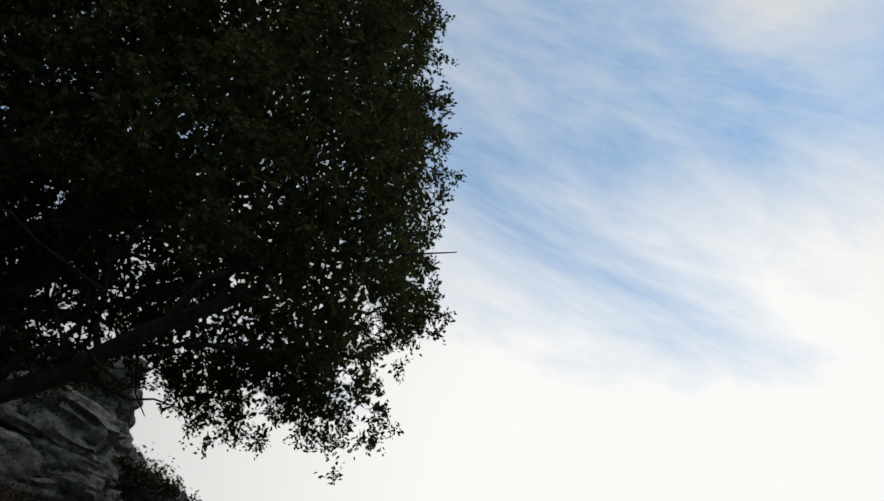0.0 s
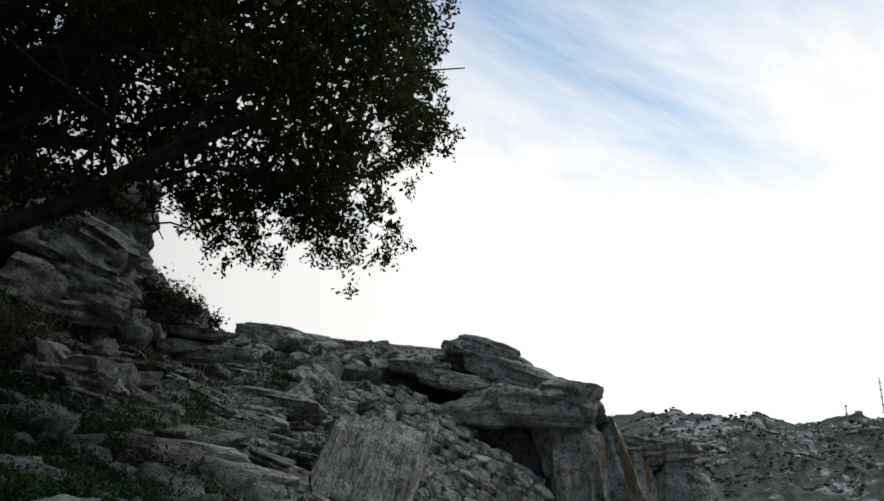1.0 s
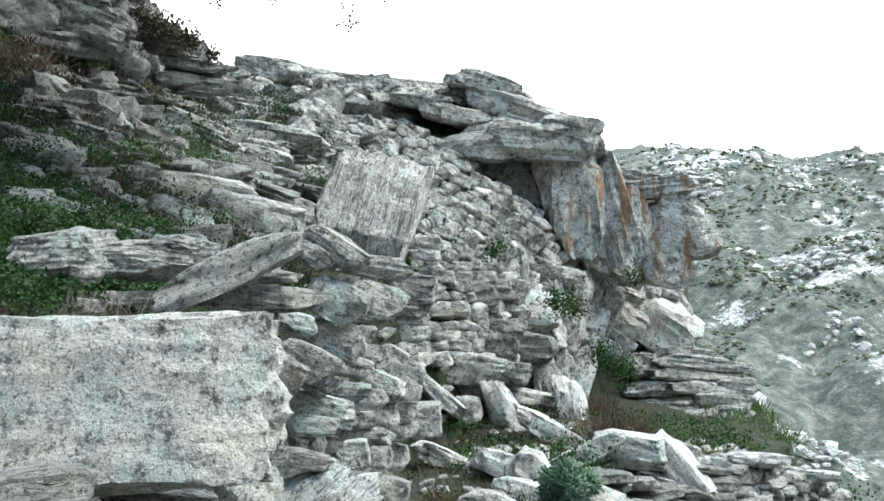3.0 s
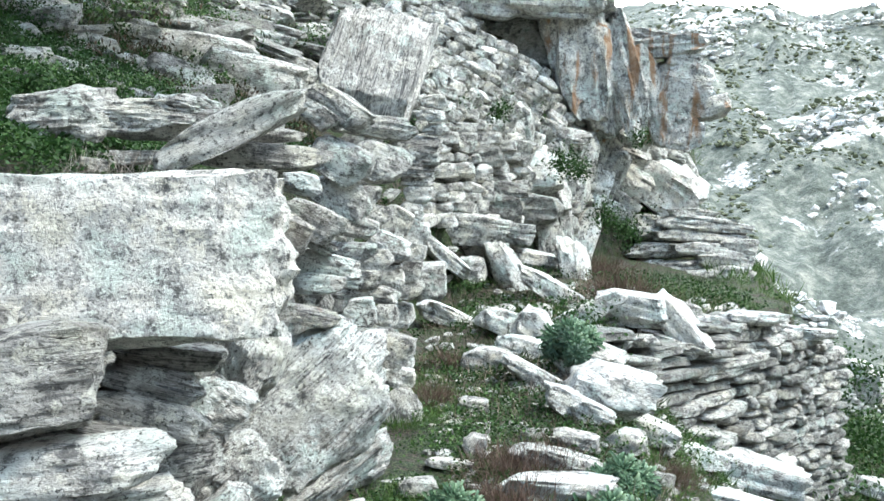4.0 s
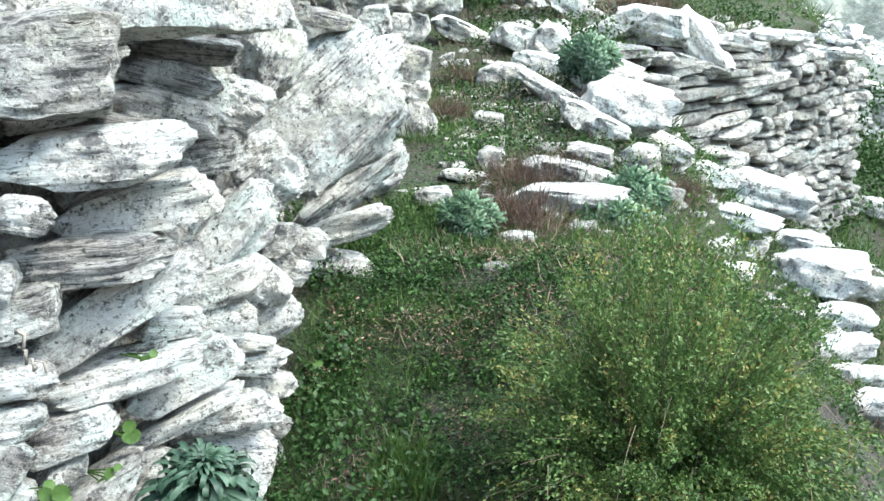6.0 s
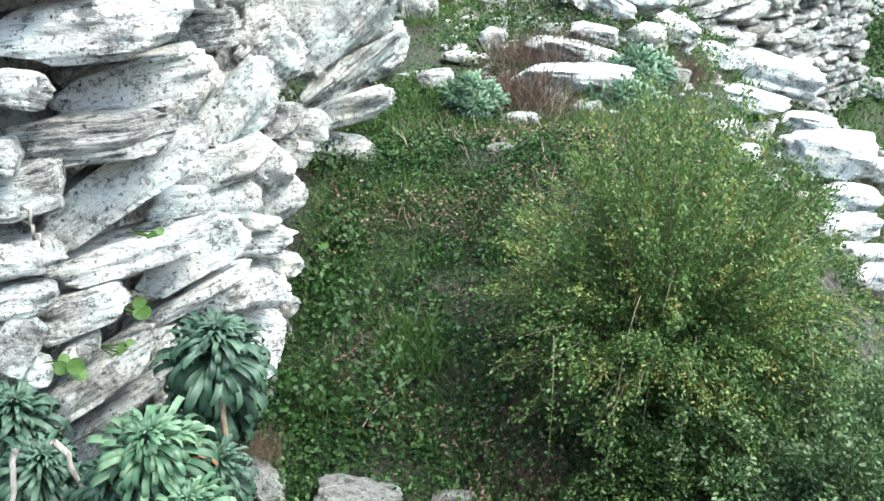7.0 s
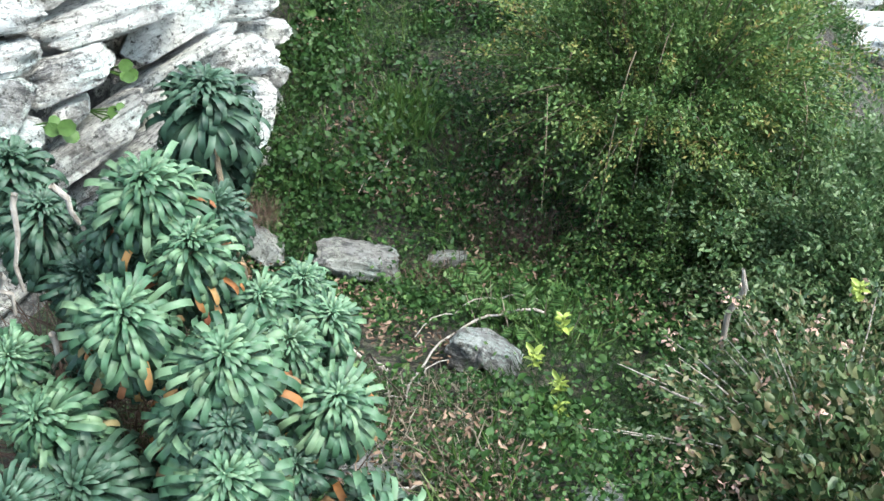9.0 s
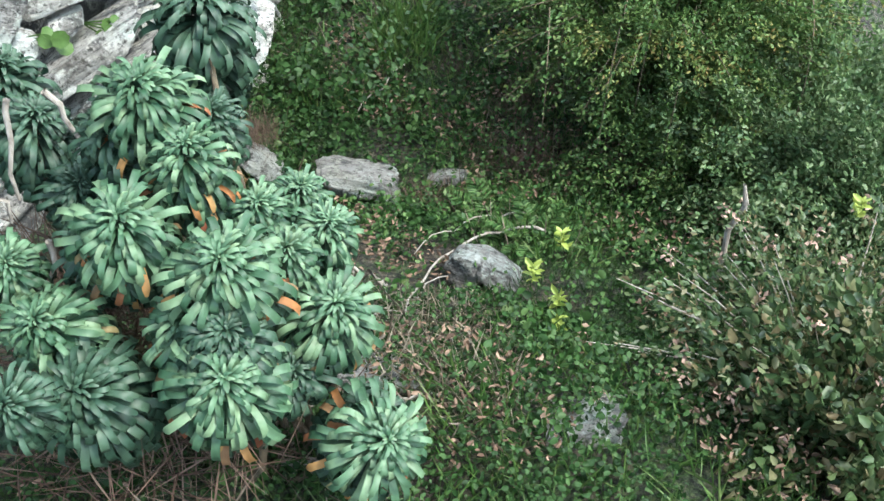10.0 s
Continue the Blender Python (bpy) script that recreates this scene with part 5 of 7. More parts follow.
rock(13, (4.875, 14.24, -1.206), (0.219, 0.219, 0.357), (-12.3, -63.1, -4.7), LANEROCK, STONE_PALE)

rock(7, (0.279, 14.713, 0.892), (0.629, 0.414, 0.279), (-1.6, 3.8, -7.2), LOWROCK, STONE)
rock(4, (1.616, 18.475, 1.824), (0.591, 0.567, 0.465), (0.2, 9.1, 4.8), LOWROCK, STONE_PALE)
rock(1, (1.433, 18.541, 2.695), (0.447, 0.314, 0.22), (9.5, 80.9, -1.9), LOWROCK, STONE)
rock(8, (2.364, 19.97, 2.604), (0.645, 0.345, 0.2), (1.3, 5.2, -33.9), LOWROCK, STONE)
rock(5, (2.894, 20.759, 1.972), (0.749, 0.447, 0.288), (1.5, -76.4, -2.3), LOWROCK, STONE)
rock(2, (3.66, 21.752, 1.798), (0.718, 0.522, 0.38), (0.3, -69.5, -15.3), LOWROCK, STONE)
rock(9, (4.183, 22.318, 1.609), (0.547, 0.547, 0.469), (-0.2, 28.8, 2.5), LOWROCK, STONE_PALE)
rock(6, (5.301, 22.901, 1.482), (0.852, 0.852, 0.745), (-0.3, 29.4, -18.9), LOWROCK, STONE_PALE)
rock(3, (1.494, 17.502, 1.123), (0.646, 0.448, 0.314), (-1, 3.7, -15.4), LOWROCK, STONE_DARK)
rock(0, (1.834, 18.065, 0.464), (0.578, 0.478, 0.361), (-12.7, 80.9, -4.6), LOWROCK, STONE)
rock(7, (2.134, 15.705, 0.181), (0.503, 0.343, 0.232), (-13.4, 77.8, -30.3), LOWROCK, STONE_PALE)
rock(4, (2.317, 19.112, 0.814), (0.67, 0.355, 0.203), (-10.7, 82.7, -15.7), LOWROCK, STONE)
rock(1, (2.843, 20.059, 0.537), (0.549, 0.417, 0.304), (-4.6, -68.6, 9.2), LOWROCK, STONE_PALE)
rock(8, (0.805, 16.389, 1.513), (0.647, 0.314, 0.168), (-0.4, 2.3, -1.8), LOWROCK, STONE_DARK)
rock(5, (0.906, 16.237, 1.18), (0.345, 0.345, 0.293), (-1, 14.1, -4.1), LOWROCK, STONE_DARK)
rock(2, (0.999, 16.143, 0.751), (0.491, 0.318, 0.211), (-1.7, 7.1, -2.8), LOWROCK, STONE)
rock(9, (3.423, 21.187, 1.042), (0.515, 0.383, 0.279), (-1, 19.2, -2), LOWROCK, STONE)
rock(6, (4.116, 22.398, 2.267), (0.609, 0.418, 0.292), (0.7, 19.7, -17.3), LOWROCK, STONE)
rock(3, (2.336, 19.49, 1.548), (0.297, 0.297, 0.353), (-0.7, 68.8, -2), LOWROCK, STONE)
rock(0, (4.668, 22.196, 0.692), (0.532, 0.34, 0.226), (-1.3, 4, -6.8), LOWROCK, STONE)
rock(7, (3.258, 21.503, 2.327), (0.487, 0.394, 0.299), (2.4, -70.6, 9.9), LOWROCK, STONE)
rock(4, (3.882, 22.103, 1.906), (0.537, 0.395, 0.289), (0.5, 59, -12.5), LOWROCK, STONE)
rock(1, (4.37, 22.531, 2.273), (0.47, 0.389, 0.299), (1.1, -51.1, -20), LOWROCK, STONE_PALE)
rock(8, (4.766, 22.823, 2.46), (0.549, 0.383, 0.27), (1, 19.5, -4.9), LOWROCK, STONE)
rock(5, (3.315, 21.072, 1.394), (0.509, 0.38, 0.279), (-1.1, -66.6, -11.4), LOWROCK, STONE_PALE)
rock(2, (3.947, 21.894, 1.128), (0.464, 0.377, 0.287), (-1, 39.3, -8.3), LOWROCK, STONE)
rock(9, (3.191, 21.425, 2.702), (0.452, 0.309, 0.214), (1.4, 19.6, -6.8), LOWROCK, STONE)
rock(6, (2.348, 19.842, 1.991), (0.482, 0.338, 0.241), (1.4, 73.5, 5), LOWROCK, STONE)
rock(3, (2.704, 19.994, 1.286), (0.546, 0.355, 0.241), (-2.2, -73.4, -11.4), LOWROCK, STONE)
rock(0, (3.866, 22.348, 2.724), (0.539, 0.35, 0.236), (1.4, 24.7, -10), LOWROCK, STONE)
rock(7, (2.069, 18.76, 1.384), (0.409, 0.341, 0.263), (-0.9, 56.6, -29.8), LOWROCK, STONE)
rock(4, (5.305, 22.974, 2.39), (0.485, 0.331, 0.231), (0.9, 19.9, -20.6), LOWROCK, STONE)
rock(1, (5.702, 23.21, 1.895), (0.496, 0.4, 0.305), (0.4, 58.4, 0.2), LOWROCK, STONE_PALE)
rock(8, (5.699, 22.92, 1.119), (0.458, 0.385, 0.298), (-1.1, 49.1, -20.9), LOWROCK, STONE)
rock(5, (0.626, 16.532, 2.047), (0.303, 0.256, 0.199), (0.6, -0.5, -8.4), LOWROCK, STONE_DARK)
rock(2, (1.273, 17.81, 2.184), (0.33, 0.324, 0.266), (0.8, 19.2, -14.6), LOWROCK, STONE)

rock(6, (2.965, 21.368, 4.249), (1.275, 1.095, 0.828), (20, 80.1, 16.9), FACEROCK, CLIFF)
rock(3, (3.819, 21.021, 4.08), (1.482, 0.744, 0.393), (12.5, 75.1, 3.4), FACEROCK, CLIFF)
rock(0, (2.396, 21.114, 4.612), (0.842, 0.562, 0.37), (11.9, 70.8, -5.7), FACEROCK, CLIFF)
rock(7, (4.89, 20.733, 3.598), (0.641, 0.641, 0.765), (2.6, 6.1, -7.1), FACEROCK, CLIFF)
rock(4, (4.291, 20.778, 3.82), (0.81, 0.495, 0.312), (9, 71.5, -0.8), FACEROCK, CLIFF)
rock(1, (5.066, 20.519, 2.721), (0.361, 0.361, 0.426), (1.4, 9.8, -6.9), FACEROCK, CLIFF)
rock(8, (4.03, 20.875, 3.233), (0.929, 0.571, 0.365), (5.9, 69.6, -11.1), FACEROCK, CLIFF)
rock(5, (3.238, 21.046, 3.482), (0.941, 0.647, 0.443), (9.1, 74.8, 15.4), FACEROCK, CLIFF)
rock(2, (4.492, 20.706, 2.987), (0.669, 0.447, 0.304), (3.6, 61.5, -5.4), FACEROCK, CLIFF)
rock(9, (5.227, 20.443, 3.464), (0.302, 0.302, 0.488), (2.4, 0.6, -15.3), FACEROCK, CLIFF)

rock(3, (4.703, 20.678, 4.559), (0.869, 0.479, 0.274), (3.8, -2.4, -17.6), FACEROCK, CLIFF)
rock(0, (4.191, 20.659, 4.833), (0.563, 0.267, 0.13), (4.3, 7.4, -13.1), FACEROCK, CLIFF)
rock(7, (3.918, 20.721, 4.637), (0.443, 0.283, 0.181), (4, 3.7, -2.8), FACEROCK, CLIFF)
rock(4, (5.606, 20.369, 3.246), (0.375, 0.344, 0.272), (2.2, -17.7, -18.4), FACEROCK, CLIFF)
rock(1, (5.028, 20.502, 4.26), (0.369, 0.32, 0.243), (3.7, 20.2, -2.9), FACEROCK, CLIFF)

rock(5, (2.265, 20.539, 5.519), (1.163, 0.747, 0.469), (5.3, 3.5, -0.8), CRAG, STONE)
rock(2, (2.651, 20.399, 5.657), (0.666, 0.601, 0.452), (5.6, 12.3, 5.7), CRAG, STONE)
rock(9, (1.446, 20.519, 5.616), (0.763, 0.592, 0.415), (5.4, 6.7, 3.8), CRAG, STONE)
rock(6, (0.992, 20.471, 5.356), (0.569, 0.462, 0.333), (5.1, -0.1, -3.3), CRAG, STONE)

rock(0, (1.679, 22.35, 6.629), (1.165, 0.691, 0.403), (6.6, 19, -19), CRAG, STONE)
rock(7, (0.922, 22.287, 7.259), (0.768, 0.484, 0.291), (7.4, 17.2, 2.5), CRAG, STONE)
rock(4, (0.564, 22.274, 6.389), (0.767, 0.443, 0.254), (6, 6.1, 6.2), CRAG, STONE)
rock(1, (1.135, 22.263, 6.185), (0.83, 0.458, 0.253), (5.8, -8.4, -2.3), CRAG, STONE)
rock(8, (1.93, 22.174, 6.25), (0.759, 0.402, 0.214), (5.9, 9.3, 1), CRAG, STONE)
rock(5, (-0.068, 22.261, 6.519), (0.628, 0.408, 0.255), (6.3, 15.1, -2.3), CRAG, STONE)
rock(2, (-0.623, 22.236, 6.787), (0.768, 0.381, 0.186), (6.5, 7.7, -0.9), CRAG, STONE)

# more knoll blocks, darkened by colour for the oak's shade
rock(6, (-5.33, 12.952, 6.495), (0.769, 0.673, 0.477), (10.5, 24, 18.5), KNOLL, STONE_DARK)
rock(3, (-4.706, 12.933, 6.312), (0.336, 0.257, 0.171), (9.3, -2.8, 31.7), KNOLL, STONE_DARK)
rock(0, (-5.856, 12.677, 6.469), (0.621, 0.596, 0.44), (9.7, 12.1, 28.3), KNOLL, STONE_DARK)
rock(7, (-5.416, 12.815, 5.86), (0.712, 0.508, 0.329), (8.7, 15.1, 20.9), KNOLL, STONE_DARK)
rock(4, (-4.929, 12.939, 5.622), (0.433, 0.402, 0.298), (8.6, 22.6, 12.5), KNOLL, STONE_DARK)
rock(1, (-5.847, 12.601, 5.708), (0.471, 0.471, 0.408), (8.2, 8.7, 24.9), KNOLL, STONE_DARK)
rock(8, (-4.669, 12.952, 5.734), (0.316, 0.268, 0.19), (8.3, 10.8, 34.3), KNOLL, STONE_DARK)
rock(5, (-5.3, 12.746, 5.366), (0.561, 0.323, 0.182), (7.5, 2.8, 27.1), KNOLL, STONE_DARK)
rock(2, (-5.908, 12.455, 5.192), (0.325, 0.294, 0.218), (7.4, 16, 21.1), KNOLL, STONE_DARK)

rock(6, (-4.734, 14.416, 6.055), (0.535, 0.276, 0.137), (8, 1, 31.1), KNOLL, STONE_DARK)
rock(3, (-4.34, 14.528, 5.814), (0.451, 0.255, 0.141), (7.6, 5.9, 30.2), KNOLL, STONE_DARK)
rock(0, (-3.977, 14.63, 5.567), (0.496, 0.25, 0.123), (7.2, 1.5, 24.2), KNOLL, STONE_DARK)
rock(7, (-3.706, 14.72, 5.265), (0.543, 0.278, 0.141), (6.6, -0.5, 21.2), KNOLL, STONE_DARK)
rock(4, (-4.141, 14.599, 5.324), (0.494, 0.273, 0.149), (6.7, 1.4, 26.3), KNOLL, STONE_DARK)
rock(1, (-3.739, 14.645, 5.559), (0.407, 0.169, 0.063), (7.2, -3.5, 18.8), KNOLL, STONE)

rock(5, (-4.252, 9.926, 3.863), (0.574, 0.283, 0.138), (4.5, 1.7, 30.3), HILLSIDE, STONE)
rock(2, (-3.968, 11.706, 3.927), (0.733, 0.376, 0.194), (4.4, 19.9, 13.4), HILLSIDE, STONE)
rock(9, (-3.591, 9.217, 3.376), (0.412, 0.232, 0.131), (3.9, 12.2, 35.5), HILLSIDE, STONE)
rock(6, (-4.074, 8.929, 3.593), (0.28, 0.171, 0.102), (4.3, -0.6, 26.6), HILLSIDE, STONE_DARK)
rock(3, (-4.412, 15.913, 4.845), (0.897, 0.422, 0.195), (4.4, 13, 34.5), HILLSIDE, STONE)
rock(0, (-3.272, 17.535, 5.007), (1.011, 0.526, 0.272), (4.3, 8.4, -6.8), HILLSIDE, STONE)
rock(7, (-2.747, 21.003, 5.938), (0.714, 0.568, 0.396), (6.7, 47, 18.6), HILLSIDE, STONE)
rock(4, (-2.971, 18.126, 5.079), (0.453, 0.415, 0.311), (5.8, -43.7, 14.1), HILLSIDE, STONE)
rock(1, (-3.212, 16.303, 4.537), (0.448, 0.294, 0.186), (3.9, 8.1, 8.7), HILLSIDE, STONE)
rock(8, (-5.396, 17.961, 5.972), (0.812, 0.357, 0.145), (5.2, 2.9, 21.1), HILLSIDE, STONE_DARK)
rock(5, (-5.018, 13.852, 4.991), (0.577, 0.263, 0.114), (5.1, 6, 27.2), HILLSIDE, STONE_DARK)
rock(2, (-4.615, 11.597, 4.381), (0.443, 0.21, 0.096), (5, 12.7, 28), HILLSIDE, STONE_DARK)
rock(9, (-5.317, 24.258, 7.64), (0.824, 0.441, 0.227), (5.5, 9.8, 8.5), HILLSIDE, STONE)
rock(6, (-4.821, 24.612, 8.049), (0.763, 0.402, 0.202), (6, 17.3, 11.6), HILLSIDE, STONE)
rock(3, (-4.54, 21.192, 6.365), (0.787, 0.378, 0.175), (4.9, 7, 21.8), HILLSIDE, STONE)
rock(0, (-2.009, 21.977, 6.159), (0.833, 0.395, 0.181), (4.6, 5.9, 17.1), HILLSIDE, STONE)
rock(7, (-1.634, 20.49, 5.479), (0.572, 0.372, 0.233), (5.3, 38.4, 8.8), HILLSIDE, STONE)
rock(4, (-2.277, 20.126, 5.407), (0.373, 0.319, 0.232), (4.2, 8.1, 7.8), HILLSIDE, STONE)
rock(1, (-2.181, 18.396, 4.635), (0.62, 0.36, 0.209), (3.6, 3, 8.8), HILLSIDE, STONE)
rock(8, (-2.589, 17.289, 4.245), (0.64, 0.323, 0.166), (3.3, 4.7, 18.1), HILLSIDE, STONE)

rock(12, (-0.301, 2.2, -0.435), (0.14, 0.093, 0.045), (-21.3, 10.7, -5.9), FLOORROCK, STONE_DARK)
rock(19, (0.044, 1.624, -0.229), (0.066, 0.066, 0.046), (-23.8, 4.6, -15.5), FLOORROCK, STONE_DARK)
rock(16, (0.116, 1.597, -0.226), (0.062, 0.058, 0.034), (-27.4, 28.4, -17.1), FLOORROCK, STONE_DARK)
rock(13, (-0.018, 2.22, -0.443), (0.065, 0.043, 0.02), (-21, -6.5, -7.1), FLOORROCK, STONE_DARK)
rock(10, (-0.623, 2.281, -0.429), (0.085, 0.073, 0.043), (-28.9, 45.1, -11.6), FLOORROCK, STONE_DARK)
rock(14, (-0.17, 1.155, -0.085), (0.12, 0.065, 0.04), (-24, 6, -8), FLOORROCK, STONE_DARK)
rock(11, (0.245, 1.0, -0.04), (0.10, 0.065, 0.04), (-24, -6, 9), FLOORROCK, STONE_DARK)
rock(17, (-0.132, 0.99, -0.036), (0.061, 0.034, 0.011), (-28.2, 1.3, 7), FLOORROCK, STONE_DARK)

# ---- plants: shapes ----


def tube(bm, pts, radii, sides=7):
    """A tapered limb through the given points."""
    rings = []
    pts = [Vector(p) for p in pts]
    for i, p in enumerate(pts):
        d = (pts[min(i + 1, len(pts) - 1)] - pts[max(i - 1, 0)]).normalized()
        a = d.orthogonal().normalized()
        b = d.cross(a)
        rings.append([bm.verts.new(p + (a * math.cos(k * math.tau / sides) + b * math.sin(k * math.tau / sides)) * radii[i]) for k in range(sides)])
    for lo, hi in zip(rings, rings[1:]):
        for k in range(sides):
            f = bm.faces.new((lo[k], lo[(k + 1) % sides], hi[(k + 1) % sides], hi[k]))
            f.smooth = True
    return bm


def bend(a, b, sag=(0, 0, 0), n=6, jitter=0.0, seed=0):
    """Points from a to b along a bow, a little crooked."""
    r = rng(seed)
    a, b, sag = Vector(a), Vector(b), Vector(sag)
    return [a.lerp(b, k / n) + sag * (4 * (k / n) * (1 - k / n)) + Vector(r.normal(0, jitter, 3) if 0 < k < n else (0, 0, 0)) for k in range(n + 1)]


def unit(v):
    return v / np.maximum(np.linalg.norm(v, axis=1, keepdims=True), 1e-9)


def leaves_mesh(name, at, along, size, material, width=0.5, fold=0.25, seed=0, oval=False):
    """Many small leaves, one island each, creased along the midrib; oval ones have rounder sides and a drooping tip."""
    r = rng(seed)
    n = len(at)
    along = unit(along)
    side = unit(np.cross(along, r.normal(0, 1, (n, 3))))
    up = np.cross(side, along)
    size = np.broadcast_to(np.asarray(size, float).reshape(-1, 1), (n, 1))
    a, c = at, at + along * size
    mid = at + along * size * 0.5
    b = mid + side * size * width * 0.5 + up * size * fold * 0.5
    d = mid - side * size * width * 0.5 + up * size * fold * 0.5
    if oval:
        w, f = side * size * width * 0.44, up * size * fold * 0.5
        q1, q2, c = at + along * size * 0.28, at + along * size * 0.72 - up * size * 0.06, c - up * size * 0.16
        v = np.stack([a, q1 + w + f, q2 + w * 0.9 + f, c, q2 - w * 0.9 + f, q1 - w + f], 1).reshape(-1, 3)
        corners, many = np.array([0, 1, 2, 0, 2, 3, 0, 3, 4, 0, 4, 5]), 6
    else:
        v = np.stack([a, b, c, d], 1).reshape(-1, 3)
        corners, many = np.array([0, 1, 2, 0, 2, 3]), 4
    faces = len(corners) // 3
    me = bpy.data.meshes.new(name)
    me.vertices.add(many * n)
    me.vertices.foreach_set("co", v.ravel())
    tri = (np.arange(n)[:, None] * many + corners).ravel()
    me.loops.add(len(tri))
    me.loops.foreach_set("vertex_index", tri)
    me.polygons.add(faces * n)
    me.polygons.foreach_set("loop_start", np.arange(faces * n) * 3)
    me.update(calc_edges=True)
    me.materials.append(material)
    return me


def thing(name, at, label, category, group="", kind=""):
    ob = tagged(new(name), label, category, group, kind)
    ob.location = at
    return ob


def hold(name, me, parent, label="", kind=""):
    """A ready mesh, in world places, as a part of its thing."""
    ob = new(name, me)
    ob.parent = parent
    ob.matrix_parent_inverse = parent.matrix_world.inverted() if parent.parent is None and parent.type == "MESH" else Matrix.Translation(-parent.location)
    return tagged(ob, label, kind=kind)


def mesh_of(bm, name, material):
    me = bpy.data.meshes.new(name)
    bm.to_mesh(me)
    bm.free()
    me.materials.append(material)
    return me


# ---- the oak over the terrace ----
def oak():
    r = rng(8)
    root = thing("oak_tree", (-3.9, 7.0, land_z(-3.9, 7.0)), "dark evergreen oak leaning over the terrace, backlit", "tree")
    base = Vector(root.location) - Vector((0, 0, 0.3))
    fork = Vector((-3.75, 6.4, 3.75))
    bm = bmesh.new()
    tube(bm, bend(base, fork, (-0.12, 0, 0), 7, 0.03, 1), np.linspace(0.34, 0.24, 8), 11)
    hold("trunk", mesh_of(bm, "trunk", BARK), root)
    ends = []
    limbs = [((-1.9, 6.6, 5.0), 0.09, (0.0, 0, 0.0)), ((-2.6, 6.8, 6.4), 0.17, (-0.25, 0, 0)), ((-3.6, 7.2, 7.6), 0.15, (-0.3, 0, 0)), ((-4.9, 6.3, 6.2), 0.13, (0, 0, 0.3)), ((-3.0, 5.4, 5.8), 0.12, (0, 0, 0.2))]
    for k, (end, rad, sag) in enumerate(limbs):
        bm = bmesh.new()
        pts = bend(fork, end, sag, 7, 0.05, 20 + k)
        if k == 0:                 # the low limb, nearly straight, rising over the knoll
            pts = [fork] + [Vector(p) for p in ((-3.2, 6.06, 3.98), (-2.95, 5.98, 4.06), (-2.53, 5.94, 4.19), (-2.24, 5.8, 4.30), (-1.86, 5.73, 4.48), (-1.5, 5.68, 4.63), (-1.2, 5.64, 4.74))]
        tube(bm, pts, np.linspace(rad, rad * 0.45, 8), 9)
        for j in range(9):
            p = pts[2 + j % 6]
            q = Vector(p) + Vector((r.uniform(0.1, 1.5), r.uniform(-0.9, 0.7), r.uniform(-0.45, 1.4) if k else r.uniform(0.1, 0.8)))
            tw = bend(p, q, (0, 0, 0.12), 5, 0.05, 50 + 9 * k + j)
            tube(bm, tw, np.linspace(rad * 0.33, 0.012, 6), 6)
            for m in range(3):
                e = Vector(tw[3]).lerp(q, m / 2) + Vector(r.normal(0, 0.35, 3))
                tube(bm, bend(tw[2 + m], e, (0, 0, -0.05), 3, 0.03, 200 + 27 * k + 3 * j + m), np.linspace(0.016, 0.004, 4), 4)
        hold("limb", mesh_of(bm, "limb", BARK), root)
    # crown: clumps of leaves in a full, square-shouldered dome with a ragged edge
    c, rad = np.array((-2.9, 6.5, 7.2)), np.array((2.74, 2.3, 3.3))
    pts = r.uniform(-1.05, 1.05, (13000, 3))
    rim, core = [], []
    for p in pts:
        d = (np.abs(p) ** 5.0).sum() ** 0.2
        w = c + p * rad
        n1 = noise.noise(Vector(w * 1.25))
        depth = 1.05 - d - 0.15 * n1 - 0.10 * noise.noise(Vector(w * 3.1) + Vector((7, 2, 4))) - 0.08 * noise.noise(Vector(w * 0.62) + Vector((3, 8, 1)))
        lowest = np.interp(w[0], (-4.2, -3.0, -2.25, -1.5, -1.18, -0.72, -0.5, -0.1, 0.1), (4.94, 4.89, 4.76, 4.58, 4.48, 4.48, 4.58, 4.68, 5.0)) + 0.2 * n1 + 0.16 * noise.noise(Vector(w * 3.1) + Vector((7, 2, 4)))
        depth = min(depth, (w[2] - lowest) / 2.4)
        if depth > 0.05 and noise.noise(Vector(w * 2.4) + Vector((5, 1, 9))) > (-0.2 if depth < 0.3 else -0.08):
            (rim if depth < 0.14 else core).append(w)
    rim, core = np.array(rim), np.array(core)
    more = rim[r.random(len(rim)) < 0.9]
    rim = np.concatenate([rim, more + r.normal(0, 0.12, more.shape)])

    def sprays(centres, twigs, per, reach, thick):
        """Leaves along short twigs that fan out from each centre."""
        c = np.repeat(centres, twigs, 0)
        d = unit(r.normal(0, 1, c.shape) + (0.15, 0, -0.1)) * r.uniform(0.5, 1.0, (len(c), 1)) * reach
        u = np.tile(np.linspace(0.1, 1.0, per), len(c))[:, None]
        d = np.repeat(d, per, 0)
        return np.repeat(c, per, 0) + d * u + r.normal(0, thick, d.shape), d

    for centres, twigs, per, reach, thick, size in ((rim, 5, 12, 0.17, 0.02, (0.032, 0.055)), (core, 3, 6, 0.26, 0.05, (0.07, 0.11))):
        at, d = sprays(centres, twigs, per, reach, thick)
        way = unit(d) * 0.6 + r.normal(0, 0.6, at.shape)
        hold("crown", leaves_mesh("crown", at, way, r.uniform(*size, len(at)), OAK_LEAF, 0.55, 0.2, 3), root, "small leathery dark green leaves", "stuff")


oak()


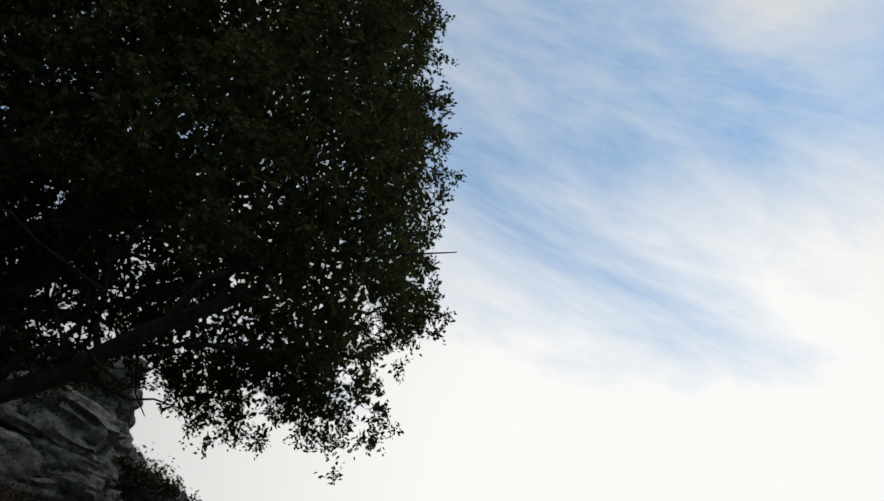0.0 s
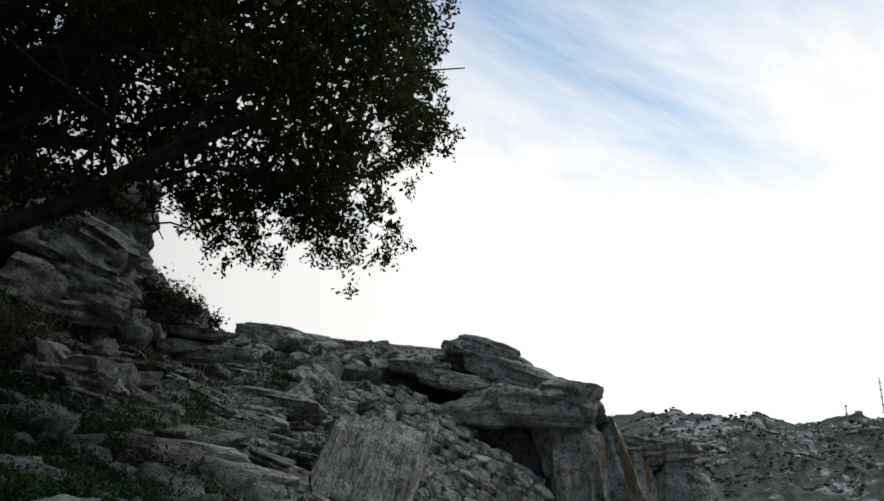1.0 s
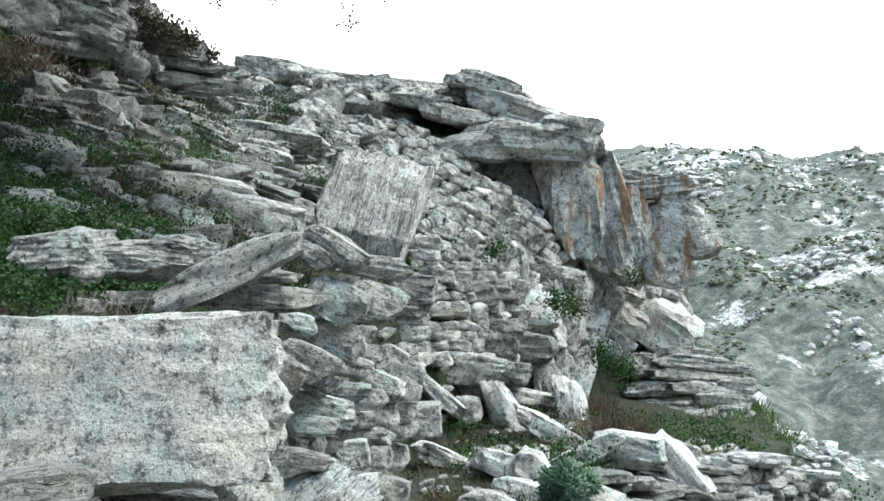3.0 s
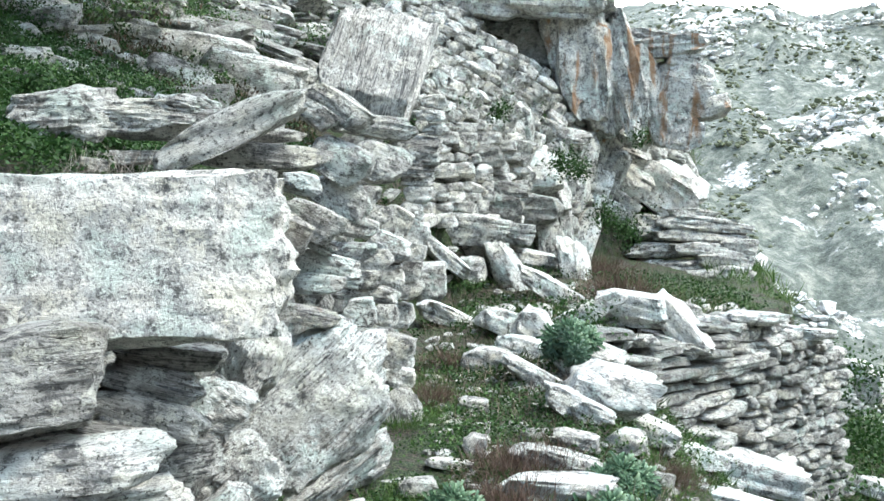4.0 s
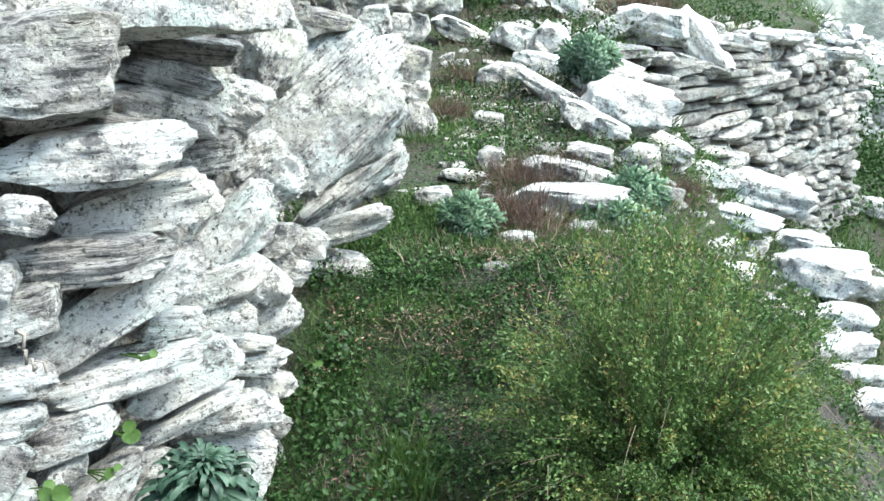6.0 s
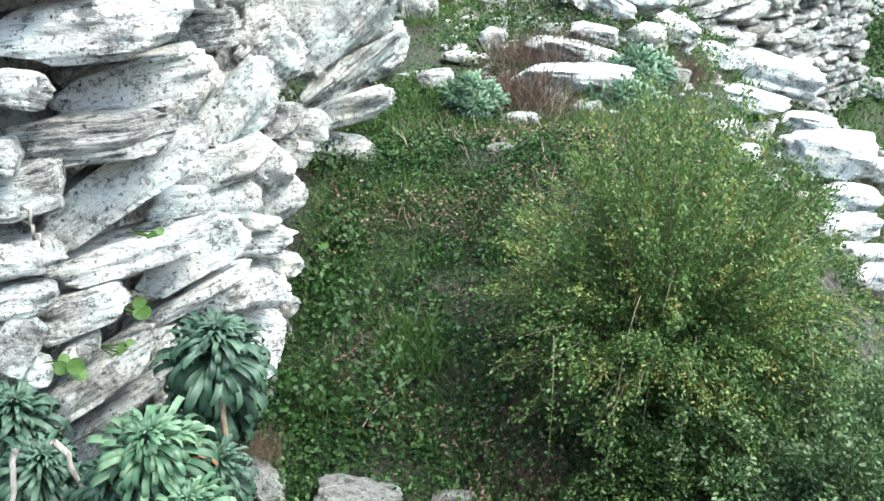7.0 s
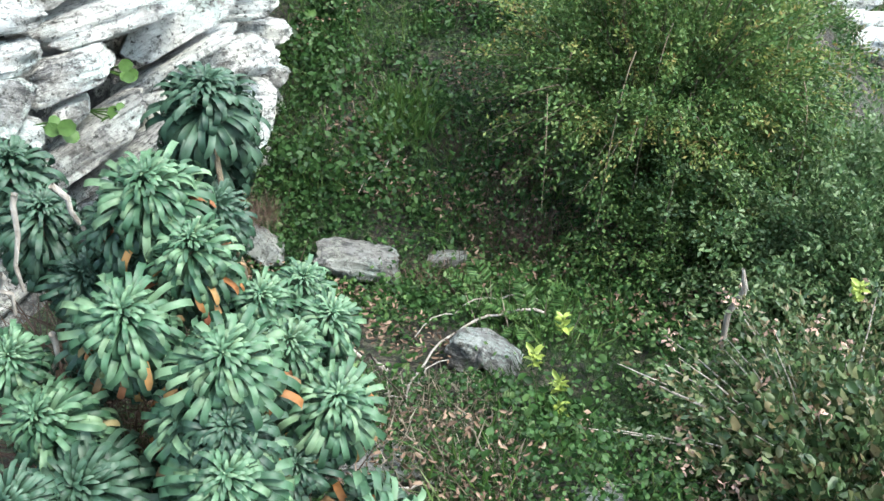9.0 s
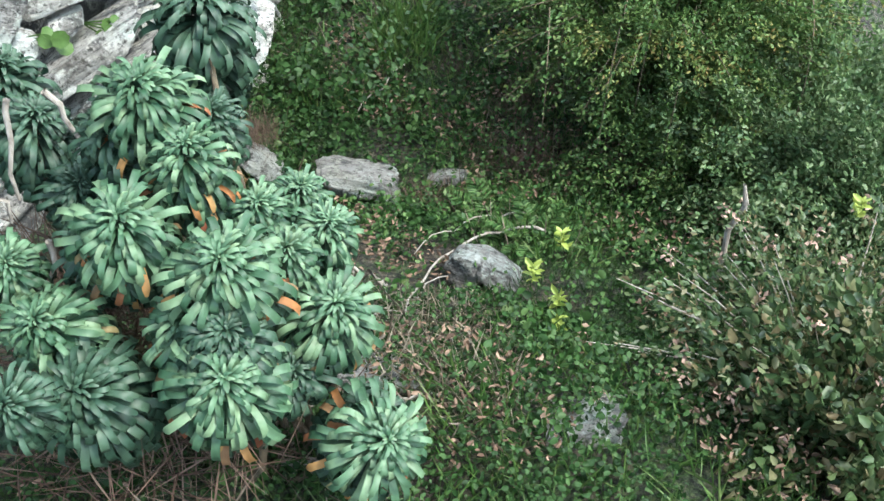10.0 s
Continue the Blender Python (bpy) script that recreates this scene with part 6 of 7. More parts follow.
# ---- the broad shrub beside the path ----
def shoots(seed, base, spread, height, count, per, size, curve, out=1.0):
    """Twigs that rise from a base and arch outwards, with leaves along them: twig lines, leaf places and ways."""
    r = rng(seed)
    lines, at, way = [], [], []
    for k in range(count):
        ang, far = r.uniform(0, math.tau), r.uniform(0.05, 1.0) ** 0.6
        tip = np.array((math.cos(ang) * spread[0] * far, math.sin(ang) * spread[1] * far, height * (1 - 0.55 * far ** 2.2) * r.uniform(0.45, 1.14)))
        foot = np.array((math.cos(ang) * 0.14 * far, math.sin(ang) * 0.14 * far, 0.0))
        ctrl = foot * 0.5 + tip * 0.5 + np.array((-tip[0] * 0.12, -tip[1] * 0.12, curve * height * far))
        u = np.linspace(0, 1, 9)[:, None]
        line = (1 - u) ** 2 * foot + 2 * u * (1 - u) * ctrl + u * u * tip + np.array(base)
        lines.append(line)
        w = r.uniform(0.25, 1.0, per) ** 0.7
        i = np.minimum((w * 8).astype(int), 7)
        f = (w * 8 - i)[:, None]
        p = line[i] * (1 - f) + line[i + 1] * f
        d = unit(line[i + 1] - line[i])
        at.append(p + r.normal(0, 0.014, p.shape))
        way.append(d * 0.9 + r.normal(0, 0.6, d.shape))
    return lines, np.concatenate(at), np.concatenate(way)


def sprig_part(name, root, made, size, material, seed, width=0.5, tips=None):
    """Foliage along the shoots; the outermost leaves, where wanted, in the tips' colour."""
    lines, at, way = made
    r = rng(seed)
    heads = np.array([ln[-1] for ln in lines])
    per = len(at) // len(lines)
    near = np.linalg.norm(at - np.repeat(heads, per, 0), axis=1) < 0.16
    young = near & np.repeat(r.random(len(lines)) < 0.2, per) if tips else np.zeros(len(at), bool)
    hold(name, leaves_mesh(name, at[~young], way[~young], r.uniform(*size, (~young).sum()), material, width, 0.2, seed, width > 0.55), root, kind="stuff")
    if tips:
        hold("young_foliage", leaves_mesh("young_foliage", at[young], way[young], r.uniform(*size, young.sum()) * 0.9, tips, width, 0.2, seed + 1), root, "yellowish and rusty young tips", kind="stuff")


def shrub():
    base = (0.67, 2.62, -0.42)
    root = thing("shrub", base, "broad green mastic shrub with fine yellowish tips beside the path", "shrub")
    made = shoots(14, base, (0.63, 0.70), 1.1, 640, 130, 0.02, 0.3)
    bm = bmesh.new()
    for ln in made[0][::3]:
        tube(bm, ln[::2], np.linspace(0.005, 0.001, 5), 4)
    hold("stem_tangle", mesh_of(bm, "stem_tangle", STEM), root, kind="stuff")
    sprig_part("foliage", root, made, (0.011, 0.021), SHRUB_LEAF, 5, 0.5, SHRUB_TIP)
    sprig_part("foliage", root, shoots(16, (0.86, 2.5, -0.5), (0.4, 0.45), 0.8, 130, 110, 0.02, 0.3), (0.012, 0.022), SHRUB_LEAF, 8, 0.5, SHRUB_TIP)
    sprig_part("foliage", root, shoots(15, (1.12, 2.1, -0.45), (0.6, 0.5), 0.62, 280, 90, 0.02, 0.3), (0.010, 0.021), SHRUB_BROAD, 6, 0.62)
    sprig_part("foliage", root, shoots(18, (1.22, 1.85, -0.45), (0.6, 0.36), 0.5, 220, 80, 0.02, 0.3), (0.010, 0.021), SHRUB_BROAD, 19, 0.62)
    sprig_part("foliage", root, shoots(20, (0.78, 2.2, -0.46), (0.55, 0.3), 0.46, 150, 80, 0.02, 0.3), (0.009, 0.018), SHRUB_LEAF, 21, 0.58)
    sprig_part("foliage", root, shoots(17, (0.6, 2.4, -0.45), (0.34, 0.4), 0.6, 40, 60, 0.02, 0.35), (0.010, 0.019), SHRUB_BROAD, 9, 0.6)
    r = rng(23)
    lines, at, way = [], [], []
    for k in range(11):                                  # long thin shoots that hang out of the near side
        x, y = r.uniform(0.16, 1.15), r.uniform(1.95, 2.35)
        top = np.array((x + r.uniform(0.02, 0.12), y + 0.25, r.uniform(0.05, 0.35)))
        end = np.array((x, y, r.uniform(-0.3, -0.02)))
        u = np.linspace(0, 1, 7)[:, None]
        line = top * (1 - u) ** 2 + 2 * u * (1 - u) * np.array((x, y - 0.02, top[2] + 0.03)) + end * u * u
        lines.append(line)
        w = r.uniform(0.1, 1.0, 34)
        p = np.stack([np.interp(w, u[:, 0], line[:, j]) for j in range(3)], -1)
        at.append(p + r.normal(0, 0.007, p.shape))
        way.append(r.normal(0, 0.8, p.shape) + (0, 0, -0.2))
    for line in lines:
        hold("trailing_twig", mesh_of(tube(bmesh.new(), line, np.linspace(0.0022, 0.001, 7), 4), "trailing_twig", STEM), root)
    at, way = np.concatenate(at), np.concatenate(way)
    hold("trailing_foliage", leaves_mesh("trailing_foliage", at, way, r.uniform(0.009, 0.018, len(at)), HERB_BRIGHT, 0.6, 0.2, 24, True), root, "pale green leaves on hanging shoots", kind="stuff")


shrub()


def low_scrub():
    r = rng(31)
    base = (0.82, 1.18, -0.2)
    root = thing("low_scrub", base, "low thorny scrub with grey-green leaves and bare dead twigs", "shrub")
    made = shoots(32, base, (0.56, 0.45), 0.42, 210, 50, 0.03, 0.15)
    bm = bmesh.new()
    for ln in made[0][::4]:
        tube(bm, ln[::2], np.linspace(0.004, 0.001, 5), 4)
    hold("twig_tangle", mesh_of(bm, "twig_tangle", TWIG), root, kind="stuff")
    sprig_part("foliage", root, made, (0.010, 0.024), SCRUB_LEAF, 7, 0.5)
    sprig_part("foliage", root, shoots(33, (0.84, 0.98, -0.2), (0.42, 0.36), 0.44, 270, 56, 0.03, 0.15), (0.015, 0.034), SCRUB_LEAF, 71, 0.6)
    dry = np.concatenate([ln[-1:] for ln in made[0][1::5]])
    at = np.repeat(dry, 14, 0) + r.normal(0, 0.011, (len(dry) * 14, 3))
    hold("dried_bloom", leaves_mesh("dried_bloom", at, r.normal(0, 1, at.shape), r.uniform(0.009, 0.018, len(at)), DRY_HEAD, 0.6, 0.2, 64), root, "withered pinkish flower heads", "stuff")
    for k, tip in enumerate([(0.18, 1.42, -0.02), (0.23, 1.30, -0.06), (0.93, 1.55, 0.06), (0.84, 1.12, 0.2), (0.25, 1.50, 0.01), (0.97, 1.42, 0.1), (0.98, 1.28, 0.16), (0.24, 1.40, -0.09)]):
        shoot = hold("yellow_shoot", mesh_of(tube(bmesh.new(), bend(Vector(tip) - Vector((0, 0, 0.05)), tip, (0.004, 0, 0), 3), (0.0022, 0.002, 0.0018, 0.0015), 5), "yellow_shoot", YELLOW_LEAF), root, "bright yellow young shoot")
        for i in range(14):
            way = np.array([[math.cos(i * 2.4), math.sin(i * 2.4), r.uniform(0.2, 1.0)]])
            ob = new("leaf", leaves_mesh("leaf", np.array([tip]) - (0, 0, 0.0035 * i), way, r.uniform(0.016, 0.032), YELLOW_LEAF, 0.5, 0.25, 60 + 14 * k + i, True))
            ob.parent = shoot
            tagged(ob)
    bm = bmesh.new()
    tube(bm, bend((0.66, 1.62, -0.3), (0.685, 1.63, 0.04), (0.01, 0, 0), 5, 0.005, 3), (0.009, 0.008, 0.0075, 0.008, 0.009, 0.004), 7)
    hold("dead_stub", mesh_of(bm, "dead_stub", TWIG), root, "bleached dead branch stub")


low_scrub()


# ---- spurge with rosettes of blue-green leaves ----
def spurge_leaf(length, droop, width=0.054):
    """One long leaf along +x, curving down, creased: points and faces."""
    v, f = [], []
    n, x, z = 9, 0.0, 0.0
    for i in range(n + 1):
        s = i / n
        w = width * length * (0.5 + 0.5 * min(1, s * 2.2)) * (1.0 if i < n else 0.45)
        v += [(x, -w, z + w * 0.35), (x, 0, z), (x, w, z + w * 0.35)]
        bow = 0.22 - droop * 2.6 * s ** 3.0
        x, z = x + length / n * math.cos(bow), z + length / n * math.sin(bow)
    for i in range(n):
        a = i * 3
        f += [(a, a + 1, a + 4, a + 3), (a + 1, a + 2, a + 5, a + 4)]
    return np.array(v), f


LEAF_KINDS = []
for _d in (1.0, 1.7, 2.5):
    _v, _f = spurge_leaf(1.0, _d)
    LEAF_KINDS.append((_v, _f))


def rosette_leaves(r, count, size, up):
    """Frames for the leaves of a rosette: matrices and how much each droops."""
    out = []
    tilt = Vector(up).to_track_quat("Z", "Y").to_matrix().to_4x4()
    for i in range(count):
        s = (i + 0.5) / count                      # 0: heart, 1: lowest
        rise = 86 - 148 * s ** 0.8 + r.normal(0, 10)
        ln = size * (0.36 + 0.85 * min(1, s * 2.0)) * r.uniform(0.88, 1.1)
        m = tilt @ Matrix.Rotation(i * 2.39996 + r.normal(0, 0.12), 4, "Z") @ Matrix.Translation((0.010 * s ** 0.5, 0, -0.95 * size * s ** 1.3)) @ Matrix.Rotation(-radians(rise), 4, "Y") @ Matrix.Rotation(r.normal(0, 0.25), 4, "X")
        out.append((m @ Matrix.Scale(ln, 4), 0 if s < 0.15 else int(r.integers(0, 3)), s))
    return out


def joined_leaves(name, at, frames, material):
    v, f, n = [], [], 0
    for m, kind, s in frames:
        lv, lf = LEAF_KINDS[kind]
        mm = np.array(m)
        v.append(lv @ mm[:3, :3].T + mm[:3, 3] + np.array(at))
        f += [tuple(q + n for q in face) for face in lf]
        n += len(lv)
    return from_arrays(name, np.concatenate(v), f, material)


def spurge(root_at, heads, label, seed, group=""):
    """Heads: (x, y, z, leaf length, leaves, dark: leaves in the shade-darkened colour); each on a woody stem from the
    foot.
    """
    r = rng(seed)
    root = thing("spurge_plant", root_at, label, "plant", group)
    # lower side heads added as filling, in the shade-darkened leaf
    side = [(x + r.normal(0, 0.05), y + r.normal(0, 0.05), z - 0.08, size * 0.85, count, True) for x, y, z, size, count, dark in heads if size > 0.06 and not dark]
    for x, y, z, size, count, dark in list(heads) + side:
        top, foot = Vector((x, y, z)), Vector(root_at) + Vector(r.normal(0, 0.06, 3) * (1, 1, 0))
        lean = (top - foot).normalized() * 0.55 + Vector((-x * 0.5, -y * 0.5, 0.75)) * 0.6
        bm = bmesh.new()
        tube(bm, bend(foot, top - lean * size * 0.3, (top - foot) * 0.0 + Vector((0.04, 0, -0.03)), 6, 0.01, int(r.integers(9999))), np.linspace(0.009, 0.006, 7), 6)
        hold("stem", mesh_of(bm, "stem", STEM if r.random() < 0.85 else TWIG), root)
        frames = rosette_leaves(r, int(count * 4.6), size * 1.12, lean)
        hold("rosette", joined_leaves("rosette", (x, y, z), frames, SPURGE_SHADED if dark else SPURGE_LEAF), root)
        # a second whorl below, its colour standing for the shade under the head
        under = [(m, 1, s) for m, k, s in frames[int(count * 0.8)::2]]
        hold("rosette", joined_leaves("rosette", top - lean.normalized() * size * 0.8, under, SPURGE_SHADED), root)
        if 0.06 < size < 0.1 and not dark:
            low = [(m @ Matrix.Rotation(r.normal(0, 0.3), 4, "Z"), 0, s) for m, k, s in frames[int(count * 1.5):int(count * 3.2):5]]
            hold("withered_foliage", joined_leaves("withered_foliage", top - lean.normalized() * size * 0.7, low, RUSTY_LEAF), root, "withered orange lower leaves")
    return root


spurge((-0.42, 1.0, -0.1), [
    (-0.495, 1.585, 0.556, 0.107, 70, 1),
    (-0.486, 1.153, 0.65, 0.083, 62, 0),
    (-0.41, 1.072, 0.591, 0.071, 56, 0),
    (-0.401, 1.21, 0.563, 0.053, 40, 1),
    (-0.488, 0.944, 0.563, 0.08, 64, 0),
    (-0.323, 0.855, 0.567, 0.084, 70, 0),
    (-0.317, 1.072, 0.479, 0.058, 46, 0),
    (-0.26, 0.979, 0.47, 0.058, 46, 0),
    (-0.258, 1.136, 0.459, 0.053, 42, 0),
    (-0.205, 1.064, 0.443, 0.058, 46, 0),
    (-0.188, 0.936, 0.388, 0.077, 60, 0),
    (-0.319, 0.745, 0.446, 0.086, 70, 0),
    (-0.533, 0.754, 0.406, 0.09, 70, 1),
    (-0.606, 0.841, 0.457, 0.071, 52, 0),
    (-0.103, 0.747, 0.298, 0.082, 60, 0),
    (-0.576, 0.658, 0.507, 0.052, 44, 1),
    (-0.382, 0.844, 0.467, 0.075, 50, 0),
], "large blue-green spurge with drooping rosettes beside the wall", 41)
spurge((-0.8, 1.15, 0.0), [
    (-0.69, 0.955, 0.463, 0.058, 44, 0),
    (-0.721, 1.251, 0.519, 0.075, 52, 1),
    (-0.838, 1.41, 0.511, 0.08, 50, 1),
    (-0.649, 1.178, 0.434, 0.06, 40, 1),
], "smaller spurge with shade-darkened rosettes against the wall foot", 42)
spurge((0.936, 5.205, -0.387), [(0.936, 5.205, -0.129, 0.138, 34, 0), (0.807, 5.242, -0.203, 0.138, 34, 0), (1.066, 5.223, -0.193, 0.138, 34, 0), (0.955, 5.113, -0.221, 0.138, 34, 0)], "small blue-green spurge among fallen slabs", 60, "small spurges on the slope")
spurge((0.059, 4.917, -0.195), [(0.059, 4.917, 0.001, 0.105, 34, 0), (-0.039, 4.945, -0.055, 0.105, 34, 0), (0.157, 4.931, -0.048, 0.105, 34, 0), (0.073, 4.846, -0.069, 0.105, 34, 0)], "small blue-green spurge among fallen slabs", 61, "small spurges on the slope")
spurge((1.178, 8.813, -0.017), [(1.178, 8.813, 0.285, 0.162, 34, 0), (1.027, 8.856, 0.199, 0.162, 34, 0), (1.329, 8.835, 0.21, 0.162, 34, 0), (1.199, 8.705, 0.177, 0.162, 34, 0)], "small blue-green spurge among fallen slabs", 62, "small spurges on the slope")
spurge((1.085, 5.637, -0.275), [(1.085, 5.637, -0.049, 0.121, 34, 0), (0.972, 5.669, -0.114, 0.121, 34, 0), (1.199, 5.653, -0.105, 0.121, 34, 0), (1.102, 5.556, -0.13, 0.121, 34, 0)], "small blue-green spurge among fallen slabs", 63, "small spurges on the slope")


# ---- ground cover ----
def on_land(x, y, lift=0.0):
    return np.stack([x, y, ground_z(x, y) + lift], -1)


def herbs():
    """Low clover-like herbs and blades over the damp floor between wall and shrub."""
    r = rng(71)
    n = 150000
    x, y = r.uniform(-0.85, 1.7, n), 0.45 + 4.6 * r.uniform(0, 1, n) ** 1.4
    patch = np.array([noise.noise(Vector((a * 2.1, b * 2.1, 3.0))) + 0.5 * noise.noise(Vector((a * 6, b * 6, 7.0))) for a, b in zip(x, y)])
    edge = np.minimum(np.minimum(1.7 - x, 5.05 - y), y - 0.45)       # thinning out towards the rim
    ok = (x > wall_x(y) - 0.02) & (patch > -0.22 + np.interp(edge, (0.0, 0.35), (1.2, 0.0)))
    x, y, patch = x[ok], y[ok], patch[ok]
    at = on_land(x, y) + np.stack([0 * x, 0 * x, r.uniform(0.0, 0.12, len(x)) * (0.45 + np.clip(patch, 0, 1))], -1)
    way = r.normal(0, 1, at.shape) * (1, 1, 0.35)
    ob = new("low_herbs", leaves_mesh("low_herbs", at, way, r.uniform(0.005, 0.015, len(at)) * (1 + 0.5 * np.clip(patch, 0, 1)), HERB, 0.8, 0.15, 8, True))
    return tagged(ob, "low green herbs and clover covering the damp ground", "herbs", kind="stuff")


def turf():
    """Creeping herbs on the terrace above the wall and between the rocks of the hill."""
    r = rng(70)
    n = 170000
    turn, dist = np.radians(r.uniform(-27, -3, n)), np.exp(r.uniform(math.log(2.2), math.log(20), n))
    x, y = dist * np.sin(turn), dist * np.cos(turn)
    patch = np.array([noise.noise(Vector((a * 0.9, b * 0.9, 13.0))) + 0.4 * noise.noise(Vector((a * 4, b * 4, 2.0))) for a, b in zip(x, y)])
    ok = (x < wall_x(y) - 0.3) & (patch > np.interp(dist, (5, 10), (-0.6, 0.0)))
    x, y, dist = x[ok], y[ok], dist[ok]
    at = on_land(x, y) + np.stack([0 * x, 0 * x, r.uniform(0.0, 0.07, len(x)) * (0.5 + dist / 8)], -1)
    way = r.normal(0, 1, at.shape) * (1, 1, 0.6)
    return tagged(new("turf", leaves_mesh("turf", at, way, r.uniform(0.010, 0.026, len(at)) * (0.6 + dist / 7), HERB, 0.6, 0.15, 9)), "creeping dark green herbs on the terrace turf", "herbs", kind="stuff")


turf()


def slope_herbs():
    """Weeds over the slope below the wall, in patches."""
    r = rng(69)
    n = 90000
    turn, dist = np.radians(r.uniform(-6, 32, n)), np.exp(r.uniform(math.log(4.0), math.log(17), n))
    x, y = dist * np.sin(turn), dist * np.cos(turn)
    patch = np.array([noise.noise(Vector((a * 0.8, b * 0.8, 23.0))) + 0.5 * noise.noise(Vector((a * 3, b * 3, 2.0))) for a, b in zip(x, y)])
    ok = (x > wall_x(y)) & (patch > 0.02)
    x, y, dist = x[ok], y[ok], dist[ok]
    at = on_land(x, y) + np.stack([0 * x, 0 * x, r.uniform(0.0, 0.07, len(x)) * (0.5 + dist / 9)], -1)
    way = r.normal(0, 1, at.shape) * (1, 1, 0.7)
    return tagged(new("weeds", leaves_mesh("weeds", at, way, r.uniform(0.012, 0.03, len(at)) * (0.5 + dist / 7), HERB, 0.55, 0.15, 10)), "green weeds spreading between the fallen slabs", "herbs", kind="stuff")


slope_herbs()


def blades(name, label, seed, n, box, length, material, flop=0.5, mask=-0.1, lift=0.0, scale=1.6):
    """Grass: thin bent blades standing on the ground."""
    r = rng(seed)
    x, y = r.uniform(box[0], box[1], n), r.uniform(box[2], box[3], n)
    keep = np.array([noise.noise(Vector((a * scale, b * scale, seed * 1.7))) > mask for a, b in zip(x, y)])
    x, y = x[keep], y[keep]
    at = on_land(x, y, lift)
    way = r.normal(0, flop, at.shape) + (0, 0, 1.0)
    return tagged(new(name, leaves_mesh(name, at, way, r.uniform(0.5, 1.0, len(at)) * length, material, 0.013 if material in (STRAW, PALE_STRAW) else 0.045, 0.06, seed)), label, "grass", kind="stuff")


def broad_herbs(seed, n, sheet, size, material, label, mask=0.0):
    """Larger lobed leaves in little rosettes on short stalks among the low herbs."""
    r = rng(seed)
    x, y = r.uniform(-0.7, 1.2, n), r.uniform(0.8, 4.5, n)
    keep = (x > wall_x(y)) & np.array([noise.noise(Vector((a * 2.6, b * 2.6, sheet))) > mask for a, b in zip(x, y)])
    keep &= (y > 1.75) | (r.random(n) < 0.35)
    c = np.repeat(on_land(x[keep], y[keep], 0.035), 9, 0)
    way = r.normal(0, 1, c.shape) * (1, 1, 0.2) + (0, 0, 0.35)
    spread = r.normal(0, 1, c.shape) * (0.020, 0.020, 0.018)
    return tagged(new("broad_herbs", leaves_mesh("broad_herbs", c + spread, way, r.uniform(*size, len(c)), material, 0.8, 0.2, seed, True)), label, "herbs", kind="stuff")


def litter():
    """Dead leaves lying in drifts on the damp floor."""
    r = rng(66)
    n = 20000
    x, y = r.uniform(-0.8, 1.4, n), r.uniform(0.7, 4.6, n)
    keep = (x > wall_x(y)) & np.array([noise.noise(Vector((a * 2.3, b * 2.3, 51.0))) > 0.05 for a, b in zip(x, y)])
    at = on_land(x[keep], y[keep], 0.02) + np.stack([0 * x[keep], 0 * x[keep], r.uniform(0, 0.075, keep.sum())], -1)
    way = r.normal(0, 1, at.shape) * (1, 1, 0.3)
    return tagged(new("leaf_litter", leaves_mesh("leaf_litter", at, way, r.uniform(0.008, 0.022, len(at)), DEAD_LEAF, 0.5, 0.3, 66, True)), "brown dead leaves drifted over the damp ground", "leaf litter", kind="stuff")


litter()


def fern(at, size, seed):
    """Feathery fronds: leaflets in two rows along arching ribs."""
    r = rng(seed)
    root = thing("fern", at, "feathery green fern on the shaded ground", "fern")
    for k in range(7):
        a = k * 0.9 + r.normal(0, 0.2)
        tip = Vector(at) + Vector((math.cos(a), math.sin(a), r.uniform(0.35, 0.6))) * size
        line = np.array(bend(at, tip, (0, 0, size * 0.12), 44))
        d = unit(np.gradient(line, axis=0))
        side = unit(np.cross(d, (0, 0, 1.0)))
        p = np.concatenate([line, line])
        way = np.concatenate([side + d * 0.5, -side + d * 0.5])
        long = np.tile(0.25 * size * np.sin(np.linspace(0.35, 3.0, 45)), 2)
        hold("frond", leaves_mesh("frond", p, way, long, HERB_BRIGHT, 0.16, 0.1, seed + k), root)


herbs()
broad_herbs(68, 2600, 31.0, (0.009, 0.026), HERB_BRIGHT, "lobed bright green herb leaves among the clover", 0.08)
broad_herbs(67, 2600, 35.0, (0.011, 0.032), HERB, "broad dark green herb leaves over the damp ground", 0.05)
fern((0.12, 1.95, land_z(0.12, 1.95)), 0.17, 5)
fern((0.22, 1.82, land_z(0.22, 1.82)), 0.15, 25)
blades("grass", "long soft grass clump beside the wall foot", 61, 420, (-0.30, -0.08, 2.75, 3.1), 0.16, GRASS, 0.5, -0.5)
blades("dry_grass", "tangled dry straw in front of the low scrub", 62, 2400, (-0.28, 0.12, 0.7, 1.45), 0.11, PALE_STRAW, 3.0, -0.02)
blades("grass", "fresh green grass in front of the low scrub", 63, 7000, (0.02, 0.6, 0.7, 1.9), 0.06, HERB, 0.8, -0.05)
blades("grass", "soft green grass tufts along the wall foot", 72, 24000, (-0.7, 1.4, 0.6, 5.5), 0.12, GRASS, 0.7, 0.05)
blades("dry_grass", "dry straw and dead stalks lying on the path", 73, 7000, (-0.6, 1.4, 0.6, 5.0), 0.15, STRAW, 2.2, 0.02)
blades("grass", "short herbs thinning out round the path", 60, 26000, (-1.6, 5.0, -4.0, 4.5), 0.06, HERB, 1.2, -0.3)
blades("grass", "green grass between fallen slabs on the slope", 74, 52000, (-0.5, 3.0, 4.0, 13.0), 0.13, GRASS, 0.8, -0.05, scale=0.7)
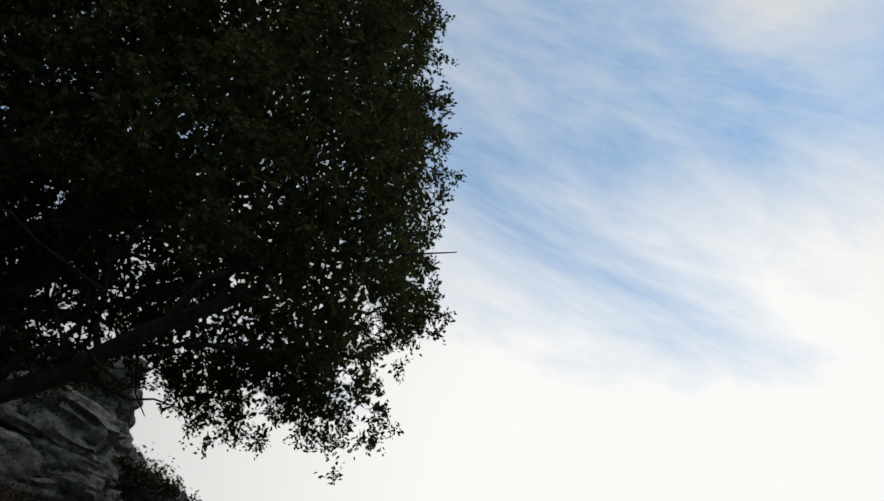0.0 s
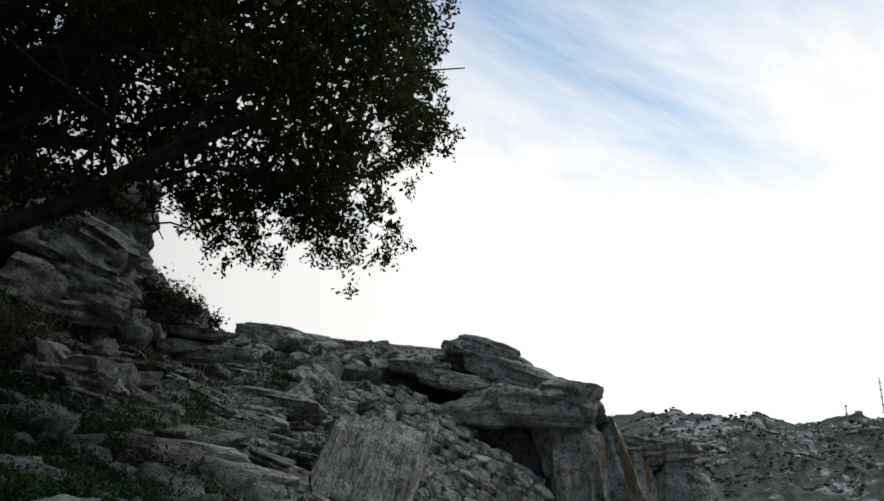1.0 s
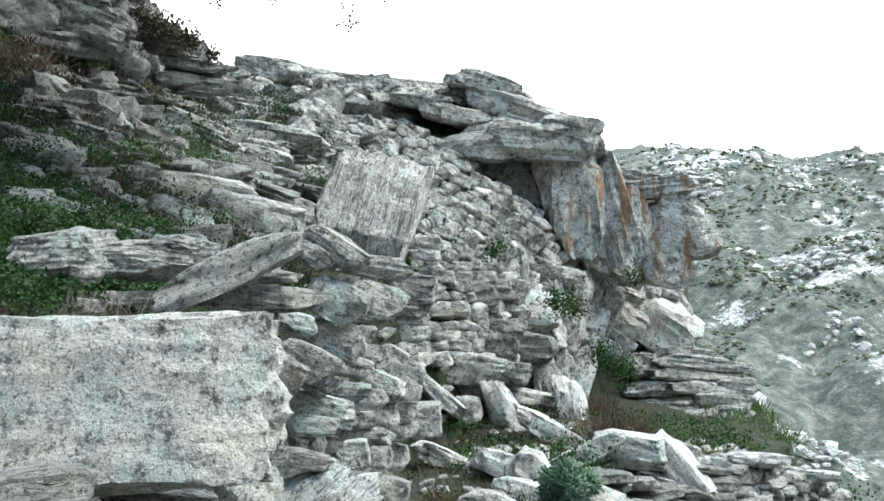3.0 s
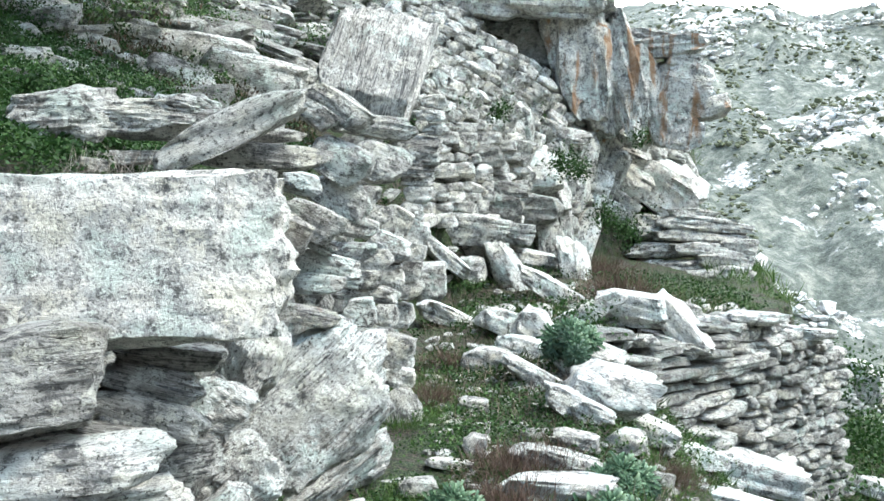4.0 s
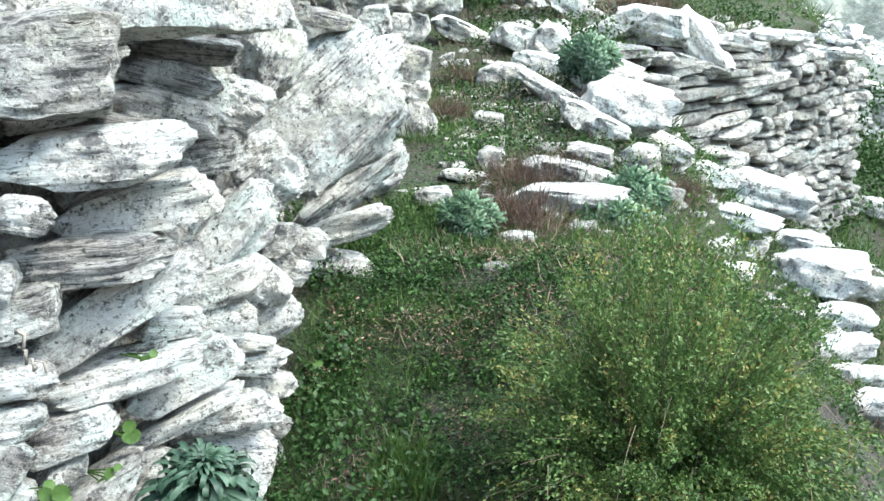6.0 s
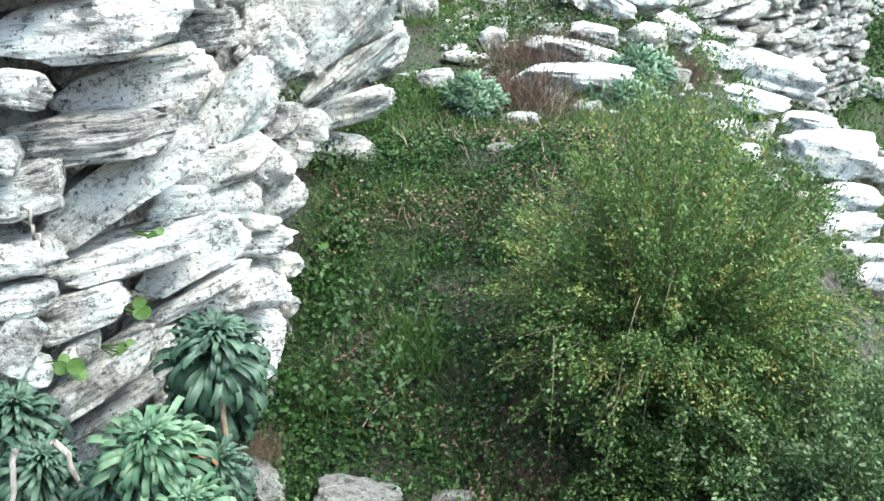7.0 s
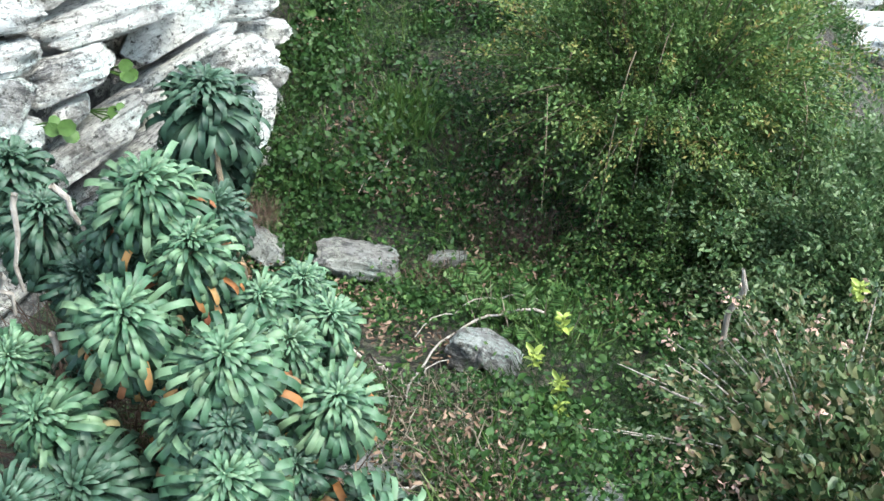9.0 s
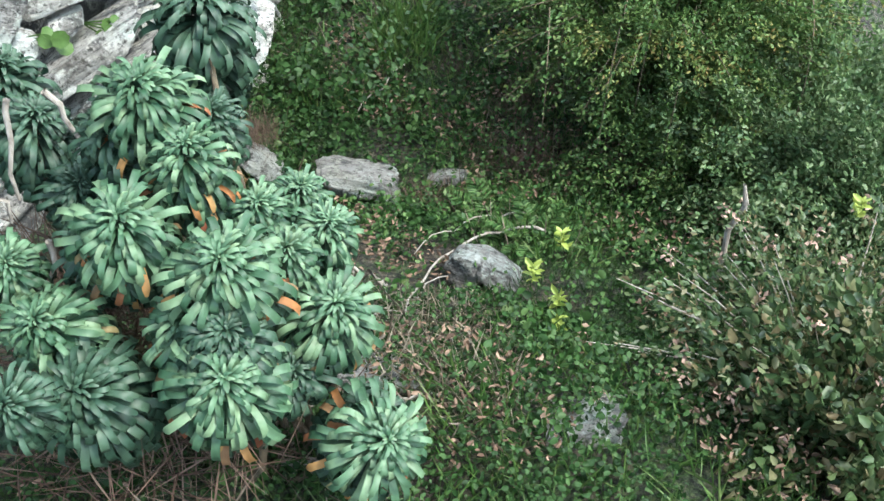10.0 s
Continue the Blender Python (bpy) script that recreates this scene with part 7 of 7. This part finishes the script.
blades("dry_grass", "brown dead stalks among the fallen slabs", 75, 26000, (-0.3, 4.5, 3.6, 15.0), 0.2, STRAW, 1.6, -0.25, scale=0.8)
blades("grass", "green grass and herbs on the terrace above the wall", 76, 60000, (-5.5, -0.7, 1.8, 12.0), 0.06, HERB, 1.3, -0.3, scale=0.6)
blades("grass", "rank green grass on the bank below the terrace", 79, 26000, (2.6, 11.0, 5.0, 17.0), 0.22, GRASS, 0.8, -0.25, scale=0.7)
blades("grass", "rough green grass on the slope beyond the terrace wall", 64, 16000, (5.5, 17.0, 13.0, 34.0), 0.5, GRASS, 0.8, -0.4, scale=0.4)
blades("dry_grass", "dry brown scrub on the rocky hillside", 77, 16000, (-10.0, 2.0, 8.0, 25.0), 0.3, STRAW, 0.8, 0.1, scale=0.4)
blades("grass", "dark green weeds between rocks of the hillside", 78, 26000, (-10.0, 5.0, 7.0, 25.0), 0.28, HERB, 1.1, 0.05, scale=0.45)


def heath(seed, count, area, size, material, label):
    """Low dark clumps of heath and scrub in the gaps between the rocks of the hill."""
    r = rng(seed)
    turn, dist = np.radians(r.uniform(area[0], area[1], count)), np.exp(r.uniform(math.log(area[2]), math.log(area[3]), count))
    x, y = dist * np.sin(turn), dist * np.cos(turn)
    keep = x < wall_x(y) - 0.5
    x, y, dist = x[keep], y[keep], dist[keep]
    c = on_land(x, y)
    big = r.uniform(0.6, 1.3, len(c)) * size * dist / 12.0
    at = np.repeat(c, 150, 0) + r.normal(0, 1, (len(c) * 150, 3)) * np.repeat(big, 150)[:, None] * (1.0, 1.0, 0.5)
    at[:, 2] += 0.1 * size
    way = r.normal(0, 0.6, at.shape) + (0, 0, 0.8)
    return tagged(new("heath", leaves_mesh("heath", at, way, r.uniform(0.5, 1.0, len(at)) * 0.085 * np.repeat(dist, 150) / 12.0, material, 0.35, 0.2, seed)), label, "scrub", kind="stuff")


heath(101, 420, (-26, -3.5, 7.5, 25.0), 0.14, HEATH, "dark brown heath between the rocks of the hillside")
heath(102, 260, (-26, -3.5, 5.0, 25.0), 0.13, HERB, "dark green scrub between the rocks of the hillside")


# ---- small rocks between the large ones ----
def scree(name, label, seed, count, area, size, meshes, sink=0.2):
    r = rng(seed)
    for k in range(count):
        turn, dist = r.uniform(area[0], area[1]), math.exp(r.uniform(math.log(area[2]), math.log(area[3])))
        x, y = dist * math.sin(radians(turn)), dist * math.cos(radians(turn))
        s = math.exp(r.uniform(math.log(size[0]), math.log(size[1]))) * dist / 12.0
        ob = new(name, meshes[int(r.integers(len(meshes)))])
        ob.matrix_world = placed((x, y, land_z(x, y) + s * sink), (s, s * r.uniform(0.5, 0.9), s * r.uniform(0.22, 0.5)), (r.normal(0, 12), r.normal(-8, 14), r.uniform(-40, 40)))
        tagged(ob, label, "rock", "small rocks of the hillside")


DARK_STONES = [rock_mesh("rock", 160 + i, STONE_DARK, n=4, rounding=0.15, cuts=7, ledge=0.1, rough=0.06, chip=(0.52, 0.80)) for i in range(10)]
scree("rock", "small angular schist rock on the hillside", 81, 130, (-25, -5, 10.0, 25.5), (0.16, 0.5), DARK_STONES)
scree("rock", "schist rock half buried in the terrace turf", 85, 16, (-25, -9, 5.0, 8.5), (0.2, 0.6), STONES)
scree("rock", "pale schist rubble on the slope below the wall", 82, 70, (3, 24, 5.0, 14.0), (0.08, 0.25), STONES)


def rubble(seed, count, area, size, label, material):
    """The uncounted smallest stones, joined."""
    r = rng(seed)
    kinds = [rock_mesh("chip", 900 + i, STONE, n=2, rounding=0.3, cuts=4, ledge=0.08, rough=0.06) for i in range(5)]
    shapes = [(np.array([v.co for v in k.vertices]), [list(p.vertices) for p in k.polygons]) for k in kinds]
    v, f, n = [], [], 0
    turn, dist = r.uniform(area[0], area[1], count), np.exp(r.uniform(math.log(area[2]), math.log(area[3]), count))
    x, y = dist * np.sin(np.radians(turn)), dist * np.cos(np.radians(turn))
    z = ground_z(x, y)
    for k in range(count):
        s = math.exp(r.uniform(math.log(size[0]), math.log(size[1]))) * dist[k] / 12.0
        m = np.array(placed((x[k], y[k], z[k] + s * 0.15), (s, s * r.uniform(0.5, 0.9), s * r.uniform(0.25, 0.5)), (r.normal(0, 14), r.normal(-6, 14), r.uniform(-60, 60))))
        kv, kf = shapes[k % 5]
        v.append(kv @ m[:3, :3].T + m[:3, 3])
        f += [[i + n for i in p] for p in kf]
        n += len(kv)
    me = from_arrays("rubble", np.concatenate(v), f, material, False)
    return tagged(new("rubble", me), label, "rubble", kind="stuff")


def crest():
    """The uncounted broken rocks that roughen the skyline of the hill, joined."""
    r = rng(86)
    shapes = [(np.array([v.co for v in k.vertices]), [list(p.vertices) for p in k.polygons]) for k in STONES[:8]]
    v, f, n = [], [], 0
    for k in range(170):
        turn, dist = r.uniform(-14.0, 3.5), r.uniform(22.6, 24.2)
        up = float(np.interp(turn, RIDGE_AT, RIDGE_UP)) + r.normal(-0.35, 0.3)
        s = math.exp(r.uniform(math.log(0.14), math.log(0.45)))
        m = np.array(placed((dist * math.sin(radians(turn)), dist * math.cos(radians(turn)), 1.65 + dist * math.tan(radians(up))), (s, s * 0.7, s * r.uniform(0.3, 0.6)), (r.normal(0, 14), r.normal(6, 16), r.uniform(-40, 40))))
        kv, kf = shapes[k % 8]
        v.append(kv @ m[:3, :3].T + m[:3, 3])
        f += [[i + n for i in p] for p in kf]
        n += len(kv)
    return tagged(new("rubble", from_arrays("rubble", np.concatenate(v), f, STONE, False)), "broken schist rubble along the ridge crest", "rubble", kind="stuff")


crest()
rubble(83, 900, (-25, -3, 7.0, 25.8), (0.06, 0.2), "small loose grey stones strewn over the hillside", STONE_DARK)
rubble(84, 1100, (-1, 26, 4.5, 15.0), (0.03, 0.13), "small loose pale stones strewn over the slope", STONE)


# ---- far slope ----
def far_cover():
    r = rng(91)
    bush, out = [], []
    ico = bmesh.new()
    bmesh.ops.create_icosphere(ico, subdivisions=1, radius=1.0)
    iv, fi = np.array([v.co for v in ico.verts]), [[v.index for v in f.verts] for f in ico.faces]
    ico.free()

    def spots(n):
        turn, dist = np.radians(r.uniform(9.5, 30, n)), np.exp(r.uniform(math.log(180), math.log(880), n))
        return dist * np.sin(turn), dist * np.cos(turn), dist

    def cover(name, label, category, x, y, dist, size, flat, material):
        v, f = [], []
        z = ground_z(x, y)
        for k in range(len(x)):
            s = size[k]
            wob = iv * (1 + r.normal(0, 0.28, (len(iv), 1))) * (s, s * r.uniform(0.6, 1.1), s * flat * r.uniform(0.4, 1.2))
            v.append(wob + (x[k], y[k], z[k] + s * 0.15))
            f += [[i + k * len(iv) for i in face] for face in fi]
        return tagged(new(name, from_arrays(name, np.concatenate(v), f, material, False)), label, category, kind="stuff")

    x, y, d = spots(16000)
    m = np.array([noise.fractal(Vector((a, b, 0)) * 0.012, 1.0, 2.0, 4) for a, b in zip(x, y)])
    k = m > -0.12
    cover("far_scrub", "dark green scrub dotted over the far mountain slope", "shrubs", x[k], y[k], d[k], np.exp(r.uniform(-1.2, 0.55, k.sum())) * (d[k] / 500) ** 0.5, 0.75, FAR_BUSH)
    x, y, d = spots(15000)
    m = np.array([noise.fractal(Vector((a, b, 40)) * 0.016, 1.0, 2.0, 5) for a, b in zip(x, y)]) + 0.25 * smooth01(600, 860, d)
    k = m > 0.30
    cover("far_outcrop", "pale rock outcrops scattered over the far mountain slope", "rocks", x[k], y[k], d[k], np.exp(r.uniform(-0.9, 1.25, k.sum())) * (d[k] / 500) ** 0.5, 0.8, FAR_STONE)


far_cover()


def mast(x, y, height, label):
    z = land_z(x, y)
    root = thing("radio_mast", (x, y, z), label, "mast")
    bm = bmesh.new()
    tube(bm, [(x, y, z - 2), (x, y, z + height)], (0.5, 0.35), 6)
    hold("pole", mesh_of(bm, "pole", STEEL), root)
    for k in range(int(height / 7)):
        bm = bmesh.new()
        tube(bm, [(x - 1.1, y, z + 6 + 6.3 * k), (x + 1.1, y, z + 6 + 6.3 * k)], (0.5, 0.5), 5)
        hold("crossarm", mesh_of(bm, "crossarm", STEEL), root)


mast(371, 797, 42, "tall thin radio mast on the far ridge")
mast(343, 806, 14, "short radio mast on the far ridge")


# ---- twigs, pennywort and dead plants ----
def twig(pts, radius, label, seed):
    bm = bmesh.new()
    line = []
    for a, b in zip(pts, pts[1:]):
        line += bend(a, b, (0, 0, 0.02), 4, 0.006, seed)[:-1]
    line.append(Vector(pts[-1]))
    tube(bm, line, np.linspace(radius, radius * 0.5, len(line)), 6)
    return tagged(new("dead_twig", mesh_of(bm, "dead_twig", TWIG)), label, "twig")


PALE = "thin bleached dead twig lying over the herbs"
twig([(0.261, 1.853, -0.326), (0.127, 1.844, -0.322), (-0.014, 1.715, -0.276), (-0.102, 1.478, -0.181), (-0.119, 1.296, -0.109)], 0.0045, PALE, 0)
twig([(0.26, 1.919, -0.349), (0.132, 1.946, -0.359), (0.001, 1.852, -0.325), (-0.104, 1.713, -0.275)], 0.003, PALE, 1)
twig([(-0.166, 1.522, -0.199), (-0.227, 1.582, -0.223), (-0.256, 1.582, -0.223)], 0.008, PALE, 2)
twig([(-0.154, 1.357, -0.133), (-0.195, 1.106, -0.048), (-0.203, 0.964, -0.015)], 0.003, PALE, 3)
twig([(-0.012, 1.074, -0.041), (-0.168, 1.057, -0.037), (-0.3, 1.04, -0.033)], 0.003, PALE, 4)
twig([(-0.173, 2.76, -0.38), (-0.238, 2.643, -0.395), (-0.327, 2.517, -0.411)], 0.004, PALE, 5)
twig([(-0.236, 1.282, -0.103), (-0.118, 1.396, -0.149), (-0.014, 1.583, -0.223)], 0.0025, PALE, 6)
twig([(0.036, 1.216, -0.077), (0.144, 1.058, -0.038), (0.209, 1.043, -0.034)], 0.003, PALE, 7)
twig([(-0.933, 1.827, 0.723), (-0.937, 1.813, 0.692), (-0.936, 1.815, 0.656), (-0.931, 1.832, 0.631), (-0.92, 1.865, 0.61)], 0.005, "pale bare root hooked out of a wall joint", 25)
twig([(-0.684, 1.123, 0.65), (-0.706, 1.084, 0.48)], 0.006, "bare pale stick standing among the spurge", 20)
twig([(-0.635, 0.997, 0.47), (-0.656, 0.981, 0.348)], 0.006, "bare pale stick standing among the spurge", 21)
twig([(-0.424, 1.119, 0.493), (-0.404, 1.115, 0.36)], 0.006, "bare pale stick standing among the spurge", 22)
twig([(-0.705, 1.037, 0.559), (-0.717, 1.055, 0.457)], 0.006, "bare pale stick standing among the spurge", 23)
twig([(-0.636, 1.148, 0.648), (-0.602, 1.16, 0.5)], 0.006, "bare pale stick standing among the spurge", 24)


def pennywort(at, size, seed):
    """Round cupped leaves on short stalks, rooted in a wall joint."""
    r = rng(seed)
    root = thing("pennywort", at, "pennywort with round green leaves growing from a wall joint", "plant", "pennyworts in the wall")
    for k in range(4):
        c = Vector(at) + Vector((0.03, -0.02, 0)) + Vector(r.normal(0, size * 0.7, 3) * (1, 1, 0.8))
        bm = bmesh.new()
        out = Vector((0.55, -0.65, 0.5)) + Vector(r.normal(0, 0.25, 3))
        q = out.to_track_quat("Z", "Y").to_matrix()
        s = size * r.uniform(0.6, 1.1)
        hub = bm.verts.new(c - q @ Vector((0, 0, s * 0.25)))
        ring = [bm.verts.new(c + q @ Vector((math.cos(a) * s * (1 + 0.06 * math.cos(7 * a)), math.sin(a) * s * (1 + 0.06 * math.cos(7 * a)), 0.04 * s * math.cos(5 * a)))) for a in np.linspace(0, math.tau, 17)[:-1]]
        for i in range(16):
            bm.faces.new((hub, ring[i], ring[(i + 1) % 16])).smooth = True
        tube(bm, [Vector(at) - Vector((0.05, 0, 0)), hub.co.copy()], (0.002, 0.002), 4)
        hold("leaf", mesh_of(bm, "leaf", PENNY), root)


pennywort((-0.872, 2.138, 0.292), 0.0173, 5)
pennywort((-0.966, 1.848, 0.303), 0.0216, 6)
pennywort((-0.843, 2.227, 0.469), 0.0144, 7)
pennywort((-0.901, 2.053, 0.22), 0.0180, 8)
pennywort((-0.834, 2.258, 0.455), 0.0144, 9)
pennywort((-0.593, 3.44, -0.186), 0.0144, 10)


def tuft(at, size, count, material, label, seed, flop=0.6, name="dead_bush"):
    """A clump of thin stalks from one foot."""
    r = rng(seed)
    p = np.array(at) + r.normal(0, size * 0.34, (count, 3)) * (1, 1, 0.22)
    way = r.normal(0, 0.8, (count, 3)) + (0, 0, 1.1)
    ob = new(name, leaves_mesh(name, p, way, r.uniform(0.25, 0.8, count) * size, material, 0.014, 0.02, seed))
    return tagged(ob, label, "bush" if name == "dead_bush" else "fern")


tuft((0.374, 5.104, -0.196), 0.412, 700, BRUSH, "dry red-brown bush among the fallen slabs", 30)
tuft((0.642, 6.088, -0.229), 0.392, 700, BRUSH, "dry red-brown bush among the fallen slabs", 31)
tuft((0.225, 2.588, -0.432), 0.178, 700, BRUSH, "matted pinkish dead stalks under the shrub", 32)
tuft((0.403, 5.964, -0.23), 0.383, 700, BRUSH, "dry red-brown bush among the fallen slabs", 33)
tuft((0.229, 5.232, -0.2), 0.280, 700, BRUSH, "matted brown dead bush on the slope", 34)
tuft((-0.634, 2.32, -0.36), 0.12, 800, BRUSH, "tuft of dry reddish stalks at the wall foot", 35)
tuft((1.921, 7.695, -0.829), 0.329, 700, BRUSH, "dry brown bush among the fallen slabs", 36)
tuft((2.44, 13.291, -0.049), 0.784, 700, BRUSH, "brown leafless brush below the cliff", 37)
tuft((2.551, 16.068, 0.019), 0.706, 700, BRUSH, "brown leafless brush below the cliff", 38)
tuft((-4.572, 17.982, 5.3), 0.475, 700, BRUSH, "red-brown dry bush on the hillside", 39)
tuft((-5.14, 11.017, 4.522), 0.628, 700, BRUSH, "dry brown grass clump on the hillside", 40)
tuft((-0.103, 7.861, -0.207), 0.320, 700, BRUSH, "dry grass clump beside the wall end", 41)
tuft((-0.016, 9.376, -0.189), 0.309, 700, BRUSH, "dry grass clump beside the wall end", 42)
tuft((-0.66, 1.12, 0.12), 0.34, 900, BRUSH, "red-brown dead stalks at the foot of the spurge", 45)
tuft((-0.5, 0.9, 0.1), 0.34, 700, BRUSH, "red-brown dead stalks at the foot of the spurge", 46)
tuft((0.24, 2.3, -0.46), 0.2, 600, BRUSH, "matted pinkish dead stalks under the shrub", 47)
tuft((-0.06, 2.05, -0.44), 0.16, 420, BRUSH, "matted pinkish dead stalks among the herbs", 49)
tuft((0.02, 2.75, -0.42), 0.16, 420, BRUSH, "matted pinkish dead stalks among the herbs", 50)
tuft((-0.12, 1.25, -0.36), 0.16, 420, STRAW, "bleached dead stalks matted among the herbs", 51)
tuft((0.5, 2.2, -0.46), 0.2, 500, BRUSH, "matted pinkish dead stalks under the shrub", 48)
tuft((-1.27, 3.27, 1.69), 0.2, 130, TWIG, "grey leafless bramble on the terrace", 43)
tuft((-0.22, 2.55, -0.47), 0.13, 500, BRUSH, "matted pinkish dead stalks on the damp floor", 49)
tuft((0.0, 2.95, -0.42), 0.13, 500, BRUSH, "matted pinkish dead stalks on the damp floor", 50)
tuft((-0.38, 3.2, -0.36), 0.12, 400, BRUSH, "matted pinkish dead stalks on the damp floor", 51)
tuft((0.08, 2.42, -0.48), 0.13, 500, BRUSH, "matted pinkish dead stalks on the damp floor", 52)
tuft((-1.06, 3.27, 1.69), 0.2, 110, TWIG, "grey leafless bramble on the terrace", 44)


def ivy(spots, seed, size, label, name="ivy", material=HERB):
    """Leafy creeper in patches, each a soft heap of leaves."""
    r = rng(seed)
    at = np.concatenate([np.array(c) + r.normal(0, 1, (n, 3)) * s for c, s, n in spots])
    way = r.normal(0, 1, at.shape) + (0, -0.6, -0.2)
    return tagged(new(name, leaves_mesh(name, at, way, r.uniform(0.5, 1.0, len(at)) * size, material, 0.6, 0.15, seed)), label, "creeper", kind="stuff")


ivy([((0.16, 17.03, 2.93), 0.16, 300), ((0.8, 17.73, 2.72), 0.19, 300), ((0.93, 18.2, 3.08), 0.15, 240), ((2.42, 20.2, 2.04), 0.22, 600), ((1.7, 19.51, 2.95), 0.16, 240), ((2.82, 20.91, 2.18), 0.18, 300), ((4.59, 22.39, 0.46), 0.33, 600), ((-1.88, 21.07, 5.63), 0.21, 400), ((-2.81, 20.79, 5.66), 0.18, 400), ((-0.76, 15.16, 2.47), 0.13, 240), ((-3.79, 20.21, 5.95), 0.33, 500), ((-3.79, 13.69, 4.06), 0.22, 600), ((-5.34, 13.01, 5.14), 0.21, 600), ((-3.55, 16.43, 4.49), 0.31, 500), ((-2.63, 16.99, 4.08), 0.25, 500), ((-2.27, 16.76, 3.92), 0.31, 600), ((-2.8, 16.3, 3.86), 0.25, 400), ((-3.63, 13.14, 3.87), 0.33, 1000), ((-5.6, 13.98, 5.52), 0.28, 800), ((-2.66, 20.21, 5.37), 0.25, 500), ((-3.8, 20.9, 6.2), 0.33, 400), ((2.43, 20.23, 2.08), 0.24, 600), ((4.76, 22.54, 0.61), 0.48, 800), ((5.81, 22.85, -0.29), 0.57, 800), ((1.49, 10.94, -0.08), 0.23, 1000), ((1.9, 15.8, 1.97), 0.13, 520), ((2.27, 16.46, 1.84), 0.1, 320), ((3.66, 18.24, 2.51), 0.11, 280), ((2.74, 16.68, 1.07), 0.16, 520), ((3.29, 17.28, 0.75), 0.17, 520), ((0.72, 13.96, 2.68), 0.08, 240)], 95, 0.075, "green ivy and weeds trailing over the upper wall")
ivy([((-0.46, 3.08, -0.33), 0.088, 700), ((-0.31, 2.79, -0.37), 0.123, 700), ((-0.58, 3.31, -0.28), 0.069, 400), ((-0.54, 2.67, -0.38), 0.081, 500), ((-0.29, 2.56, -0.4), 0.117, 700), ((-0.51, 3.57, -0.24), 0.073, 500), ((-0.55, 4.69, -0.14), 0.06, 300), ((-0.65, 4.14, -0.13), 0.068, 300)], 96, 0.035, "trailing bramble and nettle leaves at the wall foot", "bramble")
ivy([((-3.09, 7.03, 2.85), 0.12, 1200), ((-3.27, 8.62, 3.15), 0.12, 1000), ((-3.53, 11.97, 3.65), 0.18, 1200), ((-2.3, 9.97, 2.72), 0.14, 1200), ((-2.21, 8.1, 2.48), 0.12, 1400), ((-1.89, 4.37, 2.1), 0.07, 1400), ((-2.08, 5.48, 2.25), 0.07, 1000), ((-1.63, 3.51, 1.72), 0.05, 300)], 98, 0.032, "lush green creeping herbs between the terrace boulders", "creeping_herbs")
ivy([((-4.25, 14.07, 6.0), 0.14, 900), ((-3.97, 14.18, 5.89), 0.09, 600), ((-4.47, 13.98, 6.08), 0.09, 500), ((-4.64, 13.89, 6.17), 0.06, 300), ((-3.65, 14.33, 5.7), 0.07, 300)], 97, 0.07, "dark heath bush fringing the knoll", "heath_fringe", HEATH)
ivy([(c, (0.20, 0.16, 0.035), 900) for c in ((-2.35, 5.36, 2.22), (-2.28, 5.75, 2.24), (-2.43, 6.85, 2.38), (-2.39, 7.49, 2.4), (-2.17, 7.34, 2.28), (-2.0, 4.4, 2.0), (-2.49, 5.34, 2.28))], 103, 0.03, "lush green herbs between the terrace boulders", "creeping_herbs", HERB_BRIGHT)
ivy([(c, (0.28, 0.25, 0.045), 800) for c in ((-2.55, 9.17, 2.63), (-3.45, 8.24, 3.08), (-3.53, 9.63, 3.29), (-3.71, 12.54, 3.74), (-3.54, 13.01, 3.71), (-3.9, 12.0, 3.79), (-3.76, 8.29, 3.24), (-3.79, 10.68, 3.57), (-3.74, 13.57, 3.92), (-3.44, 7.85, 3.02), (-3.8, 11.71, 3.68), (-5.58, 13.51, 5.33), (-2.8, 16.28, 4.09), (-1.82, 20.58, 5.37))], 104, 0.055, "green herbs and grass on the upper terraces", "creeping_herbs", HERB_BRIGHT)
ivy([(c, (0.5, 0.5, 0.28), 900) for c in ((7.53, 17.9, -1.9), (7.05, 16.56, -3.4), (8.67, 19.04, -3.7), (8.11, 17.42, -2.9), (8.26, 19.19, -3.6), (5.94, 14.77, -3.1))], 105, 0.12, "dark green bushes on the bank beyond the terrace wall", "bushes")
ivy([(tuple(on_land(np.array([x]), np.array([y]), 0.06)[0]), (0.13, 0.15, 0.035), 420) for x, y in ((0.12, 2.2), (0.28, 1.95), (0.05, 2.6), (0.42, 1.75), (0.36, 1.45), (0.02, 1.85), (0.5, 1.95), (0.22, 2.45))], 107, 0.022, "fresh green herbs at the foot of the shrub", "creeping_herbs", HERB_BRIGHT)
ivy([(c, (0.22, 0.3, 0.05), 900) for c in ((0.26, 12.12, -0.09), (0.04, 9.32, -0.19), (0.3, 8.39, -0.2), (-0.01, 7.77, -0.21), (0.31, 7.44, -0.21), (-0.04, 6.8, -0.22), (0.17, 7.11, -0.22), (2.09, 8.6, -0.75), (0.21, 13.86, 0.15), (1.31, 7.46, -0.3))], 106, 0.04, "bright green herbs on the path beside the wall", "creeping_herbs", HERB_BRIGHT)
